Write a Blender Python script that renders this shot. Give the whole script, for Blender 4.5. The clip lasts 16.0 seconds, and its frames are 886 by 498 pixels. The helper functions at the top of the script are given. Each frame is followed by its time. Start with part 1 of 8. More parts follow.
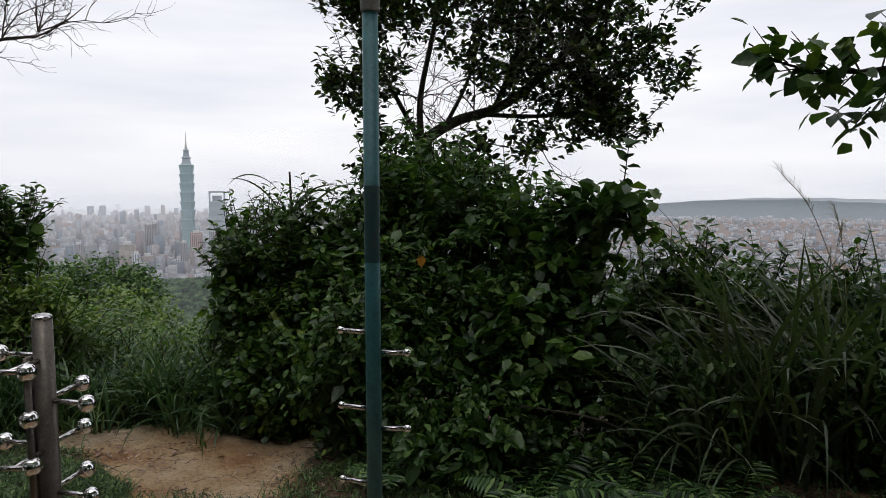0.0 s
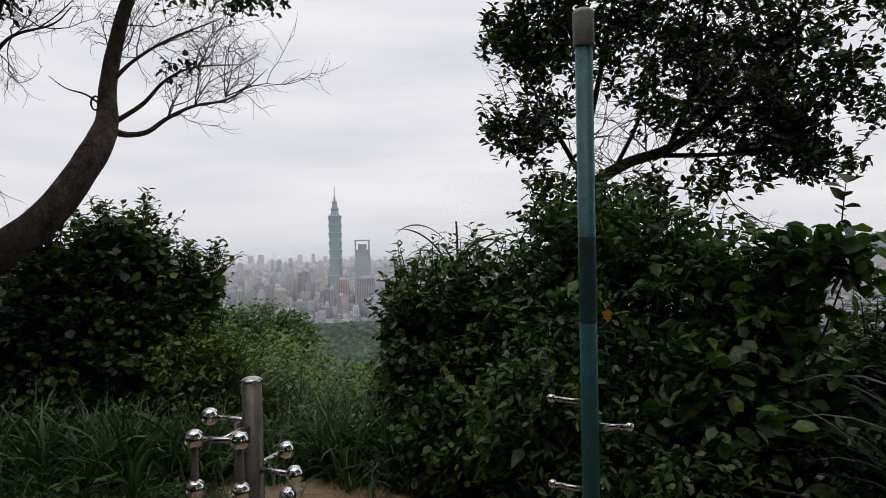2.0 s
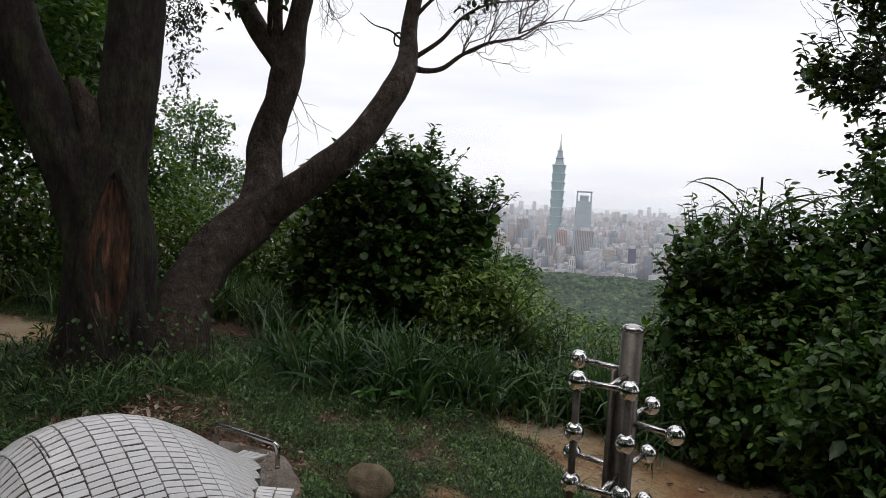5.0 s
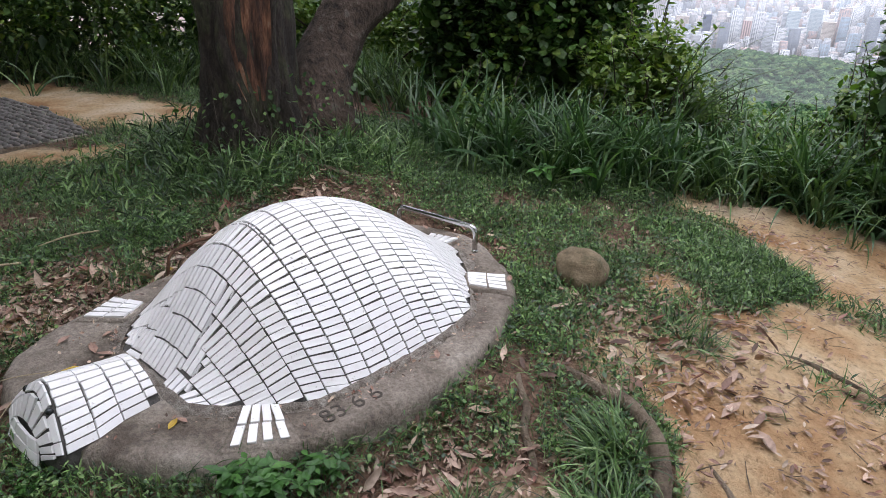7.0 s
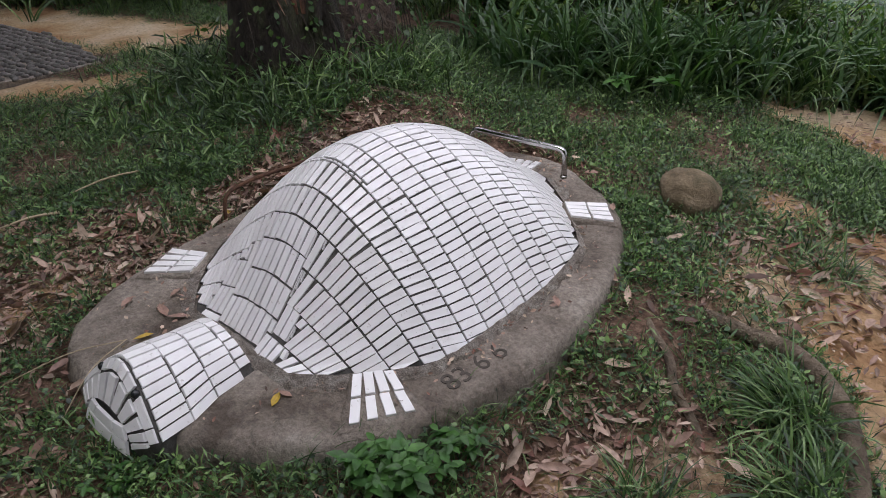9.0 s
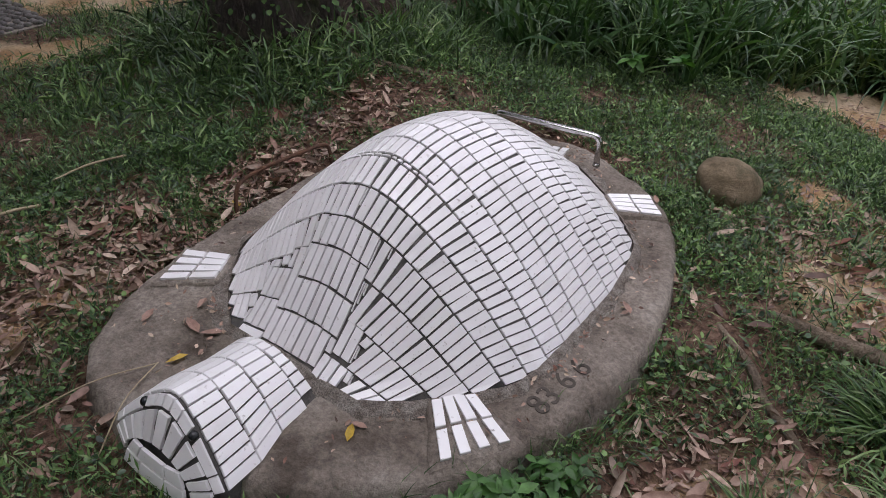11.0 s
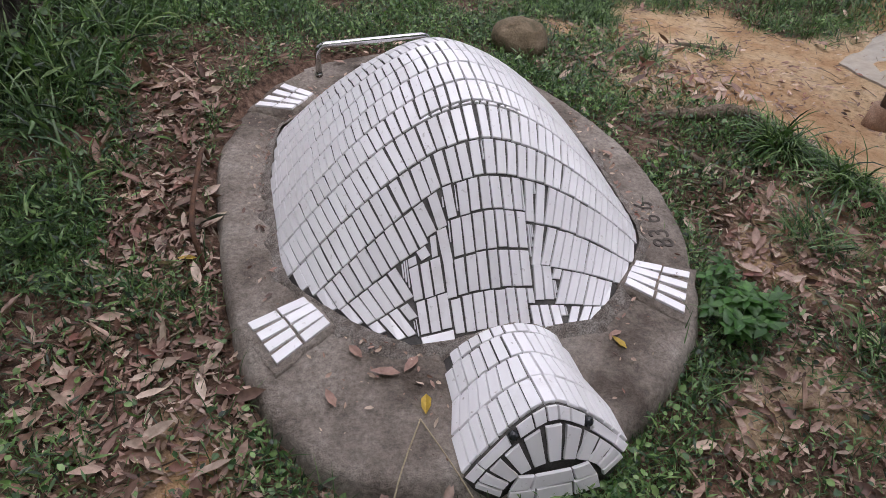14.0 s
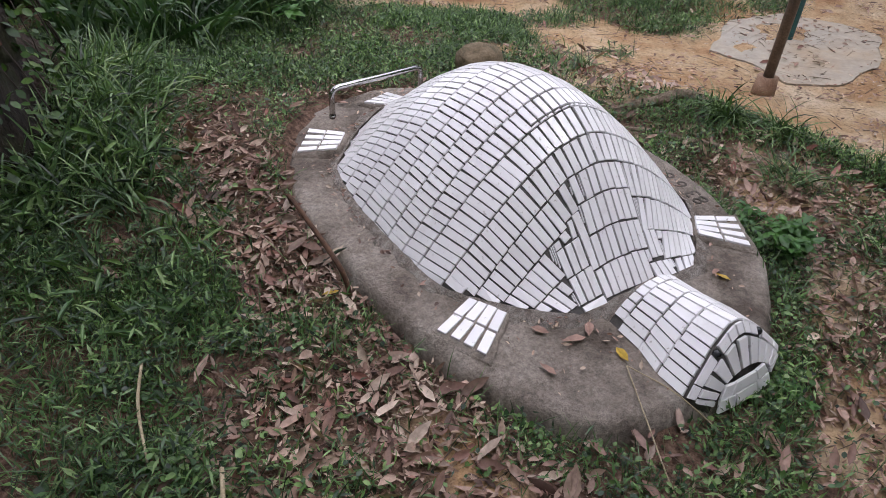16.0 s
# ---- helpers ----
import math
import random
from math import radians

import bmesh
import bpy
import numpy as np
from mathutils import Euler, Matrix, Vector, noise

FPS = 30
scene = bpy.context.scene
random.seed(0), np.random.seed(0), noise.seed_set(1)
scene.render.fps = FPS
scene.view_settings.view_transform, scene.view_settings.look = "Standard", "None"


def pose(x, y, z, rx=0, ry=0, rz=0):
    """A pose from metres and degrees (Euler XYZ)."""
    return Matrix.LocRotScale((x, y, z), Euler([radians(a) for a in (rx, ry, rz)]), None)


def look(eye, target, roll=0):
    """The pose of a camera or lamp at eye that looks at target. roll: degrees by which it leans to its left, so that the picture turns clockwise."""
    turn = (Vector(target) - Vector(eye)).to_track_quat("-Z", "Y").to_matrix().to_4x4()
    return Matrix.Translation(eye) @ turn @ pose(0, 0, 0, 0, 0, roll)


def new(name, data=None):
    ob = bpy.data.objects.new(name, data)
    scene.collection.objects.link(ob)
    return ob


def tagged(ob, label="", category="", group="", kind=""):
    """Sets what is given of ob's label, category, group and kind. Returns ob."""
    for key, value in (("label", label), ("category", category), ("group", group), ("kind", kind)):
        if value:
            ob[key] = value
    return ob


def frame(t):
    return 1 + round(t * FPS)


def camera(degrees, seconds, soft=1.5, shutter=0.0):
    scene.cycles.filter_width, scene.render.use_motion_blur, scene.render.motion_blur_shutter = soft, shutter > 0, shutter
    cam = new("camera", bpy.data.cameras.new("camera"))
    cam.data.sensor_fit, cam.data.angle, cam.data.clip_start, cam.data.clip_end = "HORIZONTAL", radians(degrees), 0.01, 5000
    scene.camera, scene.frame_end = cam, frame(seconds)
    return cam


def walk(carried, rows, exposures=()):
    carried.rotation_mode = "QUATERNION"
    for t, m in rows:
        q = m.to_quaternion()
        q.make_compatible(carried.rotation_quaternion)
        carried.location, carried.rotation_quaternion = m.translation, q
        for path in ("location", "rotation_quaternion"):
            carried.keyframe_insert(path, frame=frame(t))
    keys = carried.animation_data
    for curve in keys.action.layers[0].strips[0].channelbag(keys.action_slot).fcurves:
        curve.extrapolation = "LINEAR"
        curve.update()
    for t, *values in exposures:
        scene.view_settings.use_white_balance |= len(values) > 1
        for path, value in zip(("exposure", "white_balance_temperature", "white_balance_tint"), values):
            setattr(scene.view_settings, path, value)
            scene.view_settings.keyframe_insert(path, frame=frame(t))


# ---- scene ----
# ---------------------------------------------------------------- camera
cam = camera(66.2, 16.0, soft=0.8)
METRES, EYE = 5.6, 1.76
ROWS = [
    (0.0, 0.0, 0.0, 0.0, -0.0, -5.33, 0.02),
    (0.5, -0.018, 0.0022, 0.0032, 2.91, -2.81, 0.8),
    (1.0, -0.0256, 0.0072, 0.005, 6.25, -2.22, 0.25),
    (1.5, -0.0365, 0.021, 0.0046, 9.06, -1.4, 0.38),
    (2.0, -0.0508, 0.0406, 0.0042, 11.54, -1.36, 1.24),
    (2.5, -0.061, 0.0553, 0.0036, 15.55, -2.09, 2.36),
    (3.0, -0.0678, 0.0565, 0.005, 17.77, -1.72, 0.63),
    (5.5, -0.1859, 0.0334, -0.0104, 32.91, -8.61, -1.19),
    (6.0, -0.2289, 0.0372, -0.0203, 34.44, -13.84, 1.49),
    (6.5, -0.2623, 0.0408, -0.0304, 35.61, -20.86, -0.14),
    (7.0, -0.3076, 0.03805, -0.0362, 34.59, -24.59, -0.94),
    (7.5, -0.3393, 0.0408, -0.0412, 34.78, -26.56, 0.07),
    (8.0, -0.3641, 0.0521, -0.0491, 36.07, -28.86, 1.3),
    (10.5, -0.4543, 0.0529, -0.0565, 28.85, -33.51, -0.94),
    (11.0, -0.4852, 0.0509, -0.0565, 28.65, -34.48, -1.6),
    (11.5, -0.5297, 0.0521, -0.0563, 22.6, -37.04, -0.85),
    (12.0, -0.58, 0.0436, -0.0559, 13.16, -36.84, -1.46),
    (12.5, -0.6364, 0.0335, -0.052, 4.7, -37.63, -1.25),
    (13.0, -0.6815, 0.0422, -0.0546, -4.89, -41.03, -2.5),
    (13.5, -0.7207, 0.0492, -0.056, -11.72, -43.87, -1.79),
    (14.0, -0.7801, 0.0411, -0.0516, -20.56, -40.8, -2.86),
    (14.5, -0.8248, 0.044, -0.0518, -23.57, -40.29, -3.69),
    (15.0, -0.8676, 0.0595, -0.0498, -31.81, -38.17, -4.02),
    (15.5, -0.9002, 0.0728, -0.0483, -35.75, -37.97, -3.62),
    (16.0, -0.9488, 0.0823, -0.0474, -39.39, -36.85, -2.67),
]
EXPOSURES = [(0.0, 0.13, 6400, 12), (0.5, -0.05, 6450, 12), (1.0, -0.1, 6450, 13), (3.2, -0.1, 6450, 13), (5.3, 0.35, 6450, 12), (5.6, 0.6, 6450, 12), (6.0, 1.45, 6450, 11), (6.5, 1.6, 6250, 12), (7.0, 1.5, 6100, 15),
             (7.5, 1.4, 6100, 16), (8.2, 1.08, 6150, 17), (10.3, 1.03, 6200, 19), (11.0, 1.02, 6200, 20), (11.5, 1.22, 6200, 20), (12.5, 1.20, 6200, 21), (16.0, 1.38, 6080, 20)]
walk(cam, [(t, pose(0, 0, EYE) @ pose(METRES * x, METRES * y, METRES * z, 90 + pitch, roll, yaw)) for t, x, y, z, yaw, pitch, roll in ROWS], EXPOSURES)

# ---------------------------------------------------------------- world and sun
world = bpy.data.worlds.new("overcast_sky")
scene.world = world
world.use_nodes = True
wn, wl = world.node_tree.nodes, world.node_tree.links
wn.clear()
w_out = wn.new("ShaderNodeOutputWorld")
w_bg = wn.new("ShaderNodeBackground")
w_sky = wn.new("ShaderNodeTexSky")
w_sky.sky_type = "NISHITA"
w_sky.sun_disc = False
w_sky.sun_elevation, w_sky.sun_rotation = radians(76), radians(172)
w_sky.altitude, w_sky.dust_density = 300, 4.0
w_scale = wn.new("ShaderNodeVectorMath")
w_scale.operation = "SCALE"
w_scale.inputs["Scale"].default_value = 0.10
w_co = wn.new("ShaderNodeTexCoord")
w_map = wn.new("ShaderNodeMapping")
w_map.inputs["Scale"].default_value = (1.3, 1.3, 9.0)
w_noise = wn.new("ShaderNodeTexNoise")
w_noise.inputs["Scale"].default_value, w_noise.inputs["Detail"].default_value = 1.6, 4.0
w_ramp = wn.new("ShaderNodeValToRGB")
w_ramp.color_ramp.elements[0].position, w_ramp.color_ramp.elements[0].color = 0.34, (0.80, 0.82, 0.865, 1)
w_ramp.color_ramp.elements[1].position, w_ramp.color_ramp.elements[1].color = 0.66, (1.0, 0.995, 1.0, 1)
w_mix = wn.new("ShaderNodeMix")
w_mix.data_type = "RGBA"
w_mix.inputs["Factor"].default_value = 0.93
wl.new(w_co.outputs["Generated"], w_map.inputs["Vector"])
wl.new(w_map.outputs["Vector"], w_noise.inputs["Vector"])
wl.new(w_noise.outputs["Fac"], w_ramp.inputs["Fac"])
wl.new(w_sky.outputs["Color"], w_scale.inputs[0])
wl.new(w_scale.outputs["Vector"], w_mix.inputs["A"])
wl.new(w_ramp.outputs["Color"], w_mix.inputs["B"])
wl.new(w_mix.outputs["Result"], w_bg.inputs["Color"])
w_bg.inputs["Strength"].default_value = 0.98
wl.new(w_bg.outputs["Background"], w_out.inputs["Surface"])

sun_data = bpy.data.lights.new("sun", "SUN")
sun_data.energy, sun_data.angle, sun_data.color = 0.6, radians(40), (1.0, 0.97, 0.93)
sun = new("sun", sun_data)
sun.matrix_world = look((-2, -1.5, 14), (-2.5, 2, 0))

# ---------------------------------------------------------------- materials
def material(name):
    m = bpy.data.materials.new(name)
    m.use_nodes = True
    n = m.node_tree.nodes
    return m, n, m.node_tree.links, n["Principled BSDF"]


def ramp(n, stops):
    r = n.new("ShaderNodeValToRGB")
    el = r.color_ramp.elements
    while len(el) < len(stops):
        el.new(0.5)
    for e, (p, c) in zip(el, stops):
        e.position, e.color = p, (*c, 1)
    return r


def noise_tex(n, l, scale, detail=5.0, rough=0.6, source="Object", stretch=None):
    co = n.new("ShaderNodeTexCoord")
    t = n.new("ShaderNodeTexNoise")
    t.inputs["Scale"].default_value, t.inputs["Detail"].default_value, t.inputs["Roughness"].default_value = scale, detail, rough
    if stretch:
        mp = n.new("ShaderNodeMapping")
        mp.inputs["Scale"].default_value = stretch
        l.new(co.outputs[source], mp.inputs["Vector"])
        l.new(mp.outputs["Vector"], t.inputs["Vector"])
    else:
        l.new(co.outputs[source], t.inputs["Vector"])
    return t


def mix_rgb(n, l, a, b, fac, mode="MIX"):
    m = n.new("ShaderNodeMix")
    m.data_type, m.blend_type = "RGBA", mode
    for sock, v in (("A", a), ("B", b), ("Factor", fac)):
        if isinstance(v, (int, float)):
            m.inputs[sock].default_value = v if sock == "Factor" else (v, v, v, 1)
        elif isinstance(v, tuple):
            m.inputs[sock].default_value = (*v, 1)
        else:
            l.new(v, m.inputs[sock])
    return m.outputs["Result"]


def bump(n, l, b, height, strength, distance):
    bp = n.new("ShaderNodeBump")
    bp.inputs["Strength"].default_value, bp.inputs["Distance"].default_value = strength, distance
    l.new(height, bp.inputs["Height"])
    l.new(bp.outputs["Normal"], b.inputs["Normal"])


def surface(name, stops, scale, rough=0.8, metal=0.0, relief=0.4, depth=0.01, fine=9.0, stretch=None, specular=0.5, grain=(0.3, 0.7, 0.62, 1.25)):
    """A worn surface: large patches in the colours of stops, with a finer grain over them and a bump from both."""
    m, n, l, b = material(name)
    big = noise_tex(n, l, scale, 6, 0.62, stretch=stretch)
    small = noise_tex(n, l, scale * fine, 6, 0.7, stretch=stretch)
    r = ramp(n, stops)
    l.new(big.outputs["Fac"], r.inputs["Fac"])
    g = ramp(n, [(grain[0], (grain[2],) * 3), (grain[1], (grain[3],) * 3)])
    l.new(small.outputs["Fac"], g.inputs["Fac"])
    l.new(mix_rgb(n, l, r.outputs["Color"], g.outputs["Color"], 1.0, "MULTIPLY"), b.inputs["Base Color"])
    b.inputs["Roughness"].default_value, b.inputs["Metallic"].default_value = rough, metal
    b.inputs["Specular IOR Level"].default_value = specular
    add = n.new("ShaderNodeMath")
    l.new(big.outputs["Fac"], add.inputs[0])
    l.new(small.outputs["Fac"], add.inputs[1])
    if relief:
        bump(n, l, b, add.outputs[0], relief, depth)
    return m


def foliage(name, colours, rough=0.38, translucent=0.3, source="island", specular=0.5):
    """Leaves: each leaf has its own tone out of colours, with some light through the blade."""
    m, n, l, b = material(name)
    if source == "island":
        rnd = n.new("ShaderNodeNewGeometry").outputs["Random Per Island"]
    else:
        rnd = n.new("ShaderNodeObjectInfo").outputs["Random"]
    k = len(colours)
    r = ramp(n, [(i / max(1, k - 1), c) for i, c in enumerate(colours)])
    l.new(rnd, r.inputs["Fac"])
    patch = noise_tex(n, l, 1.3, 3)
    g = ramp(n, [(0.3, (0.7, 0.72, 0.7)), (0.7, (1.25, 1.22, 1.1))])
    l.new(patch.outputs["Fac"], g.inputs["Fac"])
    blotch = noise_tex(n, l, 45.0, 4)
    h = ramp(n, [(0.35, (0.72, 0.70, 0.68)), (0.65, (1.2, 1.2, 1.2))])
    l.new(blotch.outputs["Fac"], h.inputs["Fac"])
    col = mix_rgb(n, l, r.outputs["Color"], g.outputs["Color"], 1.0, "MULTIPLY")
    col = mix_rgb(n, l, col, h.outputs["Color"], 1.0, "MULTIPLY")
    l.new(col, b.inputs["Base Color"])
    b.inputs["Roughness"].default_value = rough
    b.inputs["Specular IOR Level"].default_value = specular
    tr = n.new("ShaderNodeBsdfTranslucent")
    l.new(mix_rgb(n, l, col, (1.0, 1.25, 0.45), 1.0, "MULTIPLY"), tr.inputs["Color"])
    ms = n.new("ShaderNodeMixShader")
    ms.inputs["Fac"].default_value = translucent
    l.new(b.outputs["BSDF"], ms.inputs[1])
    l.new(tr.outputs["BSDF"], ms.inputs[2])
    l.new(ms.outputs["Shader"], n["Material Output"].inputs["Surface"])
    return m


def glazed_tile():
    m, n, l, b = material("white_glazed_tile")
    rnd = n.new("ShaderNodeObjectInfo").outputs["Random"]
    r = ramp(n, [(0.0, (0.75, 0.735, 0.735)), (0.1, (0.81, 0.795, 0.80)), (1.0, (0.87, 0.855, 0.86))])
    l.new(rnd, r.inputs["Fac"])
    grime = noise_tex(n, l, 5.0, 6, 0.7)
    speck = noise_tex(n, l, 60.0, 4, 0.6)
    g = ramp(n, [(0.25, (0.84, 0.82, 0.80)), (0.42, (1.0, 1.0, 1.0))])
    l.new(grime.outputs["Fac"], g.inputs["Fac"])
    s = ramp(n, [(0.27, (0.6, 0.57, 0.54)), (0.36, (1.0, 1.0, 1.0))])
    l.new(speck.outputs["Fac"], s.inputs["Fac"])
    c = mix_rgb(n, l, r.outputs["Color"], g.outputs["Color"], 1.0, "MULTIPLY")
    l.new(mix_rgb(n, l, c, s.outputs["Color"], 1.0, "MULTIPLY"), b.inputs["Base Color"])
    b.inputs["Roughness"].default_value = 0.28
    bump(n, l, b, grime.outputs["Fac"], 0.15, 0.004)
    return m


def ground_material():
    m, n, l, b = material("soil_and_clay")
    at = n.new("ShaderNodeAttribute")
    at.attribute_name = "bare"
    wob = noise_tex(n, l, 5.0, 6, 0.65)
    fine = noise_tex(n, l, 38.0, 6, 0.7)
    patches = noise_tex(n, l, 1.7, 5, 0.6)
    grit = noise_tex(n, l, 150.0, 4, 0.6)
    ma = n.new("ShaderNodeMath")
    ma.operation = "MULTIPLY_ADD"
    l.new(wob.outputs["Fac"], ma.inputs[0])
    ma.inputs[1].default_value = 0.9
    l.new(at.outputs["Fac"], ma.inputs[2])
    edge = ramp(n, [(0.72, (0, 0, 0)), (1.05, (1, 1, 1))])
    edge.color_ramp.elements[0].position, edge.color_ramp.elements[1].position = 0.66, 0.98
    l.new(ma.outputs[0], edge.inputs["Fac"])
    soil = ramp(n, [(0.36, (0.040, 0.025, 0.018)), (0.5, (0.135, 0.080, 0.055)), (0.66, (0.25, 0.165, 0.118))])
    clay = ramp(n, [(0.30, (0.27, 0.135, 0.066)), (0.40, (0.42, 0.258, 0.135)), (0.51, (0.52, 0.372, 0.222)), (0.66, (0.63, 0.505, 0.36))])
    l.new(fine.outputs["Fac"], soil.inputs["Fac"])
    l.new(patches.outputs["Fac"], clay.inputs["Fac"])
    gr = ramp(n, [(0.33, (0.58, 0.55, 0.52)), (0.44, (0.98, 0.97, 0.96)), (0.62, (1.18, 1.18, 1.18))])
    l.new(fine.outputs["Fac"], gr.inputs["Fac"])
    claymix = mix_rgb(n, l, clay.outputs["Color"], gr.outputs["Color"], 1.0, "MULTIPLY")
    wild = n.new("ShaderNodeAttribute")
    wild.attribute_name = "wild"
    turf = ramp(n, [(0.3, (0.018, 0.035, 0.016)), (0.7, (0.04, 0.07, 0.03))])
    l.new(wob.outputs["Fac"], turf.inputs["Fac"])
    near = mix_rgb(n, l, soil.outputs["Color"], claymix, edge.outputs["Color"])
    l.new(mix_rgb(n, l, near, turf.outputs["Color"], wild.outputs["Fac"]), b.inputs["Base Color"])
    b.inputs["Roughness"].default_value, b.inputs["Specular IOR Level"].default_value = 0.92, 0.25
    add = n.new("ShaderNodeMath")
    l.new(fine.outputs["Fac"], add.inputs[0])
    l.new(grit.outputs["Fac"], add.inputs[1])
    bump(n, l, b, add.outputs[0], 0.7, 0.03)
    return m


def facade(name, walls, dark, storey=3.6, bay=3.2):
    """Far buildings: each has its own wall tone and rows of windows."""
    m, n, l, b = material(name)
    rnd = n.new("ShaderNodeNewGeometry")
    k = len(walls)
    r = ramp(n, [(i / max(1, k - 1), c) for i, c in enumerate(walls)])
    r.color_ramp.interpolation = "CONSTANT" if k > 4 else "LINEAR"
    l.new(rnd.outputs["Random Per Island"], r.inputs["Fac"])
    co = n.new("ShaderNodeTexCoord")
    br = n.new("ShaderNodeTexBrick")
    br.offset = 0.0
    mp = n.new("ShaderNodeMapping")
    sx = n.new("ShaderNodeSeparateXYZ")
    l.new(co.outputs["Object"], sx.inputs[0])
    ad = n.new("ShaderNodeMath")
    l.new(sx.outputs["X"], ad.inputs[0])
    l.new(sx.outputs["Y"], ad.inputs[1])
    cx = n.new("ShaderNodeCombineXYZ")
    l.new(ad.outputs[0], cx.inputs["X"])
    l.new(sx.outputs["Z"], cx.inputs["Y"])
    l.new(cx.outputs[0], br.inputs["Vector"])
    br.inputs["Scale"].default_value = 1.0
    br.inputs["Brick Width"].default_value, br.inputs["Row Height"].default_value = bay, storey
    br.inputs["Mortar Size"].default_value = 0.55 if bay < 4 else 0.27 * bay
    br.inputs["Color1"].default_value = (*dark, 1)
    br.inputs["Color2"].default_value = (*(0.7 * v for v in dark), 1)
    l.new(r.outputs["Color"], br.inputs["Mortar"])
    l.new(br.outputs["Color"], b.inputs["Base Color"])
    b.inputs["Roughness"].default_value = 0.6
    return m


def plain(name, colour, rough=0.5, metal=0.0, scale=20.0, vary=0.25):
    lo, hi = tuple(c * (1 - vary) for c in colour), tuple(min(1.0, c * (1 + vary)) for c in colour)
    return surface(name, [(0.3, lo), (0.7, hi)], scale, rough, metal, 0.12, 0.002)


M_GROUND = ground_material()
M_TILE = glazed_tile()
M_GROUT = surface("cement_grout", [(0.3, (0.05, 0.048, 0.045)), (0.7, (0.13, 0.12, 0.11))], 22, 0.95)
M_CEMENT = surface("weathered_cement", [(0.34, (0.10, 0.078, 0.060)), (0.43, (0.19, 0.157, 0.128)), (0.53, (0.268, 0.228, 0.190)), (0.62, (0.33, 0.288, 0.246)), (0.70, (0.44, 0.40, 0.35))], 3.4, 0.92, relief=0.9, depth=0.014, fine=19, grain=(0.36, 0.64, 0.68, 1.30))
M_CARVED = plain("carved_cement", (0.07, 0.058, 0.048), 0.95, 0, 40, 0.4)
M_STEEL = plain("polished_steel", (0.50, 0.49, 0.48), 0.13, 1.0, 30, 0.08)
M_BALL = plain("mirror_steel", (0.86, 0.85, 0.84), 0.06, 1.0, 30, 0.03)
M_DARKSTEEL = surface("brushed_steel", [(0.3, (0.10, 0.084, 0.070)), (0.7, (0.19, 0.165, 0.145))], 12, 0.40, 0.6, 0.15, 0.001)
M_TEAL = surface("teal_paint", [(0.3, (0.018, 0.11, 0.12)), (0.7, (0.035, 0.165, 0.175))], 9, 0.5, 0.0, 0.25, 0.001)
M_WORN = surface("worn_metal", [(0.3, (0.016, 0.080, 0.086)), (0.55, (0.023, 0.076, 0.079)), (0.72, (0.05, 0.072, 0.068))], 16, 0.6, 0.1, 0.3, 0.001)
M_CAP = surface("grey_cap", [(0.3, (0.20, 0.20, 0.19)), (0.7, (0.36, 0.36, 0.34))], 18, 0.6)
M_CAPTOP = surface("pale_plastic_cap", [(0.3, (0.42, 0.41, 0.38)), (0.7, (0.62, 0.61, 0.57))], 22, 0.6)
M_RUST = surface("rusty_iron", [(0.3, (0.055, 0.030, 0.02)), (0.7, (0.15, 0.072, 0.038))], 25, 0.85, 0.2)
M_BLACK = plain("black_glaze", (0.02, 0.022, 0.024), 0.25)
M_BARK = surface("grey_bark", [(0.32, (0.030, 0.020, 0.014)), (0.46, (0.085, 0.058, 0.043)), (0.57, (0.115, 0.080, 0.060)), (0.66, (0.15, 0.125, 0.100)), (0.74, (0.26, 0.24, 0.205))], 11, 0.95, relief=1.0, depth=0.05, fine=4, stretch=(1, 1, 0.6))
M_BARK_DARK = surface("dark_mossy_bark", [(0.3, (0.016, 0.012, 0.009)), (0.5, (0.045, 0.033, 0.025)), (0.60, (0.060, 0.062, 0.030)), (0.68, (0.085, 0.072, 0.05)), (0.76, (0.13, 0.12, 0.10))], 6, 0.95, relief=1.0, depth=0.07, fine=5, stretch=(1.2, 1.2, 0.5), grain=(0.36, 0.64, 0.5, 1.4))
M_WOOD = surface("bare_heartwood", [(0.34, (0.018, 0.011, 0.008)), (0.45, (0.07, 0.034, 0.022)), (0.54, (0.16, 0.072, 0.042)), (0.62, (0.25, 0.115, 0.060)), (0.72, (0.32, 0.25, 0.18))], 5, 0.9, relief=1.0, depth=0.04, fine=4, stretch=(2.2, 2.2, 0.45))
M_PALEWOOD = surface("pale_weathered_wood", [(0.34, (0.26, 0.20, 0.16)), (0.52, (0.45, 0.37, 0.31)), (0.68, (0.58, 0.51, 0.44))], 8, 0.9, relief=0.8, depth=0.02, fine=5)
M_TWIG = surface("twig_bark", [(0.3, (0.035, 0.027, 0.021)), (0.7, (0.09, 0.07, 0.055))], 20, 0.9)
M_ROCK = surface("mossy_stone", [(0.32, (0.10, 0.085, 0.045)), (0.46, (0.175, 0.13, 0.078)), (0.58, (0.23, 0.175, 0.11)), (0.72, (0.30, 0.235, 0.16))], 9, 0.92, relief=0.7, depth=0.015)
M_PEBBLE = surface("pebble_paving", [(0.3, (0.09, 0.085, 0.08)), (0.7, (0.24, 0.22, 0.205))], 14, 0.85, relief=0.5)
M_LEAF_BUSH = foliage("bush_leaves", specular=0.42, rough=0.42, colours=[(0.025, 0.057, 0.020), (0.043, 0.092, 0.027), (0.062, 0.130, 0.037), (0.092, 0.173, 0.048), (0.131, 0.210, 0.060)])
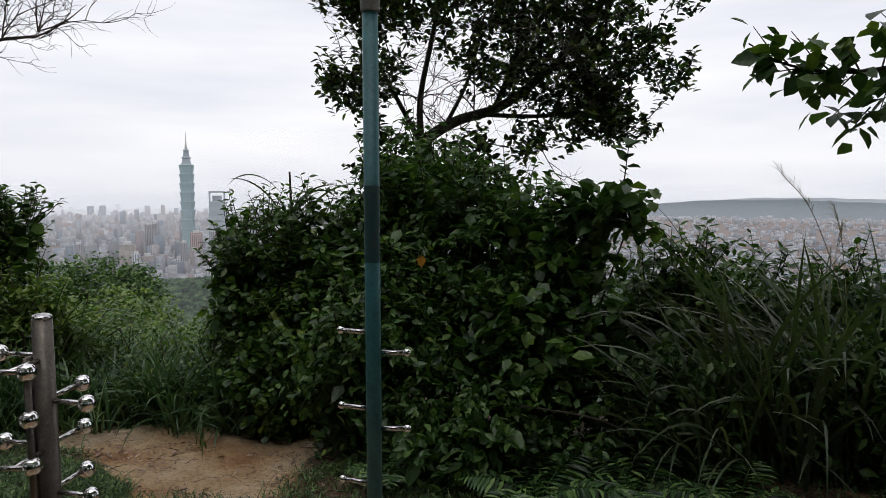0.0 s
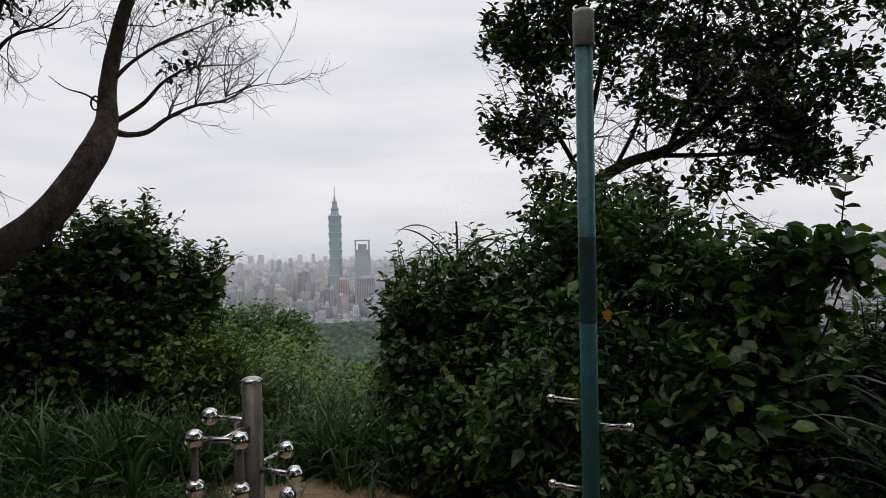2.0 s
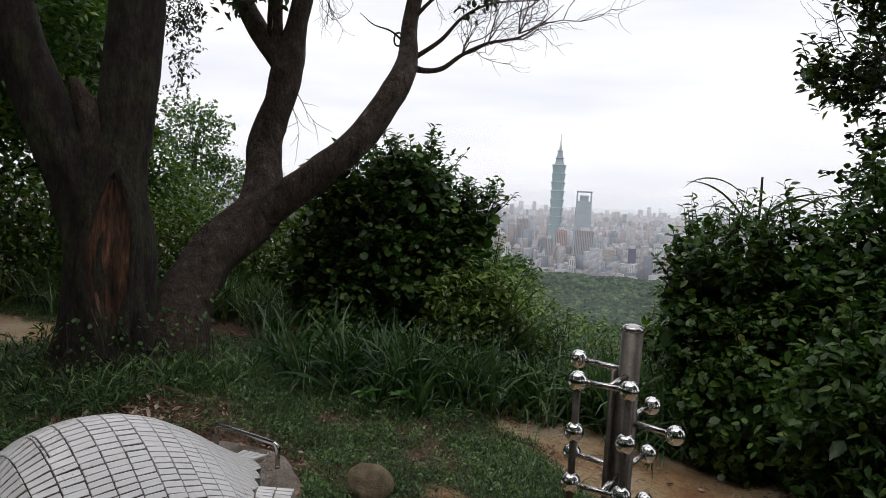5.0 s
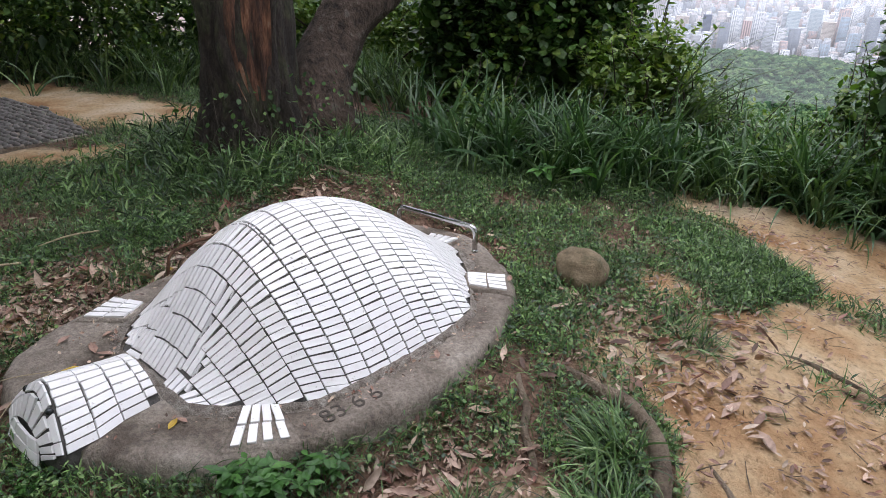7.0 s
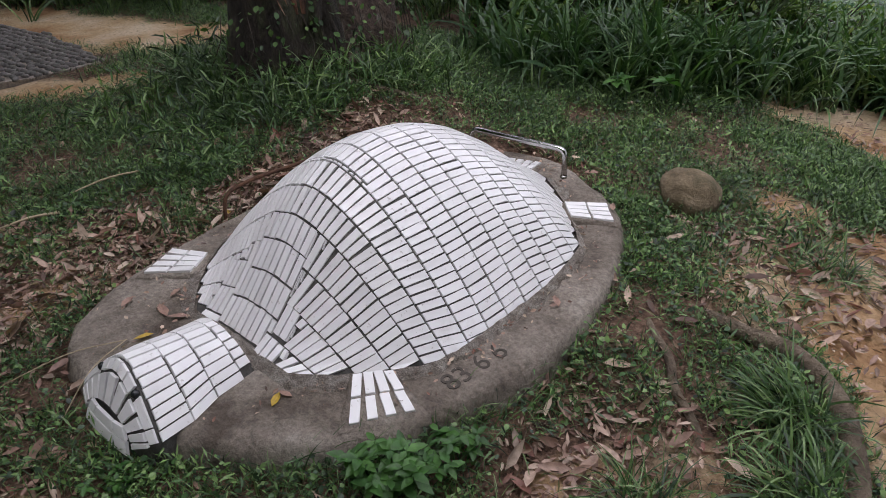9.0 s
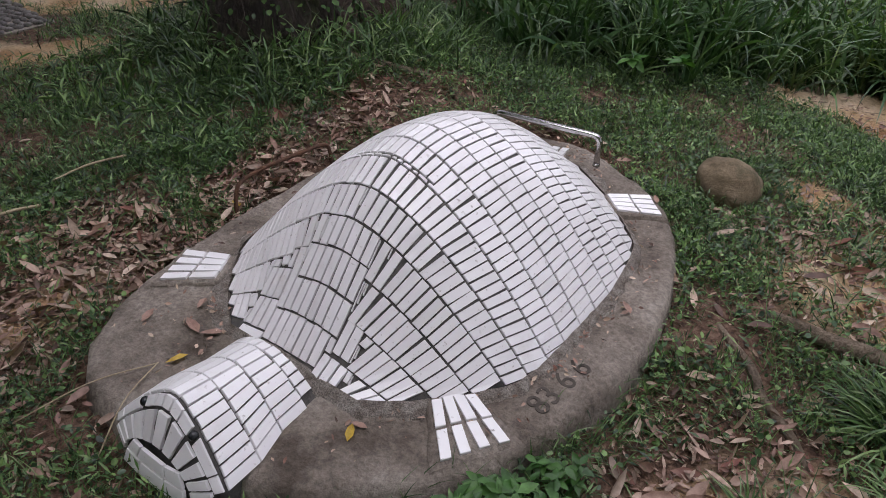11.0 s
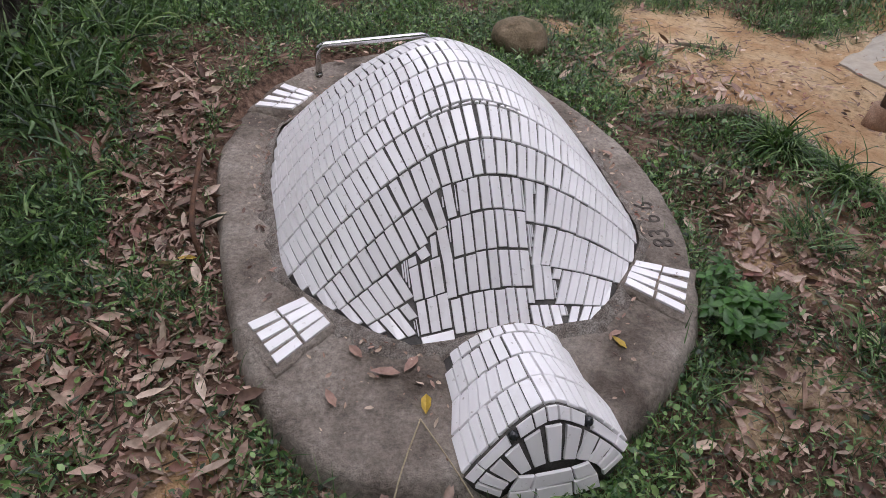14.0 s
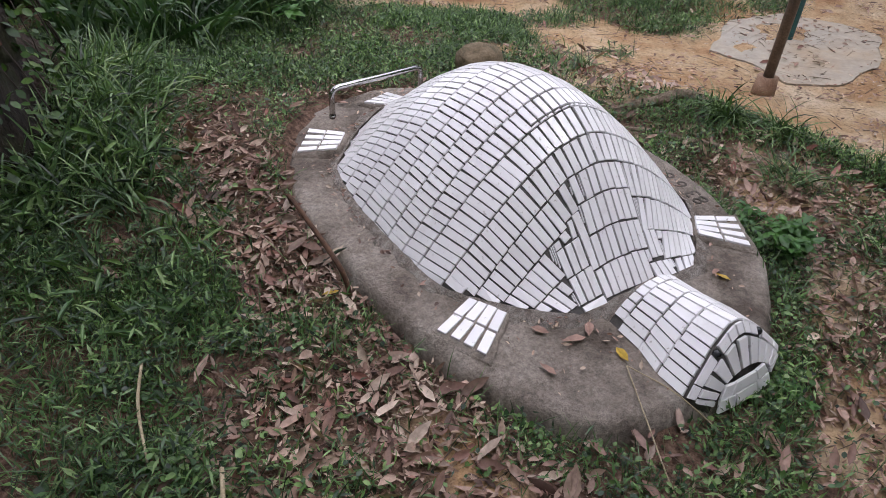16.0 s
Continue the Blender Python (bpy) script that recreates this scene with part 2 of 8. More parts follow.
M_LEAF_TREE = foliage("tree_leaves", specular=0.3, colours=[(0.035, 0.024, 0.016), (0.0187, 0.0382, 0.0145), (0.0298, 0.0595, 0.0187), (0.0425, 0.085, 0.0238), (0.085, 0.1275, 0.0298)], translucent=0.22)
M_LEAF_LIME = foliage("young_leaves", [(0.0578, 0.1156, 0.0241), (0.0963, 0.1734, 0.0337), (0.1445, 0.2215, 0.0433), (0.1926, 0.2504, 0.0578)])
M_GRASS = foliage("grass_blades", [(0.0115, 0.0277, 0.0116), (0.0545, 0.1197, 0.0373), (0.0994, 0.1863, 0.0612), (0.2308, 0.3276, 0.1435)], 0.42, 0.16)
M_REED = foliage("reed_blades", [(0.036, 0.064, 0.032), (0.066, 0.100, 0.054), (0.098, 0.135, 0.080), (0.14, 0.165, 0.115)], 0.42, 0.25)
M_LILY = foliage("lily_blades", [(0.028, 0.067, 0.032), (0.048, 0.106, 0.045), (0.077, 0.151, 0.065), (0.130, 0.216, 0.099)], 0.4, 0.25)
M_COVER = foliage("ground_cover_leaves", [(0.008, 0.020, 0.008), (0.030, 0.074, 0.026), (0.075, 0.160, 0.050), (0.14, 0.25, 0.075), (0.24, 0.36, 0.14)], 0.42, 0.14)
M_HERB = foliage("herb_leaves", [(0.039, 0.116, 0.026), (0.066, 0.177, 0.037), (0.099, 0.232, 0.055)], 0.45, 0.3)
M_LITTER = foliage("dry_leaves", [(0.084, 0.047, 0.038), (0.213, 0.121, 0.099), (0.358, 0.230, 0.193), (0.493, 0.353, 0.300), (0.235, 0.096, 0.078), (0.672, 0.532, 0.454), (0.168, 0.103, 0.083)], 0.6, 0.08)
M_YELLOW = foliage("yellow_leaves", [(0.55, 0.36, 0.05), (0.62, 0.42, 0.07)], 0.5, 0.25)
M_ORANGE = foliage("orange_leaves", [(0.55, 0.22, 0.03), (0.60, 0.28, 0.05)], 0.5, 0.35)
M_STRAW = surface("straw", [(0.3, (0.33, 0.26, 0.16)), (0.7, (0.50, 0.42, 0.28))], 20, 0.85)
M_PLUME = foliage("grass_plume", [(0.22, 0.18, 0.13), (0.32, 0.27, 0.2)], 0.8, 0.3)
M_FOREST = surface("far_canopy", [(0.36, (0.013, 0.036, 0.017)), (0.5, (0.045, 0.094, 0.040)), (0.62, (0.108, 0.169, 0.068))], 0.05, 0.95, relief=1.0, depth=4.0, fine=6.0, specular=0.1, grain=(0.36, 0.64, 0.45, 1.5))
M_CITY = facade("city_facades", [(0.400, 0.377, 0.377), (0.474, 0.481, 0.496), (0.237, 0.237, 0.244), (0.400, 0.355, 0.340), (0.488, 0.503, 0.518), (0.178, 0.237, 0.296), (0.340, 0.237, 0.215), (0.096, 0.111, 0.148), (0.444, 0.451, 0.474), (0.296, 0.311, 0.340), (0.414, 0.370, 0.326)], (0.148, 0.167, 0.192))
M_GLASSY = facade("teal_curtain_wall", [(0.252, 0.370, 0.392), (0.296, 0.414, 0.429)], (0.148, 0.266, 0.289), 4.2, 6.0)
M_GREYGLASS = facade("grey_curtain_wall", [(0.368, 0.424, 0.456), (0.400, 0.448, 0.480)], (0.256, 0.312, 0.352), 4.2, 3.0)
M_STONE_PALE = plain("pale_stone", (0.55, 0.55, 0.53), 0.7)
M_COLLAR = surface("clay_smeared_cement", [(0.35, (0.24, 0.135, 0.085)), (0.6, (0.33, 0.215, 0.145))], 14, 0.95, relief=0.5)
# far woods with the blue of the haze put into their base colours
M_HILL = surface("haze_tinted_woods", [(0.36, (0.026, 0.055, 0.070)), (0.62, (0.045, 0.085, 0.105))], 0.03, 0.95, relief=0.6, depth=4.0, specular=0.1)
M_SLAB = surface("clay_stained_slab", [(0.32, (0.386, 0.290, 0.189)), (0.46, (0.378, 0.323, 0.252)), (0.64, (0.370, 0.340, 0.290))], 1.4, 0.9, relief=0.35, depth=0.006, grain=(0.3, 0.7, 0.8, 1.14))
M_ROOT = surface("weathered_root", [(0.3, (0.091, 0.065, 0.046)), (0.5, (0.208, 0.156, 0.111)), (0.7, (0.338, 0.267, 0.195))], 9, 0.95, relief=0.9, depth=0.03)
M_FILLET = surface("rough_mortar", [(0.34, (0.19, 0.155, 0.125)), (0.5, (0.33, 0.285, 0.245)), (0.66, (0.47, 0.425, 0.375))], 26, 0.95, relief=1.0, depth=0.02, grain=(0.38, 0.62, 0.5, 1.5))


# ---------------------------------------------------------------- building helpers
def thing(name, label, category, at=(0, 0, 0), group="", kind=""):
    e = new(name)
    e.empty_display_size = 0.1
    e.location = at
    return tagged(e, label, category, group, kind)


def world_of(ob):
    m = ob.matrix_parent_inverse @ ob.matrix_basis if ob.parent else ob.matrix_basis
    return world_of(ob.parent) @ m if ob.parent else m.copy()


def hang(ob, parent):
    """Make ob a child of parent without moving it."""
    if parent is not None:
        ob.parent = parent
        ob.matrix_parent_inverse = world_of(parent).inverted()
    return ob


def part(name, bm, mat, parent=None, label="", smooth=True):
    me = bpy.data.meshes.new(name)
    bm.normal_update()
    bm.to_mesh(me)
    bm.free()
    me.materials.append(mat)
    if smooth:
        me.polygons.foreach_set("use_smooth", [True] * len(me.polygons))
    return hang(tagged(new(name, me), label), parent)


def from_arrays(name, verts, faces, mat, parent=None, label="", smooth=False):
    """One mesh from arrays of vertices and equal-sided faces."""
    verts, faces = np.asarray(verts, np.float32), np.asarray(faces, np.int32)
    me = bpy.data.meshes.new(name)
    k = faces.shape[1]
    me.vertices.add(len(verts))
    me.vertices.foreach_set("co", verts.ravel())
    me.loops.add(faces.size)
    me.loops.foreach_set("vertex_index", faces.ravel())
    me.polygons.add(len(faces))
    me.polygons.foreach_set("loop_start", np.arange(0, faces.size, k, dtype=np.int32))
    me.polygons.foreach_set("loop_total", np.full(len(faces), k, np.int32))
    me.update(calc_edges=True)
    me.validate()
    me.materials.append(mat)
    if smooth:
        me.polygons.foreach_set("use_smooth", [True] * len(me.polygons))
    return hang(tagged(new(name, me), label), parent)


def tube(bm, pts, radii, segs=10, cap=True, lumps=0.0, seed=0, ridges=0.0):
    """Sweep a round section along pts. lumps: unevenness of the section."""
    pts = [Vector(p) for p in pts]
    if not hasattr(radii, "__len__"):
        radii = [radii] * len(pts)
    ref, rings = None, []
    for i, p in enumerate(pts):
        d = (pts[min(i + 1, len(pts) - 1)] - pts[max(i - 1, 0)]).normalized()
        if ref is None:
            ref = d.orthogonal().normalized()
        ref = (ref - d * ref.dot(d)).normalized()
        side = d.cross(ref)
        ring = []
        for k in range(segs):
            a = 2 * math.pi * k / segs
            q = ref * math.cos(a) + side * math.sin(a)
            r = radii[i]
            if lumps:
                r *= 1 + lumps * noise.noise(Vector((q.x * 1.7 + seed, q.y * 1.7, p.z * 1.3 + q.z)) ) + 0.5 * lumps * noise.noise((p + q * radii[i]) * 6 + Vector((seed, 0, 0)))
            if ridges:
                r *= 1 + ridges * (math.sin(7 * a + 2.0 * noise.noise(Vector((p.z * 0.8, seed, 0)))) * 0.6 + noise.noise(Vector((math.cos(a) * 5, math.sin(a) * 5, p.z * 1.1 + seed))))
            ring.append(bm.verts.new(p + q * r))
        rings.append(ring)
    for a, b in zip(rings, rings[1:]):
        for k in range(segs):
            bm.faces.new((a[k], a[(k + 1) % segs], b[(k + 1) % segs], b[k]))
    if cap:
        bm.faces.new(rings[0][::-1])
        bm.faces.new(rings[-1])
    return bm


def curve_points(ctrl, steps=6):
    """Catmull-Rom through ctrl; each control is (x, y, z, radius)."""
    c = [np.array(p, float) for p in ctrl]
    c = [2 * c[0] - c[1]] + c + [2 * c[-1] - c[-2]]
    out = []
    for i in range(1, len(c) - 2):
        for k in range(steps):
            t = k / steps
            p0, p1, p2, p3 = c[i - 1:i + 3]
            out.append(0.5 * (2 * p1 + (p2 - p0) * t + (2 * p0 - 5 * p1 + 4 * p2 - p3) * t * t + (3 * p1 - p0 - 3 * p2 + p3) * t ** 3))
    out.append(c[-2])
    return [tuple(p[:3]) for p in out], [max(0.002, float(p[3])) for p in out]


def limb(bm, ctrl, segs=12, steps=6, lumps=0.15, seed=0, ridges=0.0):
    pts, rad = curve_points(ctrl, steps)
    return tube(bm, pts, rad, segs, True, lumps, seed, ridges)


def ball(bm, at, r, seg=20):
    bmesh.ops.create_uvsphere(bm, u_segments=seg, v_segments=seg // 2, radius=r, matrix=Matrix.Translation(at))
    return bm


def block(bm, size, m):
    bmesh.ops.create_cube(bm, size=1.0, matrix=m @ Matrix.Diagonal((*size, 1)))
    return bm


rng = np.random.default_rng(7)
LEAF_V = np.array([(0, 0, 0), (-0.26, 0.34, 0.07), (0.26, 0.34, 0.07), (0, 0.38, 0), (-0.17, 0.72, 0.05), (0.17, 0.72, 0.05), (0, 1, -0.06)])
LEAF_F = np.array([(0, 3, 1), (0, 2, 3), (1, 3, 4), (3, 2, 5), (3, 6, 4), (3, 5, 6)])
SMALL_V = np.array([(0, 0, 0), (-0.33, 0.5, 0.08), (0.33, 0.5, 0.08), (0, 1, -0.04)])
SMALL_F = np.array([(0, 2, 1), (1, 2, 3)])
OVAL_V = np.array([(0, 0, 0), (-0.36, 0.30, 0.05), (0.36, 0.30, 0.05), (-0.34, 0.70, 0.04), (0.34, 0.70, 0.04), (0, 1, -0.05), (0, 0.5, -0.03)])
OVAL_F = np.array([(0, 6, 1), (0, 2, 6), (1, 6, 3), (2, 4, 6), (3, 6, 5), (6, 4, 5)])
CURL_V = np.array([(0, 0, 0.02), (-0.19, 0.3, 0.13), (0.19, 0.3, 0.09), (0, 0.33, 0.02), (-0.17, 0.66, 0.16), (0.17, 0.66, 0.08), (0, 0.66, 0.02), (0, 1, 0.12)])
CURL_F = np.array([(0, 3, 1), (0, 2, 3), (1, 3, 4), (3, 6, 4), (3, 2, 5), (3, 5, 6), (4, 6, 7), (6, 5, 7)])


def turns(yaw, pitch, roll):
    """Rotation matrices Rz(yaw) Rx(pitch) Ry(roll), many at once."""
    cy, sy, cp, sp, cr, sr = np.cos(yaw), np.sin(yaw), np.cos(pitch), np.sin(pitch), np.cos(roll), np.sin(roll)
    z, o = np.zeros_like(cy), np.ones_like(cy)
    rz = np.stack([cy, -sy, z, sy, cy, z, z, z, o], -1).reshape(-1, 3, 3)
    rx = np.stack([o, z, z, z, cp, -sp, z, sp, cp], -1).reshape(-1, 3, 3)
    ry = np.stack([cr, z, sr, z, o, z, -sr, z, cr], -1).reshape(-1, 3, 3)
    return rz @ rx @ ry


def leaves(name, pos, size, mat, parent=None, yaw=None, pitch=(-0.5, 0.5), roll=0.5, shape=(LEAF_V, LEAF_F), wide=1.0, label=""):
    """Many leaves in one mesh, at pos, of the lengths size."""
    n = len(pos)
    yaw = rng.uniform(0, 2 * np.pi, n) if yaw is None else yaw
    r = turns(yaw, rng.normal(pitch[0], pitch[1], n), rng.normal(0, roll, n))
    tv, tf = shape
    tv = tv * (wide, 1, 1)
    v = np.einsum("nij,kj->nki", r, tv) * np.broadcast_to(np.asarray(size), (n,))[:, None, None] + pos[:, None, :]
    f = (tf[None] + (np.arange(n) * len(tv))[:, None, None]).reshape(-1, 3)
    return from_arrays(name, v.reshape(-1, 3), f, mat, parent, label)


def blades(name, base, length, width, mat, parent=None, lean=(0.35, 0.2), droop=(0.5, 0.25), segs=5, yaw=None, label=""):
    """Arching grass blades in one mesh."""
    n = len(base)
    yaw = rng.uniform(0, 2 * np.pi, n) if yaw is None else yaw
    le, dr = np.abs(rng.normal(*lean, n)), np.abs(rng.normal(*droop, n))
    length, width = np.broadcast_to(np.asarray(length, float), (n,)), np.broadcast_to(np.asarray(width, float), (n,))
    ang = np.pi / 2 - le
    p = base.astype(float).copy()
    rows = []
    twist = rng.normal(0, 0.55, n)
    out = np.stack([np.cos(yaw), np.sin(yaw)], 1)
    side = np.stack([-np.sin(yaw), np.cos(yaw), np.zeros(n)], 1)
    for k in range(segs + 1):
        t = k / segs
        w = width * (0.55 + 1.3 * t - 1.85 * t * t + 0.02)
        way = np.concatenate([out * np.cos(ang)[:, None], np.sin(ang)[:, None]], 1)
        sd = side * np.cos(twist)[:, None] + np.cross(way, side) * np.sin(twist)[:, None]
        rows += [p - sd * w[:, None] / 2, p + sd * w[:, None] / 2]
        step = length / segs
        p = p + np.concatenate([out * (np.cos(ang) * step)[:, None], (np.sin(ang) * step)[:, None]], 1)
        ang = ang - dr * 2.4 / segs * (0.5 + t)
    v = np.stack(rows, 1).reshape(-1, 3)
    m = 2 * (segs + 1)
    q = np.array([(2 * k, 2 * k + 1, 2 * k + 3, 2 * k + 2) for k in range(segs)])
    f = (q[None] + (np.arange(n) * m)[:, None, None]).reshape(-1, 4)
    return from_arrays(name, v, f, mat, parent, label, smooth=True)


def sstep(a, b, x):
    t = np.clip((x - a) / (b - a), 0, 1)
    return t * t * (3 - 2 * t)


def wave(x, y, s, k=0.0):
    """Cheap smooth unevenness over the plan."""
    return (np.sin(x * s + 1.3 * k) * np.cos(y * s * 1.13 - k) + 0.6 * np.sin((x + y) * s * 1.9 + 2.1 * k) * np.cos((x - y) * s * 1.57 + k)) / 1.6


PAD = [(-4.28, 1.08), (-4.37, 1.30), (-4.40, 1.55), (-4.39, 1.95), (-4.36, 2.33), (-4.25, 2.62), (-4.10, 2.88), (-3.85, 3.06), (-3.50, 3.10), (-3.20, 2.92),
       (-2.98, 2.66), (-2.87, 2.28), (-2.87, 1.85), (-2.98, 1.47), (-3.14, 1.20), (-3.33, 1.05), (-3.55, 0.95), (-3.78, 0.90), (-3.98, 0.93), (-4.16, 0.98)]


def in_poly(x, y, poly):
    inside = np.zeros(np.shape(x), bool)
    for (x0, y0), (x1, y1) in zip(poly, poly[1:] + poly[:1]):
        cond = ((y0 > y) != (y1 > y)) & (x < (x1 - x0) * (y - y0) / (y1 - y0 + 1e-12) + x0)
        inside ^= cond
    return inside


def beyond(x, y):
    """Metres past the rim of the hilltop."""
    return np.hypot(x + 5.0, y + 10.2) - 16.0


SLOPE_D = [0, 2, 5, 15, 40, 120, 400, 700, 900, 1150, 1350, 1500, 1900, 2200, 3300, 4300, 4950]
SLOPE_Z = [0, 0.35, 1.6, 6.5, 17, 44, 118, 180, 200, 193, 185, 205, 300, 303, 303, 205, 150]


def height(x, y):
    """The ground: a hilltop clearing with a mound at the tree, then slopes, woods and the plain."""
    x, y = np.asarray(x, float), np.asarray(y, float)
    z = 0.035 - 0.175 * sstep(-2.75, -1.15, x) + 0.03 * sstep(-1.2, 0.2, x)
    z = z + 0.30 * np.exp(-((x + 5.35) / 1.35) ** 2 - ((y - 3.45) / 0.95) ** 2)
    z = z + 0.085 * np.exp(-((x + 2.12 - 0.28 * (1.7 - y)) / 0.16) ** 2 - ((y - 1.7) / 0.75) ** 4)
    z = z - 0.09 * sstep(3.6, 4.8, y) * sstep(-3.3, -2.5, x) * (1 - sstep(-1.6, -0.8, x))
    z = z - 0.05 * sstep(1.2, 0.6, y) * sstep(-4.0, -3.4, x) * (1 - sstep(-2.8, -2.2, x))
    z = z - 0.075 * np.exp(-((x + 2.74 + 0.35 * np.clip(1.5 - y, 0, 1)) / 0.17) ** 2 - ((y - 1.45) / 0.42) ** 4)
    z = z + 0.012 * wave(x, y, 3.1) + 0.007 * wave(x, y, 9.0, 2.0) + 0.005 * wave(x, y, 19.0, 4.0)
    d = beyond(x, y)
    far = np.interp(np.maximum(d, 0), SLOPE_D, SLOPE_Z)
    rough = np.clip(d / 60, 0, 1) * 3.0 * wave(x, y, 0.045, 1.0) + np.clip(d / 600, 0, 1) * np.clip((2100 - d) / 500, 0, 1) * (14 * wave(x, y, 0.0052, 3.0) + 6 * wave(x, y, 0.017, 1.0))
    return z - far + rough


def side_strip(x, y):
    """The trodden strip between the pad and the root."""
    rim = np.interp(y, [0.5, 0.76, 0.95, 1.16, 1.6, 2.0], [-4.2, -3.68, -3.28, -2.92, -2.80, -2.72])
    return sstep(rim, rim + 0.18, x + 0.06 * np.sin(y * 14.0)) * (1 - sstep(-2.32, -2.10, x)) * (1 - sstep(1.55, 1.95, y)) * sstep(-0.5, 0.2, y + 0.2 * np.sin(x * 5))


def bare(x, y):
    """1 where trodden clay shows, 0 where plants or dead leaves cover the soil."""
    x, y = np.asarray(x, float), np.asarray(y, float)
    edge = np.interp(y, [0.0, 0.5, 1.3, 1.8, 2.1, 2.3, 2.5, 2.8, 3.1, 3.4, 3.6, 4.0, 4.3, 4.6], [-1.75, -1.82, -1.90, -1.98, -2.04, -2.16, -2.42, -2.14, -2.30, -2.10, -1.94, -1.98, -2.35, -2.7])
    edge = edge + 0.06 * wave(x, y, 5.0, 3.0) + 0.05 * wave(x, y, 11.0, 1.0)
    right = sstep(edge - 0.06, edge + 0.10, x)
    band = sstep(-3.0, -2.7, x) * sstep(4.40, 4.55, y)
    right = np.maximum(right, band) * (1 - sstep(4.95, 5.25, y + 0.12 * np.sin(x * 4)))
    front = (1 - sstep(-1.2, -0.8, x)) + (1 - sstep(3.0, 3.8, y - 0.3 * np.sin(x * 2)))
    right = right * np.clip(front, 0, 1) * sstep(-1.9, -0.6, y + 0.3 * np.sin(x * 2.1)) * (1 - sstep(1.6, 3.0, x + 0.3 * np.sin(y * 2)))
    mid = 0.55 * side_strip(x, y) * np.clip(0.58 + 0.6 * wave(x, y, 6.0, 1.0), 0, 1)
    patch = 0.7 * np.exp(-((x + 2.5) / 0.2) ** 2 - ((y - 3.3) / 0.14) ** 2) + 0.8 * np.exp(-((x + 2.12) / 0.2) ** 2 - ((y - 3.02) / 0.2) ** 2) + 0.85 * np.exp(-((x + 2.36) / 0.26) ** 2 - ((y - 2.6) / 0.28) ** 2) + 0.5 * sstep(0.55, 0.95, wave(x, y, 4.3, 7.0)) * sstep(-2.85, -2.5, x)
    left = 0.55 * np.exp(-((x + 4.55) / 0.12) ** 2 - ((y - 1.15) / 0.3) ** 2)
    path = np.exp(-((y - (3.75 + 0.15 * (x + 7))) / 0.55) ** 4) * (1 - sstep(-6.3, -5.7, x)) * sstep(-10.5, -9.5, x)
    strip = np.exp(-((y - 2.35 - 0.5 * (x + 7.0)) / 0.22) ** 2) * (1 - sstep(-6.6, -5.9, x))
    grassy = 0.75 * (0.4 * np.exp(-((x + 1.95) / 0.22) ** 2 - ((y - 2.95) / 0.16) ** 2) + np.exp(-((x + 1.60) / 0.16) ** 2 - ((y - 3.06) / 0.10) ** 2) + np.exp(-((x + 1.4) / 0.5) ** 2 - ((y - 3.75) / 0.2) ** 2) + np.exp(-((x + 0.85) / 0.3) ** 2 - ((y - 3.35) / 0.22) ** 2) + np.exp(-((x - 0.4) / 0.55) ** 2 - ((y - 3.05) / 0.25) ** 2))
    return np.clip(right - grassy + mid + patch + left + path + strip, 0, 1)


# ---------------------------------------------------------------- ground, one sheet to the horizon
def build_ground():
    rr = np.concatenate([np.arange(0.05, 8.0, 0.055), np.geomspace(8.0, 4940, 150)])
    na = 440
    a = np.linspace(0, 2 * np.pi, na, endpoint=False)
    x, y = -3.55 + np.outer(rr, np.cos(a)), 2.1 + np.outer(rr, np.sin(a))
    x, y = np.append(x.ravel(), -3.55), np.append(y.ravel(), 2.1)
    z = height(x, y)
    b = bare(x, y)
    under = in_poly(x, y, PAD)
    z = np.where(under, z - 0.03, z)
    n = len(rr)
    i, j = np.meshgrid(np.arange(n - 1), np.arange(na), indexing="ij")
    f = np.stack([i * na + j, (i + 1) * na + j, (i + 1) * na + (j + 1) % na, i * na + (j + 1) % na], -1).reshape(-1, 4)
    ob = from_arrays("ground", np.stack([x, y, z], 1), f, M_GROUND, smooth=True)
    at = ob.data.attributes.new("bare", "FLOAT", "POINT")
    at.data.foreach_set("value", b.astype(np.float32))
    at = ob.data.attributes.new("wild", "FLOAT", "POINT")
    wild = sstep(0.5, 4.0, beyond(x, y)) * (1 - sstep(1900, 2150, beyond(x, y)))
    weedy = (0.75 + 0.25 * wave(x, y, 2.0)) * sstep(0.1, -1.2, y) * (1 - b) * (np.hypot(x, y) < 40)
    at.data.foreach_set("value", np.maximum(wild, weedy).astype(np.float32))
    tagged(ob, "hilltop ground of dark soil and trodden orange clay", "ground", kind="structure")


build_ground()

# ---------------------------------------------------------------- the tiled turtle bench on its cement pad
PAD_TOP = 0.10
FRONT = np.array((-3.715, 1.335))
AXIS = np.array((0.13, 0.9915))
SIDE = np.array((0.9915, -0.13))
SHELL_S = [-0.03, 0.0, 0.05, 0.1, 0.17, 0.27, 0.36, 0.5, 0.8, 1.0, 1.12, 1.25, 1.37, 1.56]
SHELL_W = [0.24, 0.29, 0.355, 0.405, 0.47, 0.545, 0.566, 0.572, 0.580, 0.556, 0.530, 0.42, 0.31, 0.07]
CREST_S = [-0.04, 0.0, 0.10, 0.20, 0.30, 0.40, 0.50, 0.62, 0.78, 0.95, 1.15, 1.35, 1.56]
CREST_H = [0.0, 0.025, 0.14, 0.265, 0.382, 0.452, 0.482, 0.492, 0.474, 0.418, 0.300, 0.15, 0.01]


def eased(s, xs, ys):
    e = 0.022
    return sum(np.interp(s + k * e, xs, ys) * w for k, w in ((-1, 0.25), (0, 0.5), (1, 0.25)))


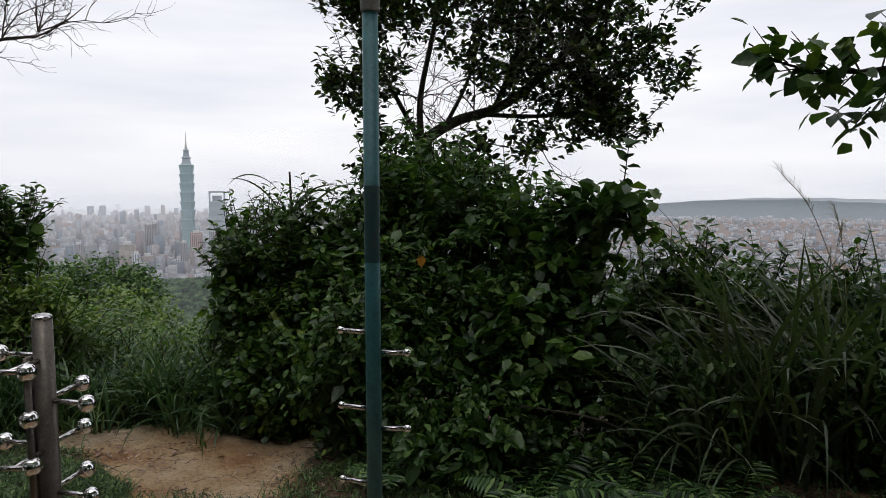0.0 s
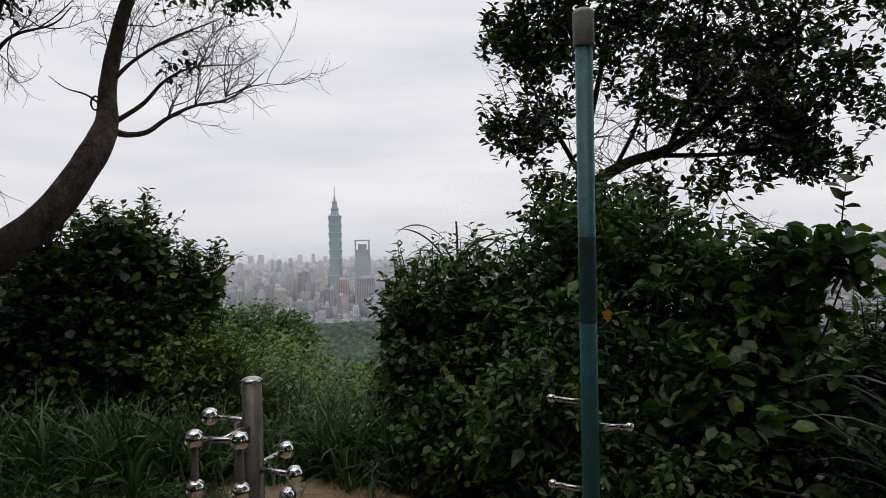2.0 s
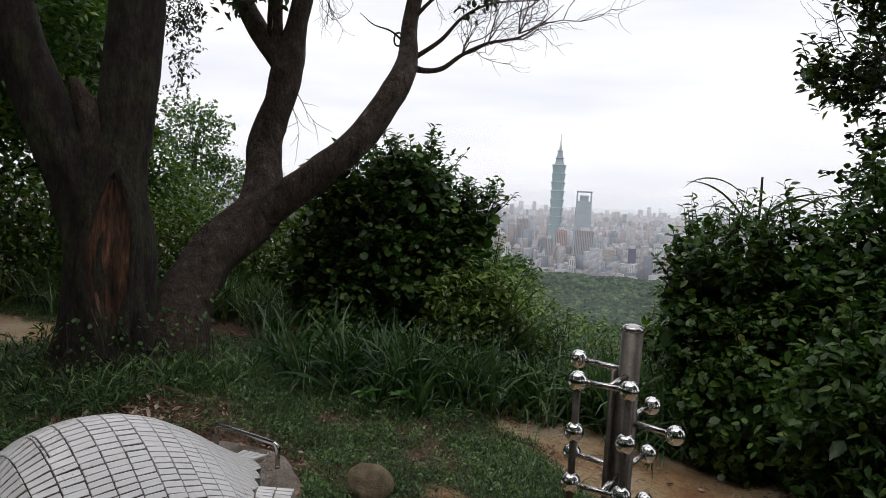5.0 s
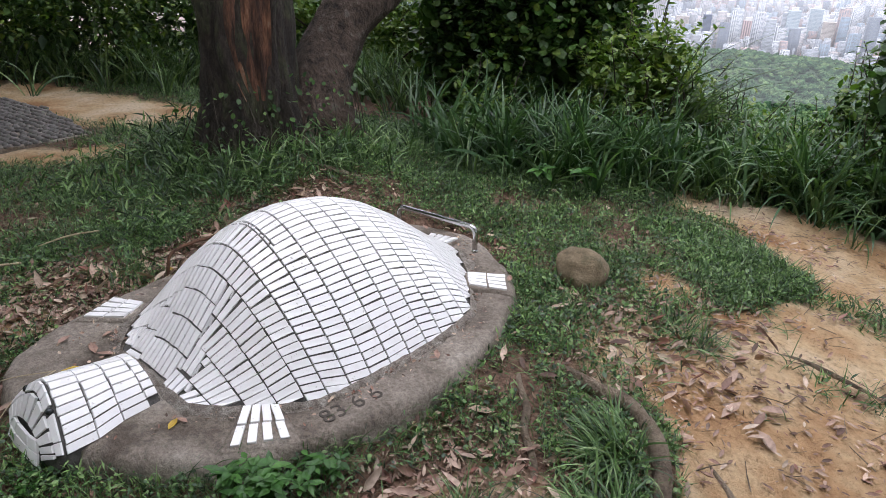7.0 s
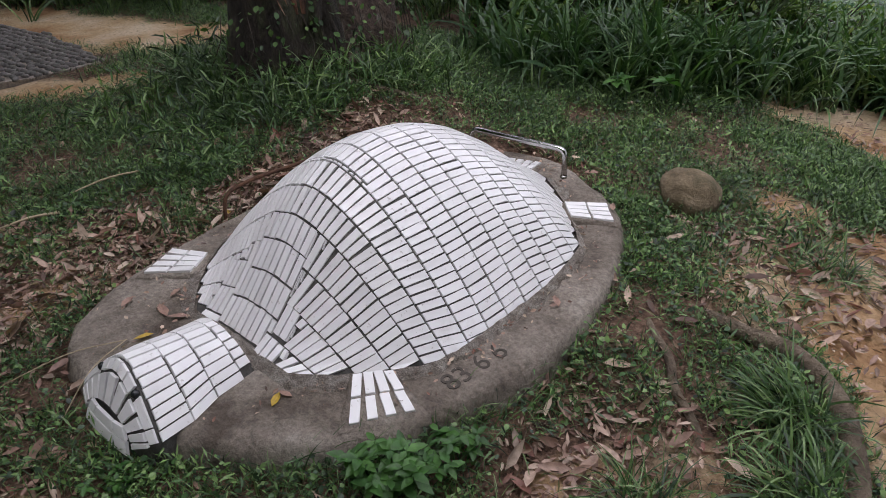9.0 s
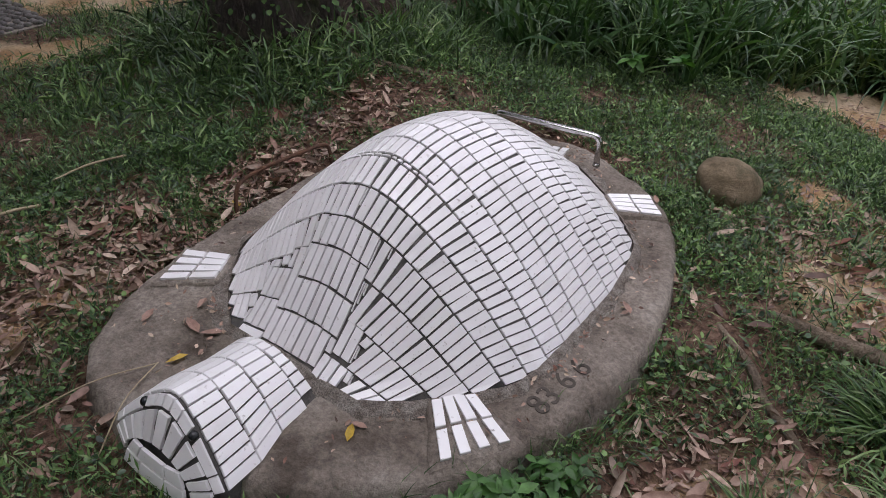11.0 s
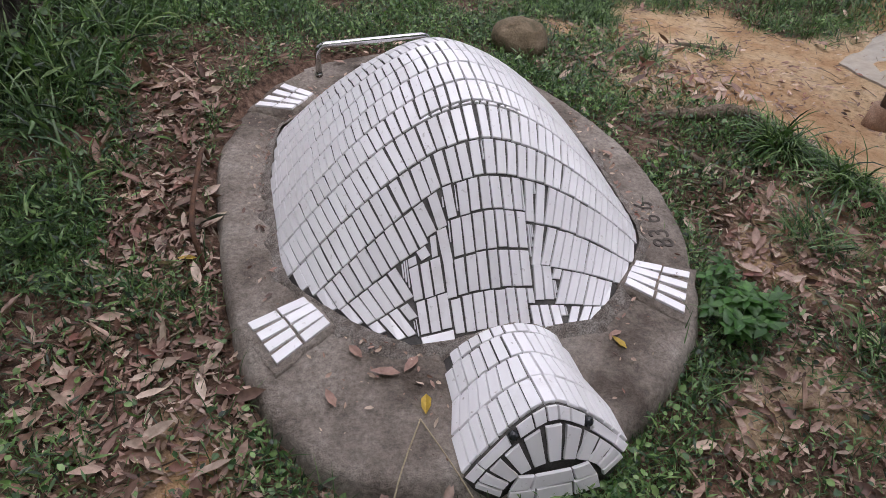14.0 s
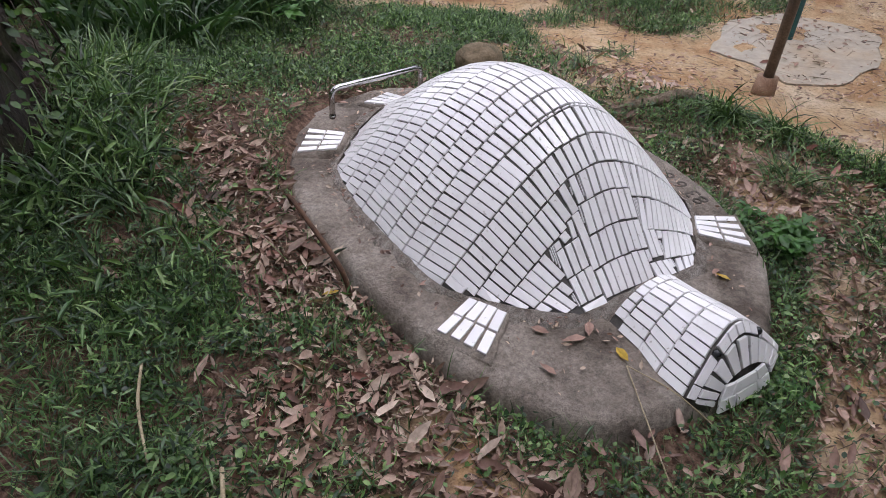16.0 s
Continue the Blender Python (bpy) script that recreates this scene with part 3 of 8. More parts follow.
def shell_point(s, x):
    w, h = eased(s, SHELL_S, SHELL_W), eased(s, CREST_S, CREST_H)
    u = min(1.0, abs(x) / w)
    p = FRONT + AXIS * s + SIDE * x
    return Vector((p[0], p[1], PAD_TOP + h * (1 - u ** 1.65)))


def tile_mesh(corners, thick=0.0055, inset=0.0014, rise=0.0):
    """A tile over four corners (in turn), with chamfered edges."""
    c = [Vector(p) for p in corners]
    n = (c[2] - c[0]).cross(c[3] - c[1])
    if n.length < 1e-7:
        return None
    n.normalize()
    mid = sum(c, Vector()) / 4
    bm = bmesh.new()
    lo = [bm.verts.new(p - n * 0.004) for p in c]
    mi = [bm.verts.new(p + n * (thick + rise - 0.002)) for p in c]
    hi = []
    for p in c:
        d = mid - p
        hi.append(bm.verts.new(p + d.normalized() * inset + n * (thick + rise)))
    for k in range(4):
        q = (k + 1) % 4
        bm.faces.new((lo[k], lo[q], mi[q], mi[k]))
        bm.faces.new((mi[k], mi[q], hi[q], hi[k]))
    bm.faces.new(hi)
    return bm


TILES = []


def lay(corners, parent, mat=M_TILE):
    TILES.append((corners, parent, mat))


turtle = thing("turtle_bench", "concrete turtle sit-up bench covered in white tiles on a cement pad", "exercise bench", (-3.6, 2.0, 0.0))


def build_pad():
    bm = bmesh.new()
    pts = curve_points([(x, y, 0, 1) for x, y in PAD + PAD[:1]], 12)[0][:-1]
    cx, cy = -3.62, 2.0
    rings = []
    prof = [(1.02, -0.25), (1.015, -0.02), (1.0, 0.055), (0.985, 0.085), (0.968, 0.095), (0.945, 0.098), (0.9, 0.10), (0.8, 0.10), (0.55, 0.10), (0.25, 0.10)]
    for k, z in prof:
        ring = []
        for x, y, _ in pts:
            px, py = cx + (x - cx) * k, cy + (y - cy) * k
            jz = 0.004 * noise.noise(Vector((px * 6, py * 6, 1))) + 0.006 * noise.noise(Vector((px * 2, py * 2, 4)))
            jr = 0.016 * noise.noise(Vector((px * 5, py * 5, z * 9))) + 0.010 * noise.noise(Vector((px * 17, py * 17, z * 30))) if k > 0.9 else 0
            ring.append(bm.verts.new((px + (px - cx) * jr, py + (py - cy) * jr, z + (jz if z > 0 else 0))))
        rings.append(ring)
    m = len(pts)
    for a, b in zip(rings, rings[1:]):
        for k in range(m):
            bm.faces.new((a[k], a[(k + 1) % m], b[(k + 1) % m], b[k]))
    bm.faces.new(rings[-1])
    return part("pad", bm, M_CEMENT, turtle, "weathered grey-brown cement pad with worn edges")


pad = build_pad()


def build_shell():
    ns, nx = 60, 48
    bm = bmesh.new()
    grid = []
    for i in range(ns + 1):
        s = -0.03 + 1.585 * i / ns
        w = eased(s, SHELL_S, SHELL_W)
        row = []
        for j in range(nx + 1):
            p = shell_point(s, w * 1.03 * (2 * j / nx - 1))
            p.z -= 0.0015 if 0 < j < nx else 0.03
            row.append(bm.verts.new(p))
        grid.append(row)
    for i in range(ns):
        for j in range(nx):
            bm.faces.new((grid[i][j], grid[i][j + 1], grid[i + 1][j + 1], grid[i + 1][j]))
    return part("shell", bm, M_GROUT, turtle, "domed shell of dark cement joints")


shell = build_shell()


def build_fillet():
    bm = bmesh.new()
    loop = []
    for s in np.linspace(-0.028, 1.54, 110):
        loop.append((s, 1))
    for s in np.linspace(1.54, -0.028, 110):
        loop.append((s, -1))
    rings = []
    for k, z in ((0.0, 0.018), (0.014, 0.013), (0.028, 0.004), (0.045, -0.010)):
        ring = []
        for s, side in loop:
            w = float(eased(s, SHELL_S, SHELL_W))
            out = k * (1 + 0.7 * noise.noise(Vector((s * 14, side * 3, 1))) + 0.4 * noise.noise(Vector((s * 50, side * 3, 1))))
            sv = s - (out if s < 0.12 else -out if s > 1.4 else 0)
            p = FRONT + AXIS * sv + SIDE * (side * (w + out))
            ring.append(bm.verts.new((p[0], p[1], PAD_TOP + z + 0.006 * noise.noise(Vector((p[0] * 30, p[1] * 30, k))))))
        rings.append(ring)
    m = len(loop)
    for a, b in zip(rings, rings[1:]):
        for k in range(m):
            bm.faces.new((a[k], b[k], b[(k + 1) % m], a[(k + 1) % m]))
    return part("mortar_fillet", bm, M_FILLET, turtle, "rough mortar bedding round the shell")


build_fillet()


def edge(s):
    return float(eased(s, SHELL_S, SHELL_W)) + 0.004


TILE_W = 0.0305
PANEL = [7, 8, 7, 6]                       # tiles across the upright panel at the front, course by course
PANEL_OFF = [-0.024, -0.018, -0.002, 0.010]
BLOCKS = {(0, -1): (3, 0.016), (0, 1): (3, -0.034), (1, -1): (3, 0.014), (1, 1): (2, -0.026), (2, -1): (1, -0.008)}   # straight tiles beside the panel
CUT_MID = [-0.012, 0.062, 0.131, 0.198, 0.258, 0.328, 0.419]
CUT_FLANK = [-0.044, 0.026, 0.102, 0.180, 0.258, 0.330, 0.420]


def fan_of(s):
    """How far a tile's upper end stands outwards of its lower end, per metre along the back."""
    return float(np.interp(s, [0.0, 0.15, 0.25, 0.34, 0.46, 0.6], [0.62, 0.58, 0.50, 0.34, 0.14, 0.0]))


def lay_shell():
    # six courses up the front, then courses of equal length along the crest
    fine = np.linspace(CUT_MID[-1], 1.555, 800)
    crest = np.array([shell_point(s, 0) for s in fine])
    run = np.concatenate([[0], np.cumsum(np.linalg.norm(np.diff(crest, axis=0), axis=1))])
    count = int(round(run[-1] / 0.0985))
    rear = [float(v) for v in np.interp(np.arange(1, count + 1) * run[-1] / count, run, fine)]
    mids, flanks = CUT_MID + rear, CUT_FLANK + rear
    r = random.Random(5)

    taken = []
    step = 0.003
    covered = np.zeros((140, 220), bool)          # where tiles lie at the front, s by x

    def cover(q, xr):
        for u in np.linspace(-0.04, 1.04, 16):
            for v in np.linspace(-0.02, 1.02, 36):
                s = (q[0] * (1 - u) + q[1] * u) * (1 - v) + (q[3] * (1 - u) + q[2] * u) * v
                x = (xr[0] * (1 - u) + xr[1] * u) * (1 - v) + (xr[3] * (1 - u) + xr[2] * u) * v
                k, m = int((s + 0.06) / step), int((x + 0.33) / step)
                if 0 <= k < 140 and 0 <= m < 220:
                    covered[k, m] = True

    def blocked(q, xr):
        """Whether a tile over these places runs into one already laid at the front."""
        for u in (0.12, 0.5, 0.88):
            for v in (0.06, 0.35, 0.65, 0.94):
                s = (q[0] * (1 - u) + q[1] * u) * (1 - v) + (q[3] * (1 - u) + q[2] * u) * v
                x = (xr[0] * (1 - u) + xr[1] * u) * (1 - v) + (xr[3] * (1 - u) + xr[2] * u) * v
                if any(x0 - 0.002 < x < x1 + 0.002 and a0 - 0.002 < s < a1 + 0.002 for x0, x1, a0, a1 in taken):
                    return True
        return False

    def trimmed(q, xr):
        """The tile cut back at one end or one side until it fits, or None."""
        for f in (0.0, 0.12, 0.24, 0.36, 0.48, 0.6, 0.72):
            for way in ("low", "high", "side"):
                a, b = list(q), list(xr)
                pairs = {"low": ((0, 3), (1, 2)), "high": ((3, 0), (2, 1)), "side": ((0, 1), (3, 2)) if sum(xr) > 0 else ((1, 0), (2, 3))}[way]
                for k, far in pairs:
                    a[k], b[k] = q[k] + (q[far] - q[k]) * f, xr[k] + (xr[far] - xr[k]) * f
                if not blocked(a, b):
                    return a, b
        return None

    def cut(i, x):
        lean = 0.15 * float(np.interp(mids[i], [0.1, 0.26, 0.40], [1.0, 1.0, 0.0])) if x < 0 else 0.0
        return flanks[i] - lean * max(0.0, abs(x) - 0.12)

    for i, front in [(k, True) for k in range(4)] + [(k, False) for k in range(len(mids) - 1)]:
        s0, s1 = mids[i], mids[i + 1]
        sm = (s0 + s1) / 2
        wm = eased(sm, SHELL_S, SHELL_W)
        xs = np.linspace(0, wm, 120)
        arc = np.array([shell_point(sm, x) for x in xs])
        al = np.concatenate([[0], np.cumsum(np.linalg.norm(np.diff(arc, axis=0), axis=1))])
        wide = max(eased(v, SHELL_S, SHELL_W) for v in (s0, sm, s1, flanks[i + 1]))
        reach = al[-1] + max(0.0, wide - wm) * 1.2
        xs, al = np.append(xs, wide + 0.03), np.append(al, al[-1] + (wide + 0.03 - wm) * 1.15)
        gap_s = 0.0030 * (s1 - s0) / 0.0985

        def place(a0, a1, straight, top_shift, lift=0.0):
            """One tile between two arcs of its course; top_shift fans it outwards."""
            gap = 0.0022 + r.uniform(-0.0006, 0.0011)
            a0, a1 = a0 + gap + r.uniform(-0.0008, 0.0008), a1 - gap + r.uniform(-0.0008, 0.0008)
            lim = reach + r.uniform(-0.003, 0.006)
            if a0 < -lim or a1 > lim:
                if min(abs(a0), abs(a1)) > lim - 0.012:
                    return
                a0, a1 = max(a0, -lim), min(a1, lim)
            x0 = math.copysign(np.interp(abs(a0), al, xs), a0)
            x1 = math.copysign(np.interp(abs(a1), al, xs), a1)
            j0, j1 = gap_s + r.uniform(-0.0012, 0.0012), gap_s + r.uniform(-0.0012, 0.0012)
            if i == 6 and abs(x0 + x1) < 0.3:
                j0 += 0.013
            twist = r.uniform(-0.0015, 0.0015)
            if straight:
                q = [s0 + j0 + lift, s0 + j0 + lift, s1 - j1 + lift, s1 - j1 + lift]
            else:
                q = [cut(i, x0) + j0, cut(i, x1) + j0, cut(i + 1, x1 + top_shift) - j1, cut(i + 1, x0 + top_shift) - j1]
            if max(q[2], q[3]) < (0.0 if straight else 0.018):
                return
            if min(q[2] - q[1], q[3] - q[0]) < 0.012:
                return
            xr = [x0, x1, x1 + top_shift + twist, x0 + top_shift + twist]
            if straight:
                taken.append((min(xr), max(xr), min(q), max(q)))
            elif i < 6:
                fitted = trimmed(q, xr)
                if fitted is None:
                    return
                q, xr = fitted
            slack = r.uniform(-0.004, 0.008)
            mid_s = sum(q) / 4
            inner = min(abs(xr[0] + xr[3]), abs(xr[1] + xr[2])) / 2
            if inner > edge(mid_s) - 0.008:
                return
            if mid_s > 0.33:
                # along the sides and the rear the last tile is cut lengthwise
                lims = [edge(v) + slack * 0.4 for v in q]
                xr = [min(max(x, -m), m) for x, m in zip(xr, lims)]
            else:
                # round the ends tiles keep their width and are cut square, which leaves a stepped rim
                for lo, hi in (((0, 1), (3, 2)), ((3, 2), (0, 1))):
                    f = 0.0
                    for k, far in zip(lo, hi):
                        o, of = abs(xr[k]) - edge(q[k]) - slack, abs(xr[far]) - edge(q[far]) - slack
                        if o > 0 and of < o - 1e-4:
                            f = max(f, min(1.0, (o - max(0.0, of)) / (o - of)))
                    if f > 0.72:
                        return
                    for k, far in zip(lo, hi):
                        q[k], xr[k] = q[k] + (q[far] - q[k]) * f, xr[k] + (xr[far] - xr[k]) * f
            if abs(xr[1] - xr[0]) + abs(xr[2] - xr[3]) < 0.012:
                return
            cover(q, xr)
            rest = [shell_point(v, x) for v, x in zip(q, xr)]
            if i < 5:
                for p in rest:
                    p.z = max(p.z, PAD_TOP + 0.005)
            lay(rest, shell)

        fan = fan_of(sm) * (s1 - s0)
        if i < 6:
            n = PANEL[i] if i < 4 else 0
            half = n * TILE_W / 2
            off = PANEL_OFF[i] if i < 4 else 0.0
            for j in range(n if front else 0):
                place(-half + off + j * TILE_W, -half + off + (j + 1) * TILE_W, True, 0.0)
            for side in (-1, 1):
                start = half + side * off + 0.002
                if front:
                    beside, lift = BLOCKS.get((i, side), (0, 0.0))
                    for j in range(beside):
                        lo, hi = start + j * TILE_W, start + (j + 1) * TILE_W
                        place(*((lo, hi) if side > 0 else (-hi, -lo)), True, side * 0.004 * i, lift)
                    if i == 0 and side < 0:
                        # one tile lies crosswise under the block
                        xc = float(np.interp(start + beside * TILE_W, al, xs))
                        lay([shell_point(v, x) for v, x in ((-0.022, -xc + 0.002), (-0.022, -xc + 0.090), (0.001, -xc + 0.090), (-0.001, -xc + 0.002))], shell)
                        taken.append((-xc, -xc + 0.09, -0.03, 0.002))
                        cover([-0.03, -0.03, 0.002, 0.002], [-xc, -xc + 0.09, -xc + 0.09, -xc])
                    continue
                if i == 2 or i == 1:
                    start -= TILE_W
                turn_in = 9 if i in (4, 5) else 5 if i == 0 else 3
                for j in range(int((reach - start) / TILE_W) + 2):
                    lo, hi = start + j * TILE_W, start + (j + 1) * TILE_W
                    place(*((lo, hi) if side > 0 else (-hi, -lo)), False, side * fan * min(1.0, (j + 1) / turn_in))
        else:
            if i == 6:
                # a broken row of chips fills the joint over the crest
                x = -0.15
                while x < 0.15:
                    w = r.uniform(0.012, 0.034)
                    u0, u1 = s0 + r.uniform(0.0015, 0.003), s0 + r.uniform(0.0095, 0.0125)
                    c = [(u0, x), (u0 + r.uniform(-0.001, 0.002), x + w), (u1, x + w - r.uniform(0, 0.006)), (u1 - r.uniform(0, 0.003), x + r.uniform(0, 0.005))]
                    lay([shell_point(v, q) for v, q in c], shell)
                    x += w + r.uniform(0.003, 0.007)
            shift = r.choice((0.0, 0.5, 0.12, -0.2)) * 0.04
            rows = int(reach / TILE_W) + 2
            for j in range(-rows, rows):
                mid_a = abs((j + 0.5) * TILE_W + shift)
                place(j * TILE_W + shift, (j + 1) * TILE_W + shift, False, math.copysign(fan * float(sstep(0.04, 0.3, mid_a)), j + 0.5))

    # cut chips and part tiles fill what is left open beside the panel
    for least in (18, 10, 6, 4):
        for k in range(20, 118):
            for m in range(2, 214):
                if covered[k, m]:
                    continue
                high = wide = 0
                while high < 23 and k + high < 130 and not covered[k:k + high + 1, m:m + 2].any():
                    high += 1
                while wide < 10 and m + wide < 218 and high and not covered[k:k + high, m:m + wide + 1].any():
                    wide += 1
                if high < least or wide < (2 if high > 6 else 4):
                    continue
                u0, u1 = -0.06 + k * step + 0.0012, -0.06 + (k + high) * step - 0.0012
                x0, x1 = -0.33 + m * step + 0.0012, -0.33 + (m + wide) * step - 0.0012
                covered[k:k + high, m:m + wide] = True
                if max(abs(x0), abs(x1)) < edge(u0) - 0.004:
                    lay([shell_point(v, x) for v, x in ((u0, x0), (u0, x1), (u1, x1 - r.uniform(0, 0.002)), (u1, x0))], shell)


lay_shell()

# head: an arched neck and crown, brow band, face with a fan of tiles round the mouth
HEAD = (-3.738, 1.272)
HEAD_DIR = Vector((-0.11, -0.994, 0)).normalized()
HEAD_SIDE = Vector((0.994, -0.11, 0)).normalized()
BROW = 0.300


def head_point(s, a, grow=1.0):
    """s metres from the neck, a from 0 (one flank) to pi (the other)."""
    u = math.cos(a)
    k = min(1.0, max(0.0, s / BROW))
    w = float(np.interp(s, [0.0, 0.12, 0.21, 0.4], [0.166, 0.170, 0.200, 0.203])) * grow
    h = (0.100 + 0.056 * k) * grow
    round_of = 2.1 - 0.65 * k
    reach = s + 0.045 * k * abs(u) ** 1.5
    p = Vector((HEAD[0], HEAD[1], 0)) + HEAD_DIR * reach + HEAD_SIDE * (u * w)
    return p + Vector((0, 0, 0.098 + h * (1 - abs(u) ** round_of)))


def face_point(a, k):
    """k from 0 (brow) to 1 (the arch of the mouth)."""
    p0 = head_point(BROW, a)
    p1 = Vector((HEAD[0], HEAD[1], 0)) + HEAD_DIR * (0.388 - 0.016 * math.sin(a)) + HEAD_SIDE * (0.120 * math.cos(a)) + Vector((0, 0, 0.060 + 0.072 * math.sin(a)))
    return p0.lerp(p1, k) + HEAD_DIR * (0.012 * math.sin(k * math.pi))


def build_head():
    bm = bmesh.new()
    rings = []
    for i in range(9):
        rings.append([bm.verts.new(head_point((BROW - 0.004) * i / 8 + 0.008 * (i == 0), math.pi * j / 28, 0.978)) for j in range(29)])
    for k in (0.02, 0.3, 0.6, 0.96):
        rings.append([bm.verts.new(face_point(math.pi * j / 28, k) - HEAD_DIR * 0.006) for j in range(29)])
    for a, b in zip(rings, rings[1:]):
        for j in range(28):
            bm.faces.new((a[j], a[j + 1], b[j + 1], b[j]))
    low = []
    for ring in rings:
        low.append((bm.verts.new((ring[0].co.x, ring[0].co.y, -0.06)), bm.verts.new((ring[-1].co.x, ring[-1].co.y, -0.06))))
    for i in range(len(rings) - 1):
        bm.faces.new((rings[i][0], rings[i + 1][0], low[i + 1][0], low[i][0]))
        bm.faces.new((rings[i + 1][-1], rings[i][-1], low[i][1], low[i + 1][1]))
    bm.faces.new([v for v in rings[-1]] + [low[-1][1], low[-1][0]])
    return part("head", bm, M_GROUT, turtle, "rounded head with dark cement joints")


head = build_head()


def build_neck_mortar():
    bm = bmesh.new()
    rings = []
    for s, tall, wide in ((0.012, 0.93, 1.0), (-0.004, 0.92, 1.03), (-0.018, 0.66, 1.08), (-0.034, 0.34, 1.14), (-0.055, 0.16, 1.18), (-0.085, 0.02, 1.18)):
        ring = []
        for k in range(41):
            a = math.pi * k / 40
            p = head_point(s, a)
            p.z = 0.098 + (p.z - 0.098) * tall
            lump = noise.noise(p * 24) * 0.008 + noise.noise(p * 66) * 0.005
            p += HEAD_SIDE * (math.cos(a) * 0.166 * (wide - 1)) + Vector((0, 0, lump - 0.002))
            ring.append(bm.verts.new(p))
        rings.append(ring)
    for a, b in zip(rings, rings[1:]):
        for k in range(40):
            bm.faces.new((a[k], a[k + 1], b[k + 1], b[k]))
    bmesh.ops.recalc_face_normals(bm, faces=bm.faces)
    return part("neck_mortar", bm, M_FILLET, turtle, "lumpy mortar where the head meets the shell")


build_neck_mortar()


def lay_head():
    r = random.Random(9)
    fine = np.linspace(0, math.pi, 240)
    rows = [0.010, 0.046, 0.127, 0.208, BROW - 0.006]
    for i in range(4):
        s0, s1 = rows[i] + 0.0022, rows[i + 1] - 0.0022
        ring = np.array([head_point((s0 + s1) / 2, a) for a in fine])
        run = np.concatenate([[0], np.cumsum(np.linalg.norm(np.diff(ring, axis=0), axis=1))])
        n = int(round(run[-1] / 0.0305))
        for j in range(n):
            gap = 0.0016 + r.uniform(-0.0005, 0.001)
            a0, a1 = (float(np.interp(v, run, fine)) for v in (run[-1] * j / n + gap, run[-1] * (j + 1) / n - gap))
            d0, d1 = r.uniform(-0.002, 0.002), r.uniform(-0.002, 0.002)
            if j in (0, n - 1) and i == 0:
                continue
            lay([head_point(s0 + d0, a1), head_point(s0 + d0, a0), head_point(s1 + d1, a0), head_point(s1 + d1, a1)][::-1], head)
    # brow band, tiles lying along the edge, with dark round eyes let in between them
    ring = np.array([head_point(BROW, a) for a in fine])
    run = np.concatenate([[0], np.cumsum(np.linalg.norm(np.diff(ring, axis=0), axis=1))])
    at = 0.004
    pieces = [(0.044, 0), (0.094, 0), (0.026, 1), (0.046, 0), (0.034, 0)]
    spare_run = run[-1] - 2 * sum(w for w, _ in pieces) - 0.008
    for w, is_eye in pieces + [(max(0.02, spare_run), 0)] + pieces[::-1]:
        a0, a1 = (float(np.interp(v, run, fine)) for v in (at + 0.002, at + w - 0.002))
        at += w
        if is_eye:
            am = (a0 + a1) / 2
            bm = bmesh.new()
            c = face_point(am, 0.10)
            out = (face_point(am + 0.1, 0.1) - face_point(am - 0.1, 0.1)).cross(face_point(am, 0.2) - face_point(am, 0.0)).normalized()
            if out.dot(HEAD_DIR) < 0:
                out = -out
            bmesh.ops.create_uvsphere(bm, u_segments=16, v_segments=8, radius=0.0125, matrix=Matrix.Translation(c + out * 0.001))
            part("eye", bm, M_BLACK, head, "round dark glass eye")
            continue
        lay([head_point(BROW + 0.002, a1), head_point(BROW + 0.002, a0), face_point(a0, 0.21), face_point(a1, 0.21)][::-1], head)
    # fan round the mouth
    n = 11
    for j in range(n):
        a0, a1 = 0.02 + (math.pi - 0.04) * (j + 0.13) / n, 0.02 + (math.pi - 0.04) * (j + 0.87) / n
        am, half = (a0 + a1) / 2, (a1 - a0) / 2
        lay([face_point(am + half, 0.27), face_point(am - half, 0.27), face_point(am - half * 1.05, 0.93), face_point(am + half * 1.05, 0.93)][::-1], head)

    # lower jaw
    def jaw(u, z, half):
        return Vector((HEAD[0], HEAD[1], 0)) + HEAD_DIR * (0.374 + 0.010 * math.cos(u * 1.4) + 0.32 * (0.12 - z)) + HEAD_SIDE * (half * u) + Vector((0, 0, z))

    for z0, z1, half0, half1, cuts in ((0.116, 0.084, 0.086, 0.106, (-1, -0.56, 0.46, 1)), (0.080, 0.044, 0.108, 0.118, (-1, -0.42, 0.40, 1))):
        for u0, u1 in zip(cuts, cuts[1:]):
            u0, u1 = u0 + 0.02, u1 - 0.02
            lay([jaw(u0, z0, half0), jaw(u0, z1, half1), jaw(u1, z1, half1), jaw(u1, z0, half0)], head)


lay_head()


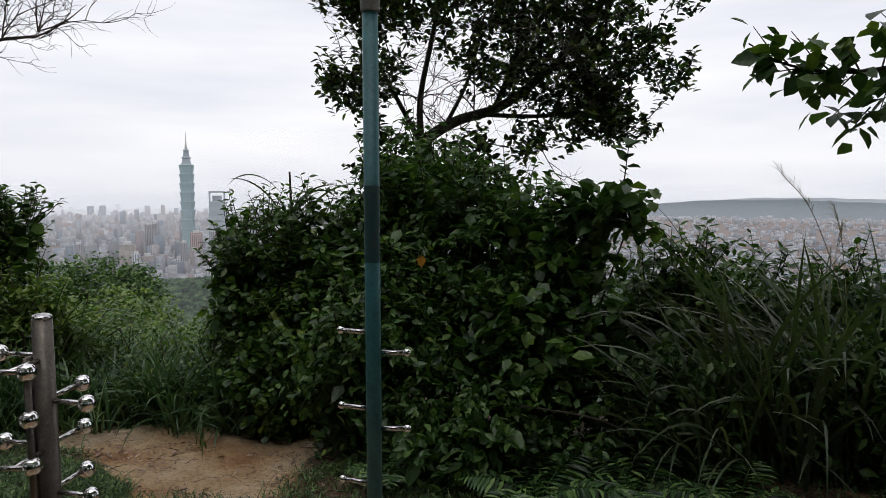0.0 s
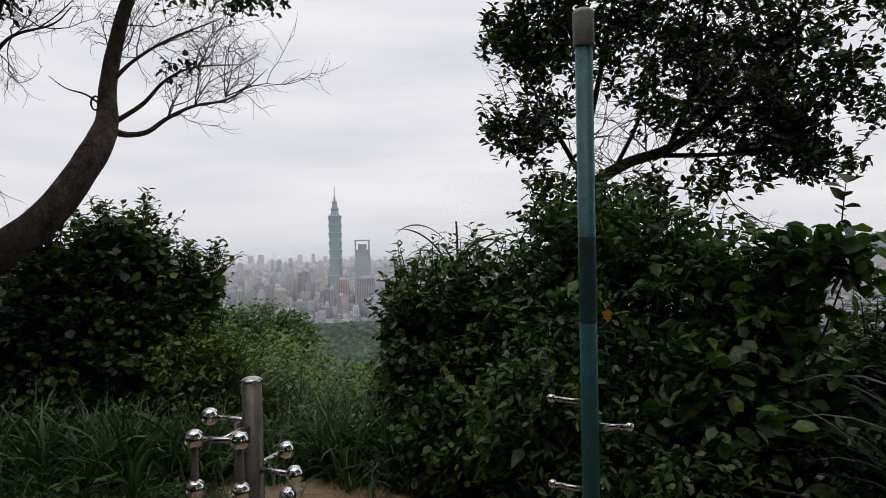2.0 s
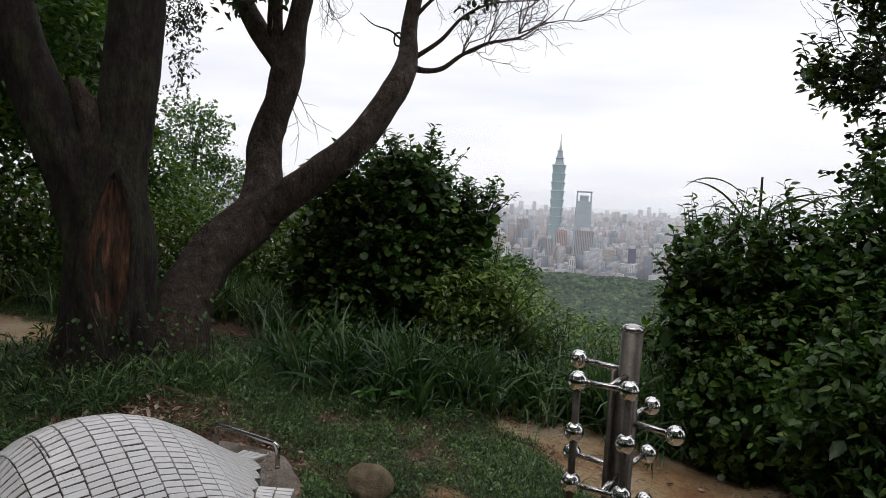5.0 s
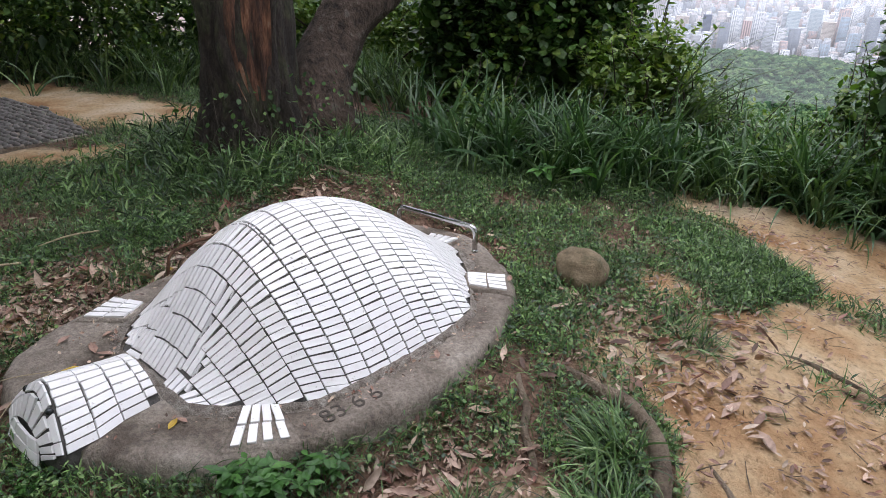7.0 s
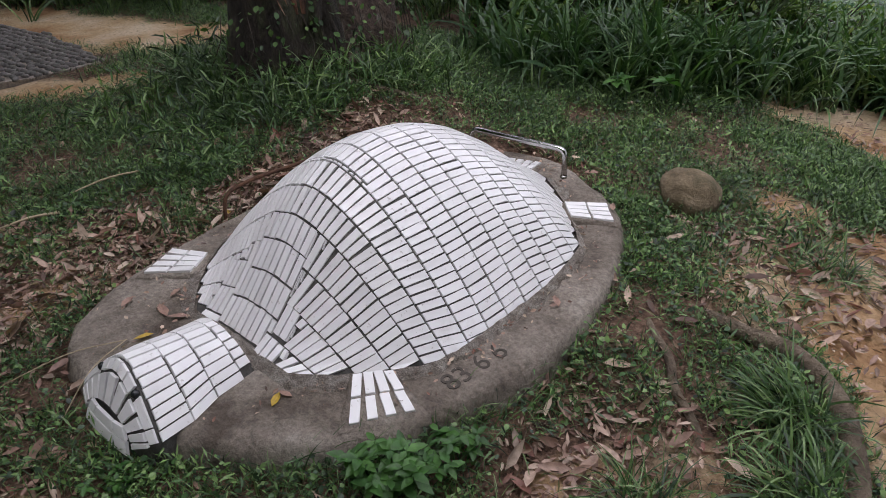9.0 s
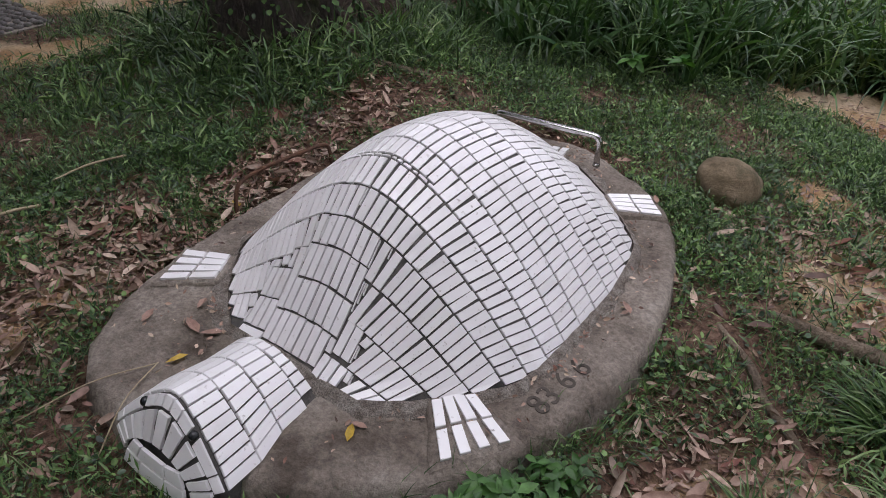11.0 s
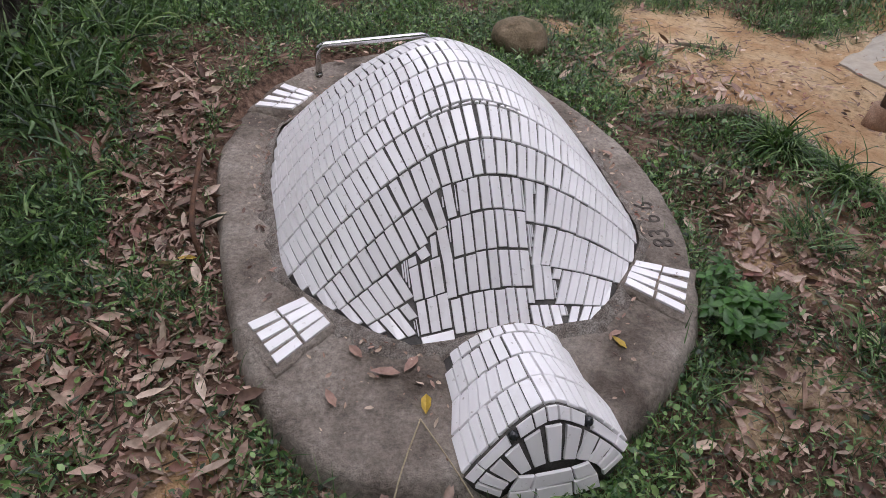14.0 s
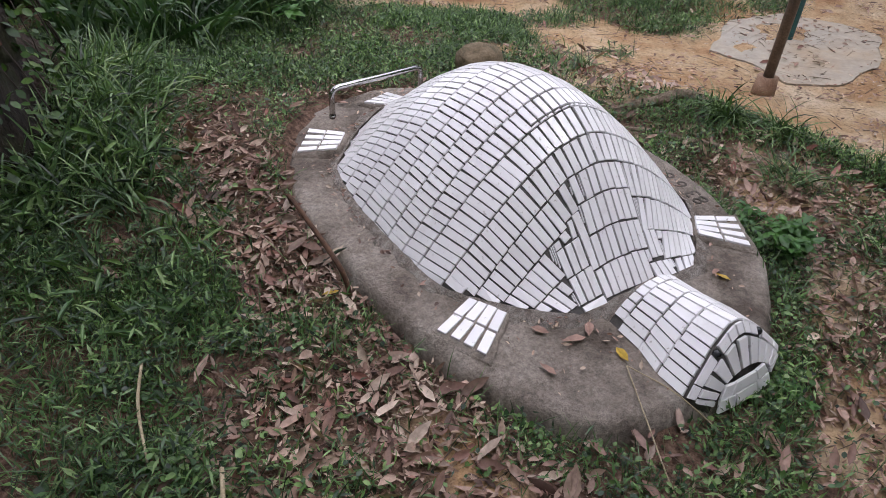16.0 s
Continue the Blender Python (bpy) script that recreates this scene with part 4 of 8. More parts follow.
def build_foot(corners, cols, rows, name="foot"):
    """A flat wedge with a fan of tiles; corners: inner pair, then outer pair."""
    c = [Vector((x, y, PAD_TOP + z)) for x, y, z in corners]
    mid = sum(c, Vector()) / 4
    bm = bmesh.new()
    outline = [c[k].lerp(c[(k + 1) % 4], t / 8) for k in range(4) for t in range(8)]
    rings = []
    for grow, drop in ((1.03, 0.003), (1.09, 0.009), (1.17, 0.022), (1.26, 0.05)):
        ring = []
        for p in outline:
            lump = noise.noise(Vector((p.x * 22, p.y * 22, grow * 3)))
            q = mid + (p - mid) * (grow + (grow - 1) * 0.6 * lump)
            z = q.z - drop if grow < 1.1 else max(PAD_TOP + 0.003, p.z - drop * 0.7 + 0.005 * lump) if grow < 1.2 else PAD_TOP - 0.03
            ring.append(bm.verts.new((q.x, q.y, z)))
        rings.append(ring)
    bm.faces.new(rings[0])
    for lo, hi in zip(rings, rings[1:]):
        for k in range(32):
            bm.faces.new((lo[k], hi[k], hi[(k + 1) % 32], lo[(k + 1) % 32]))
    bmesh.ops.recalc_face_normals(bm, faces=bm.faces)
    foot = part(name, bm, M_CEMENT, turtle, smooth=True)

    def at(u, v):
        return c[0].lerp(c[1], u).lerp(c[3].lerp(c[2], u), v)

    flip = (c[2] - c[0]).cross(c[3] - c[1]).z < 0
    half = min(0.0150, 0.47 * (c[1] - c[0]).length / cols)
    for i in range(rows):
        v0, v1 = (i + 0.04) / rows, (i + 0.96) / rows
        for j in range(cols):
            u = (j + 0.5) / cols
            q = []
            for v, s in ((v0, -1), (v0, 1), (v1, 1), (v1, -1)):
                across = (at(1, v) - at(0, v)).normalized()
                q.append(at(u + (0.012 * math.sin(7 * j + 3 * i)), v + 0.012 * math.sin(5 * j + i)) + across * (s * half * (1 + 0.06 * v)))
            lay(q[::-1] if flip else q, foot)


build_foot([(-4.148, 1.474, 0.024), (-4.192, 1.592, 0.024), (-4.364, 1.560, 0.010), (-4.308, 1.382, 0.010)], 4, 2)
build_foot([(-3.304, 1.370, 0.022), (-3.218, 1.446, 0.022), (-3.060, 1.368, 0.008), (-3.200, 1.210, 0.008)], 4, 2)
build_foot([(-3.160, 2.546, 0.03), (-3.235, 2.640, 0.03), (-3.09, 2.762, 0.012), (-3.005, 2.625, 0.012)], 4, 2)
build_foot([(-4.03, 2.612, 0.03), (-3.92, 2.712, 0.03), (-4.006, 2.874, 0.012), (-4.168, 2.703, 0.012)], 4, 2)
build_foot([(-3.62, 2.850, 0.03), (-3.50, 2.860, 0.03), (-3.50, 2.99, 0.010), (-3.67, 2.955, 0.010)], 4, 2, "tail")


def build_inscription():
    font = bpy.data.curves.new("inscription", "FONT")
    font.body, font.size, font.extrude, font.align_x = "83 6 6", 0.095, 0.0015, "CENTER"
    ob = new("inscription", font)
    ob.matrix_world = pose(-3.005, 1.60, PAD_TOP + 0.0015, 0, 0, 76)
    font.materials.append(M_CARVED)
    tagged(ob, "date scratched into the cement")
    hang(ob, pad)
    return ob


build_inscription()

# ---------------------------------------------------------------- steel foot bar and rusty hoop
def build_foot_bar():
    e = thing("foot_bar", "bent stainless steel foot bar set in the cement pad", "handrail", (-3.6, 2.93, 0.1))
    a, b = Vector((-3.855, 2.925, 0.0)), Vector((-3.36, 2.915, 0.0))
    up, bend = 0.235, 0.035
    d = (b - a).normalized()
    pts = [a + Vector((0, 0, 0.08)), a + Vector((0, 0, up - bend))]
    pts += [a + d * (bend * (1 - math.cos(t))) + Vector((0, 0, up - bend + bend * math.sin(t))) for t in (0.4, 0.8, 1.2, 1.57)]
    pts += [b - d * (bend * (1 - math.cos(t))) + Vector((0, 0, up - bend + bend * math.sin(t))) for t in (1.57, 1.2, 0.8, 0.4)]
    pts += [b + Vector((0, 0, up - bend)), b + Vector((0, 0, 0.08))]
    part("rail", tube(bmesh.new(), pts, 0.0135, 14), M_STEEL, e)
    for p in (a, b):
        bm = bmesh.new()
        bmesh.ops.create_cone(bm, cap_ends=True, segments=20, radius1=0.017, radius2=0.0145, depth=0.010, matrix=Matrix.Translation(p + Vector((0, 0, 0.108))))
        part("flange", bm, M_STEEL, e)


build_foot_bar()


def build_hoop():
    e = thing("rusty_hoop", "low hoop of rusty iron rod stuck in the soil", "iron rod", (-4.5, 2.2, 0.1))
    pts, rad = curve_points([(-4.36, 2.37, 0.02, 0.008), (-4.37, 2.38, 0.12, 0.008), (-4.385, 2.36, 0.165, 0.0085), (-4.41, 2.22, 0.175, 0.0085), (-4.44, 2.05, 0.18, 0.0085), (-4.455, 1.93, 0.165, 0.0085), (-4.45, 1.89, 0.11, 0.0085), (-4.44, 1.87, 0.0, 0.0085)], 6)
    part("rod", tube(bmesh.new(), pts, rad, 8), M_RUST, e)


build_hoop()


# ---------------------------------------------------------------- massage post with steel balls
def rod(bm, a, b, r, segs=12):
    return tube(bm, [a, b], r, segs)


def build_massage_post():
    x, y = -1.30, 2.17
    z0 = float(height(x, y))
    e = thing("massage_post", "stainless steel massage post with rows of mirror balls on arms", "exercise post", (x, y, z0))
    bm = tube(bmesh.new(), [(x, y, z0 - 0.2), (x, y, 1.335)], 0.031, 24)
    part("post", bm, M_DARKSTEEL, e)
    bm = bmesh.new()
    ball(bm, (0, 0, 0), 0.033, 24)
    bmesh.ops.transform(bm, matrix=Matrix.Translation((x, y, 1.335)) @ Matrix.Diagonal((1, 1, 0.45, 1)), verts=bm.verts)
    part("cap", bm, M_STEEL, e)
    bm = bmesh.new()
    bmesh.ops.create_cone(bm, cap_ends=True, segments=28, radius1=0.072, radius2=0.060, depth=0.16, matrix=Matrix.Translation((x, y, z0 + 0.03)))
    part("collar", bm, M_COLLAR, e, "clay-smeared cement collar")
    part("flat_bar", block(bmesh.new(), (0.012, 0.045, 0.66), pose(x - 0.038, y - 0.02, 0.88)), M_DARKSTEEL, e)
    fx0, fx1, fy = x - 0.10, x + 0.045, y - 0.165
    tops = (1.20, 0.90, 0.60)
    for z in tops:
        part("cross_bar", rod(bmesh.new(), (fx0, fy, z), (fx1, fy, z), 0.0085), M_STEEL, e)
        part("arm", rod(bmesh.new(), (x, y, z), (x - 0.01, fy, z), 0.0085), M_STEEL, e)
        a = part("arm", rod(bmesh.new(), (x, y, z + 0.01), (x - 0.16, y + 0.03, z + 0.01), 0.0085), M_STEEL, e)
        part("ball", ball(bmesh.new(), (x - 0.165, y + 0.032, z + 0.01), 0.0285), M_BALL, a)
    for z in (1.06, 0.75):
        a = part("arm", rod(bmesh.new(), (x, y, z), (x + 0.145, y - 0.03, z), 0.0085), M_STEEL, e)
        part("ball", ball(bmesh.new(), (x + 0.15, y - 0.032, z), 0.0285), M_BALL, a)
    for z in (1.075, 0.92, 0.765, 0.61):
        a = part("arm", rod(bmesh.new(), (x, y, z - 0.01), (x + 0.04, y + 0.14, z), 0.0085), M_STEEL, e)
        part("ball", ball(bmesh.new(), (x + 0.043, y + 0.145, z), 0.0285), M_BALL, a)
    for fx in (fx0, fx1):
        rodpart = part("upright", rod(bmesh.new(), (fx, fy, 0.60), (fx, fy, 1.20), 0.0105), M_DARKSTEEL, e)
        for k in range(5):
            part("ball", ball(bmesh.new(), (fx, fy, 1.20 - 0.147 * k), 0.0285), M_BALL, rodpart)


build_massage_post()


def build_climb_pole():
    x, y = -0.268, 2.565
    z0 = float(height(x, y))
    e = thing("exercise_pole", "tall teal-painted steel pole with worn paint and short pegs", "exercise pole", (x, y, z0))
    part("pole", tube(bmesh.new(), [(x, y, z0 - 0.1), (x, y, 2.40)], 0.0295, 28), M_TEAL, e)
    bm = tube(bmesh.new(), [(x, y, 1.47), (x, y, 1.475), (x, y, 1.755), (x, y, 1.76)], [0.0296, 0.0299, 0.0299, 0.0296], 28, False)
    part("worn_band", bm, M_WORN, e, "band of worn bare metal")
    part("sleeve", tube(bmesh.new(), [(x, y, 2.395), (x, y, 2.40), (x, y, 2.50), (x, y, 2.505)], [0.033, 0.036, 0.036, 0.034], 28), M_CAP, e, "dull grey end sleeve")
    bm = bmesh.new()
    ball(bm, (0, 0, 0), 0.036, 20)
    bmesh.ops.transform(bm, matrix=Matrix.Translation((x, y, 2.505)) @ Matrix.Diagonal((1, 1, 0.55, 1)), verts=bm.verts)
    part("end_cap", bm, M_CAPTOP, e, "chipped pale plastic cap")
    for k, z in enumerate((1.20, 1.12, 0.90, 0.82, 0.60, 0.52, 0.30, 0.22)):
        s = -1 if k % 2 == 0 else 1
        tip = Vector((x + s * 0.13, y - s * 0.02 + 0.02, z))
        a = part("peg", rod(bmesh.new(), (x + s * 0.02, y, z), tip, 0.0095, 14), M_STEEL, e)
        part("knob", ball(bmesh.new(), tip, 0.0155, 16), M_BALL, a)


build_climb_pole()


def build_slab():
    bm = bmesh.new()
    pts = [(-1.02, 2.15), (-0.90, 2.45), (-0.94, 2.78), (-0.30, 3.02), (0.30, 2.85), (0.42, 2.2), (-0.25, 1.95), (-0.78, 1.94)]
    ring = [(a[0] + (b[0] - a[0]) * t / 14, a[1] + (b[1] - a[1]) * t / 14, 0) for a, b in zip(pts, pts[1:] + pts[:1]) for t in range(14)]
    ring = [(x + 0.05 * noise.noise(Vector((x * 3, y * 3, 2))) + 0.012 * noise.noise(Vector((x * 15, y * 15, 5))), y + 0.05 * noise.noise(Vector((x * 3, y * 3, 7))) + 0.012 * noise.noise(Vector((x * 15, y * 15, 9))), 0) for x, y, _ in ring]
    hi = [bm.verts.new((x, y, float(height(x, y)) + 0.013)) for x, y, _ in ring]
    lo = [bm.verts.new((v.co.x * 1.0, v.co.y, v.co.z - 0.1)) for v in hi]
    m = len(hi)
    for k in range(m):
        bm.faces.new((lo[k], lo[(k + 1) % m], hi[(k + 1) % m], hi[k]))
    bm.faces.new(hi)
    ob = part("concrete_slab", bm, M_SLAB, None, "flat pale concrete slab smeared with clay", smooth=False)
    tagged(ob, category="slab", kind="structure")


build_slab()


# ---------------------------------------------------------------- stone, roots, paved corner
def build_rock():
    bm = bmesh.new()
    bmesh.ops.create_icosphere(bm, subdivisions=4, radius=1.0)
    for v in bm.verts:
        d = v.co.normalized()
        r = 1 + 0.10 * noise.noise(d * 1.6) + 0.05 * noise.noise(d * 4 + Vector((5, 0, 0))) + 0.015 * noise.noise(d * 14)
        v.co = Vector((d.x * 0.140 * r, d.y * 0.118 * r, d.z * 0.105 * r))
    bmesh.ops.transform(bm, matrix=pose(-2.83, 3.06, float(height(-2.83, 3.06)) + 0.055, 0, 8, -25), verts=bm.verts)
    tagged(part("boulder", bm, M_ROCK, None, "rounded tan boulder half sunk in ground cover"), category="rock")


build_rock()


def build_root(ctrl, label):
    c = [(x, y, float(height(x, y)) + dz - 0.012, r * 0.85) for x, y, dz, r in ctrl]
    tagged(part("tree_root", limb(bmesh.new(), c, 9, 7, 0.25, c[0][0]), M_ROOT, None, label), category="root")


ROOTS = (
    ([(-2.62, 2.36, -0.015, 0.016), (-2.50, 2.28, 0.028, 0.024), (-2.39, 2.22, 0.036, 0.029), (-2.26, 2.17, 0.040, 0.033), (-2.12, 2.07, 0.042, 0.037), (-2.04, 1.89, 0.036, 0.033), (-2.01, 1.72, 0.022, 0.027), (-1.98, 1.56, 0.004, 0.020), (-1.96, 1.40, -0.03, 0.014)], "gnarled root running along the edge of the clay"),
    ([(-2.74, 2.26, -0.012, 0.009), (-2.67, 2.14, 0.014, 0.014), (-2.58, 2.03, 0.020, 0.017), (-2.53, 1.92, 0.018, 0.016), (-2.43, 1.80, 0.014, 0.014), (-2.36, 1.66, -0.012, 0.009)], "thin bare root crossing the ground cover"),
    ([(-2.95, 4.10, -0.02, 0.012), (-2.60, 4.32, 0.012, 0.020), (-2.25, 4.30, 0.012, 0.020), (-1.95, 4.15, -0.02, 0.012)], "low root at the rim of the trodden clay"),
    ([(-2.02, 2.26, -0.01, 0.008), (-1.95, 2.18, 0.010, 0.012), (-1.88, 2.12, 0.012, 0.013), (-1.84, 2.04, 0.010, 0.012), (-1.84, 1.94, -0.015, 0.008)], "short thin root lying in bare clay"),
    ([(-2.05, 3.05, -0.015, 0.010), (-1.82, 3.12, 0.008, 0.015), (-1.55, 3.10, 0.008, 0.014), (-1.3, 3.0, -0.015, 0.010)], "thin root lying across the clay path"),
    ([(-5.0, 3.15, 0.02, 0.035), (-4.75, 3.12, 0.02, 0.03), (-4.45, 3.2, 0.015, 0.026), (-4.2, 3.32, -0.02, 0.015)], "shallow root running out from the old tree"),
)
for ctrl, label in ROOTS:
    build_root(ctrl, label)


def near_root(x, y, r):
    """1 close beside one of the roots."""
    best = np.full(np.shape(x), 9.0)
    for ctrl, _ in ROOTS:
        for (x0, y0, _, _), (x1, y1, _, _) in zip(ctrl, ctrl[1:]):
            t = np.clip(((x - x0) * (x1 - x0) + (y - y0) * (y1 - y0)) / ((x1 - x0) ** 2 + (y1 - y0) ** 2), 0, 1)
            best = np.minimum(best, np.hypot(x - x0 - t * (x1 - x0), y - y0 - t * (y1 - y0)))
    return 1 - sstep(r * 0.6, r, best)


def build_paving():
    pts = [(-7.05, 3.02), (-7.10, 2.55), (-7.3, 2.15), (-8.1, 1.75), (-9.6, 2.1), (-9.4, 3.2), (-8.2, 3.25)]
    bm = bmesh.new()
    top = [bm.verts.new((x, y, 0.085)) for x, y in pts]
    low = [bm.verts.new((v.co.x, v.co.y, v.co.z - 0.2)) for v in top]
    m = len(pts)
    for k in range(m):
        bm.faces.new((low[k], low[(k + 1) % m], top[(k + 1) % m], top[k]))
    bm.faces.new(top[::-1])
    bmesh.ops.recalc_face_normals(bm, faces=bm.faces)
    ob = tagged(part("pebble_paving", bm, M_CEMENT, None, "paved corner of grey pebbles set in cement", smooth=False), category="paving", kind="structure")
    gx, gy = np.meshgrid(np.arange(-9.6, -7.0, 0.062), np.arange(1.7, 3.3, 0.062))
    gx, gy = gx.ravel() + rng.uniform(-0.012, 0.012, gx.size), gy.ravel() + rng.uniform(-0.012, 0.012, gy.size)
    keep = in_poly(gx, gy, pts)
    gx, gy = gx[keep], gy[keep]
    bmt = bmesh.new()
    bmesh.ops.create_icosphere(bmt, subdivisions=1, radius=1.0)
    tv = np.array([v.co for v in bmt.verts]) * (0.036, 0.024, 0.02)
    tf = np.array([[v.index for v in f.verts] for f in bmt.faces])
    bmt.free()
    n = len(gx)
    pos = np.stack([gx, gy, np.full(n, 0.09)], 1)
    r = turns(rng.uniform(0, 6.28, n), np.zeros(n), np.zeros(n))
    v = np.einsum("nij,kj->nki", r, tv) + pos[:, None]
    f = (tf[None] + (np.arange(n) * len(tv))[:, None, None]).reshape(-1, 3)
    st = from_arrays("pebbles", v.reshape(-1, 3), f, M_PEBBLE, ob, smooth=True)
    tagged(st, kind="stuff")


build_paving()

# ---------------------------------------------------------------- plants: helpers
def clump_points(blobs, clusters, per, spread, hollow=0.55, gaps=None, grain=2.0):
    """Leaf places in clusters, mostly towards the outside of a set of ellipsoids (x, y, z, rx, ry, rz)."""
    vol = np.array([b[3] * b[4] * b[5] for b in blobs]) ** 0.75
    pick = rng.choice(len(blobs), clusters, p=vol / vol.sum())
    b = np.array(blobs, float)[pick]
    d = rng.normal(size=(clusters, 3))
    d /= np.linalg.norm(d, axis=1)[:, None]
    rad = (hollow + (1.0 - hollow) * rng.random(clusters) ** 0.6)[:, None]
    c = b[:, :3] + d * rad * b[:, 3:] * (1 + 0.07 * rng.normal(size=(clusters, 1)))
    if gaps is not None:
        c = c[[noise.noise(Vector(v) * grain) > gaps for v in c]]
        clusters = len(c)
    p = np.repeat(c, per, axis=0) + rng.normal(size=(clusters * per, 3)) * spread * 0.5
    return c, p


def build_bush(name, label, category, blobs, root, clusters, per, spread, size, mat, hollow=0.5, wide=1.0, stems=14, group="", second=None, shape=(LEAF_V, LEAF_F), sprigs=0):
    zr = float(height(*root))
    e = thing(name, label, category, (root[0], root[1], zr), group)
    c, p = clump_points(blobs, int(clusters * 2.3), per, spread, hollow)
    p = p[p[:, 2] > height(p[:, 0], p[:, 1]) - 0.02]
    if second:
        k = rng.random(len(p)) < second[1]
        leaves("young_foliage", p[k], rng.uniform(0.7, 1.2, k.sum()) * size, second[0], e, pitch=(-0.25, 0.6), wide=wide, shape=shape)
        p = p[~k]
    leaves("foliage", p, rng.uniform(0.65, 1.25, len(p)) * size, mat, e, pitch=(-0.25, 0.6), wide=wide, shape=shape)
    inner = [(b[0], b[1], b[2] - 0.04, b[3] * 0.74, b[4] * 0.74, b[5] * 0.78) for b in blobs]
    _, q = clump_points(inner, clusters, 6, spread, 0.15)
    q = q[q[:, 2] > height(q[:, 0], q[:, 1])]
    leaves("inner_foliage", q, rng.uniform(0.9, 1.5, len(q)) * min(size * 1.5, 0.12), mat, e, pitch=(-0.4, 0.6), shape=shape)
    bm = bmesh.new()
    for k in range(stems):
        t = c[rng.integers(len(c))]
        a = np.array((root[0] + rng.normal() * 0.15, root[1] + rng.normal() * 0.15, zr - 0.05))
        m = a * 0.45 + t * 0.55 + np.array((rng.normal() * 0.1, rng.normal() * 0.1, 0.12))
        r0 = rng.uniform(0.010, 0.022)
        pts, rad = curve_points([(*a, r0), (*m, r0 * 0.65), (*t, r0 * 0.25)], 4)
        tube(bm, pts, rad, 6)
    part("branchwork", bm, M_TWIG, e)
    if sprigs:
        add_sprigs(e, blobs, sprigs, size, mat, wide)
    return e


def add_sprigs(e, blobs, count, size, mat, wide=1.0, reach=0.28):
    """Young shoots that stand out of the crown, with leaves along them."""
    bm, pos, yw = bmesh.new(), [], []
    for _ in range(count):
        b = blobs[rng.integers(len(blobs))]
        d = rng.normal(size=3)
        d[2] = abs(d[2]) * 1.3 + 0.35
        d /= np.linalg.norm(d)
        s = np.array(b[:3]) + d * np.array(b[3:]) * 0.9
        up = d * 0.7 + np.array((0, 0, 0.6)) + rng.normal(size=3) * 0.2
        up /= np.linalg.norm(up)
        ln = reach * rng.uniform(0.55, 1.2)
        t = s + up * ln + rng.normal(size=3) * 0.03
        tube(bm, [tuple(s), tuple((s + t) / 2 + rng.normal(size=3) * 0.01), tuple(t)], [0.005, 0.004, 0.002], 5)
        k = int(rng.integers(7, 12))
        for j in range(k):
            q = 0.25 + 0.75 * j / (k - 1)
            pos.append(s + (t - s) * q)
            yw.append(j * 2.4)
    tagged(part("shoot_growth", bm, M_TWIG, e), kind="stuff")
    leaves("shoot_leaves", np.array(pos), rng.uniform(0.7, 1.2, len(pos)) * size, mat, e, np.array(yw), (0.25, 0.35), 0.3, wide=wide)


def build_twigs(e, starts, reach, count, seed, up=0.3, depth=2, thick=0.008, name="twig_spray", out=None):
    """Fine bare branching."""
    r = np.random.default_rng(seed)
    bm = bmesh.new()
    tips = []

    def grow(p, d, length, rad, level):
        pts = [p]
        q, dd = np.array(p, float), np.array(d, float)
        for _ in range(4):
            dd = dd + r.normal(size=3) * 0.22
            dd /= np.linalg.norm(dd)
            q = q + dd * length / 4
            pts.append(q.copy())
        tube(bm, [tuple(v) for v in pts], [rad, rad * 0.85, rad * 0.7, rad * 0.55, rad * 0.4], 5, False)
        if level > 0:
            for k in (1, 2, 3, 4):
                for _ in range(1 if k < 4 else 2):
                    nd = dd + r.normal(size=3) * 0.65 + np.array((0, 0, up * 0.3))
                    grow(pts[k], nd / np.linalg.norm(nd), length * r.uniform(0.45, 0.75), rad * 0.55, level - 1)
        else:
            tips.append(pts[-1])

    for _ in range(count):
        s = starts[r.integers(len(starts))]
        d = r.normal(size=3) * 0.5 + np.array((0, 0, up)) + (np.array(out) if out is not None else 0)
        grow(np.array(s, float), d / np.linalg.norm(d), reach * r.uniform(0.7, 1.2), thick, depth)
    tagged(part(name, bm, M_TWIG, e), kind="stuff")
    return np.array(tips)


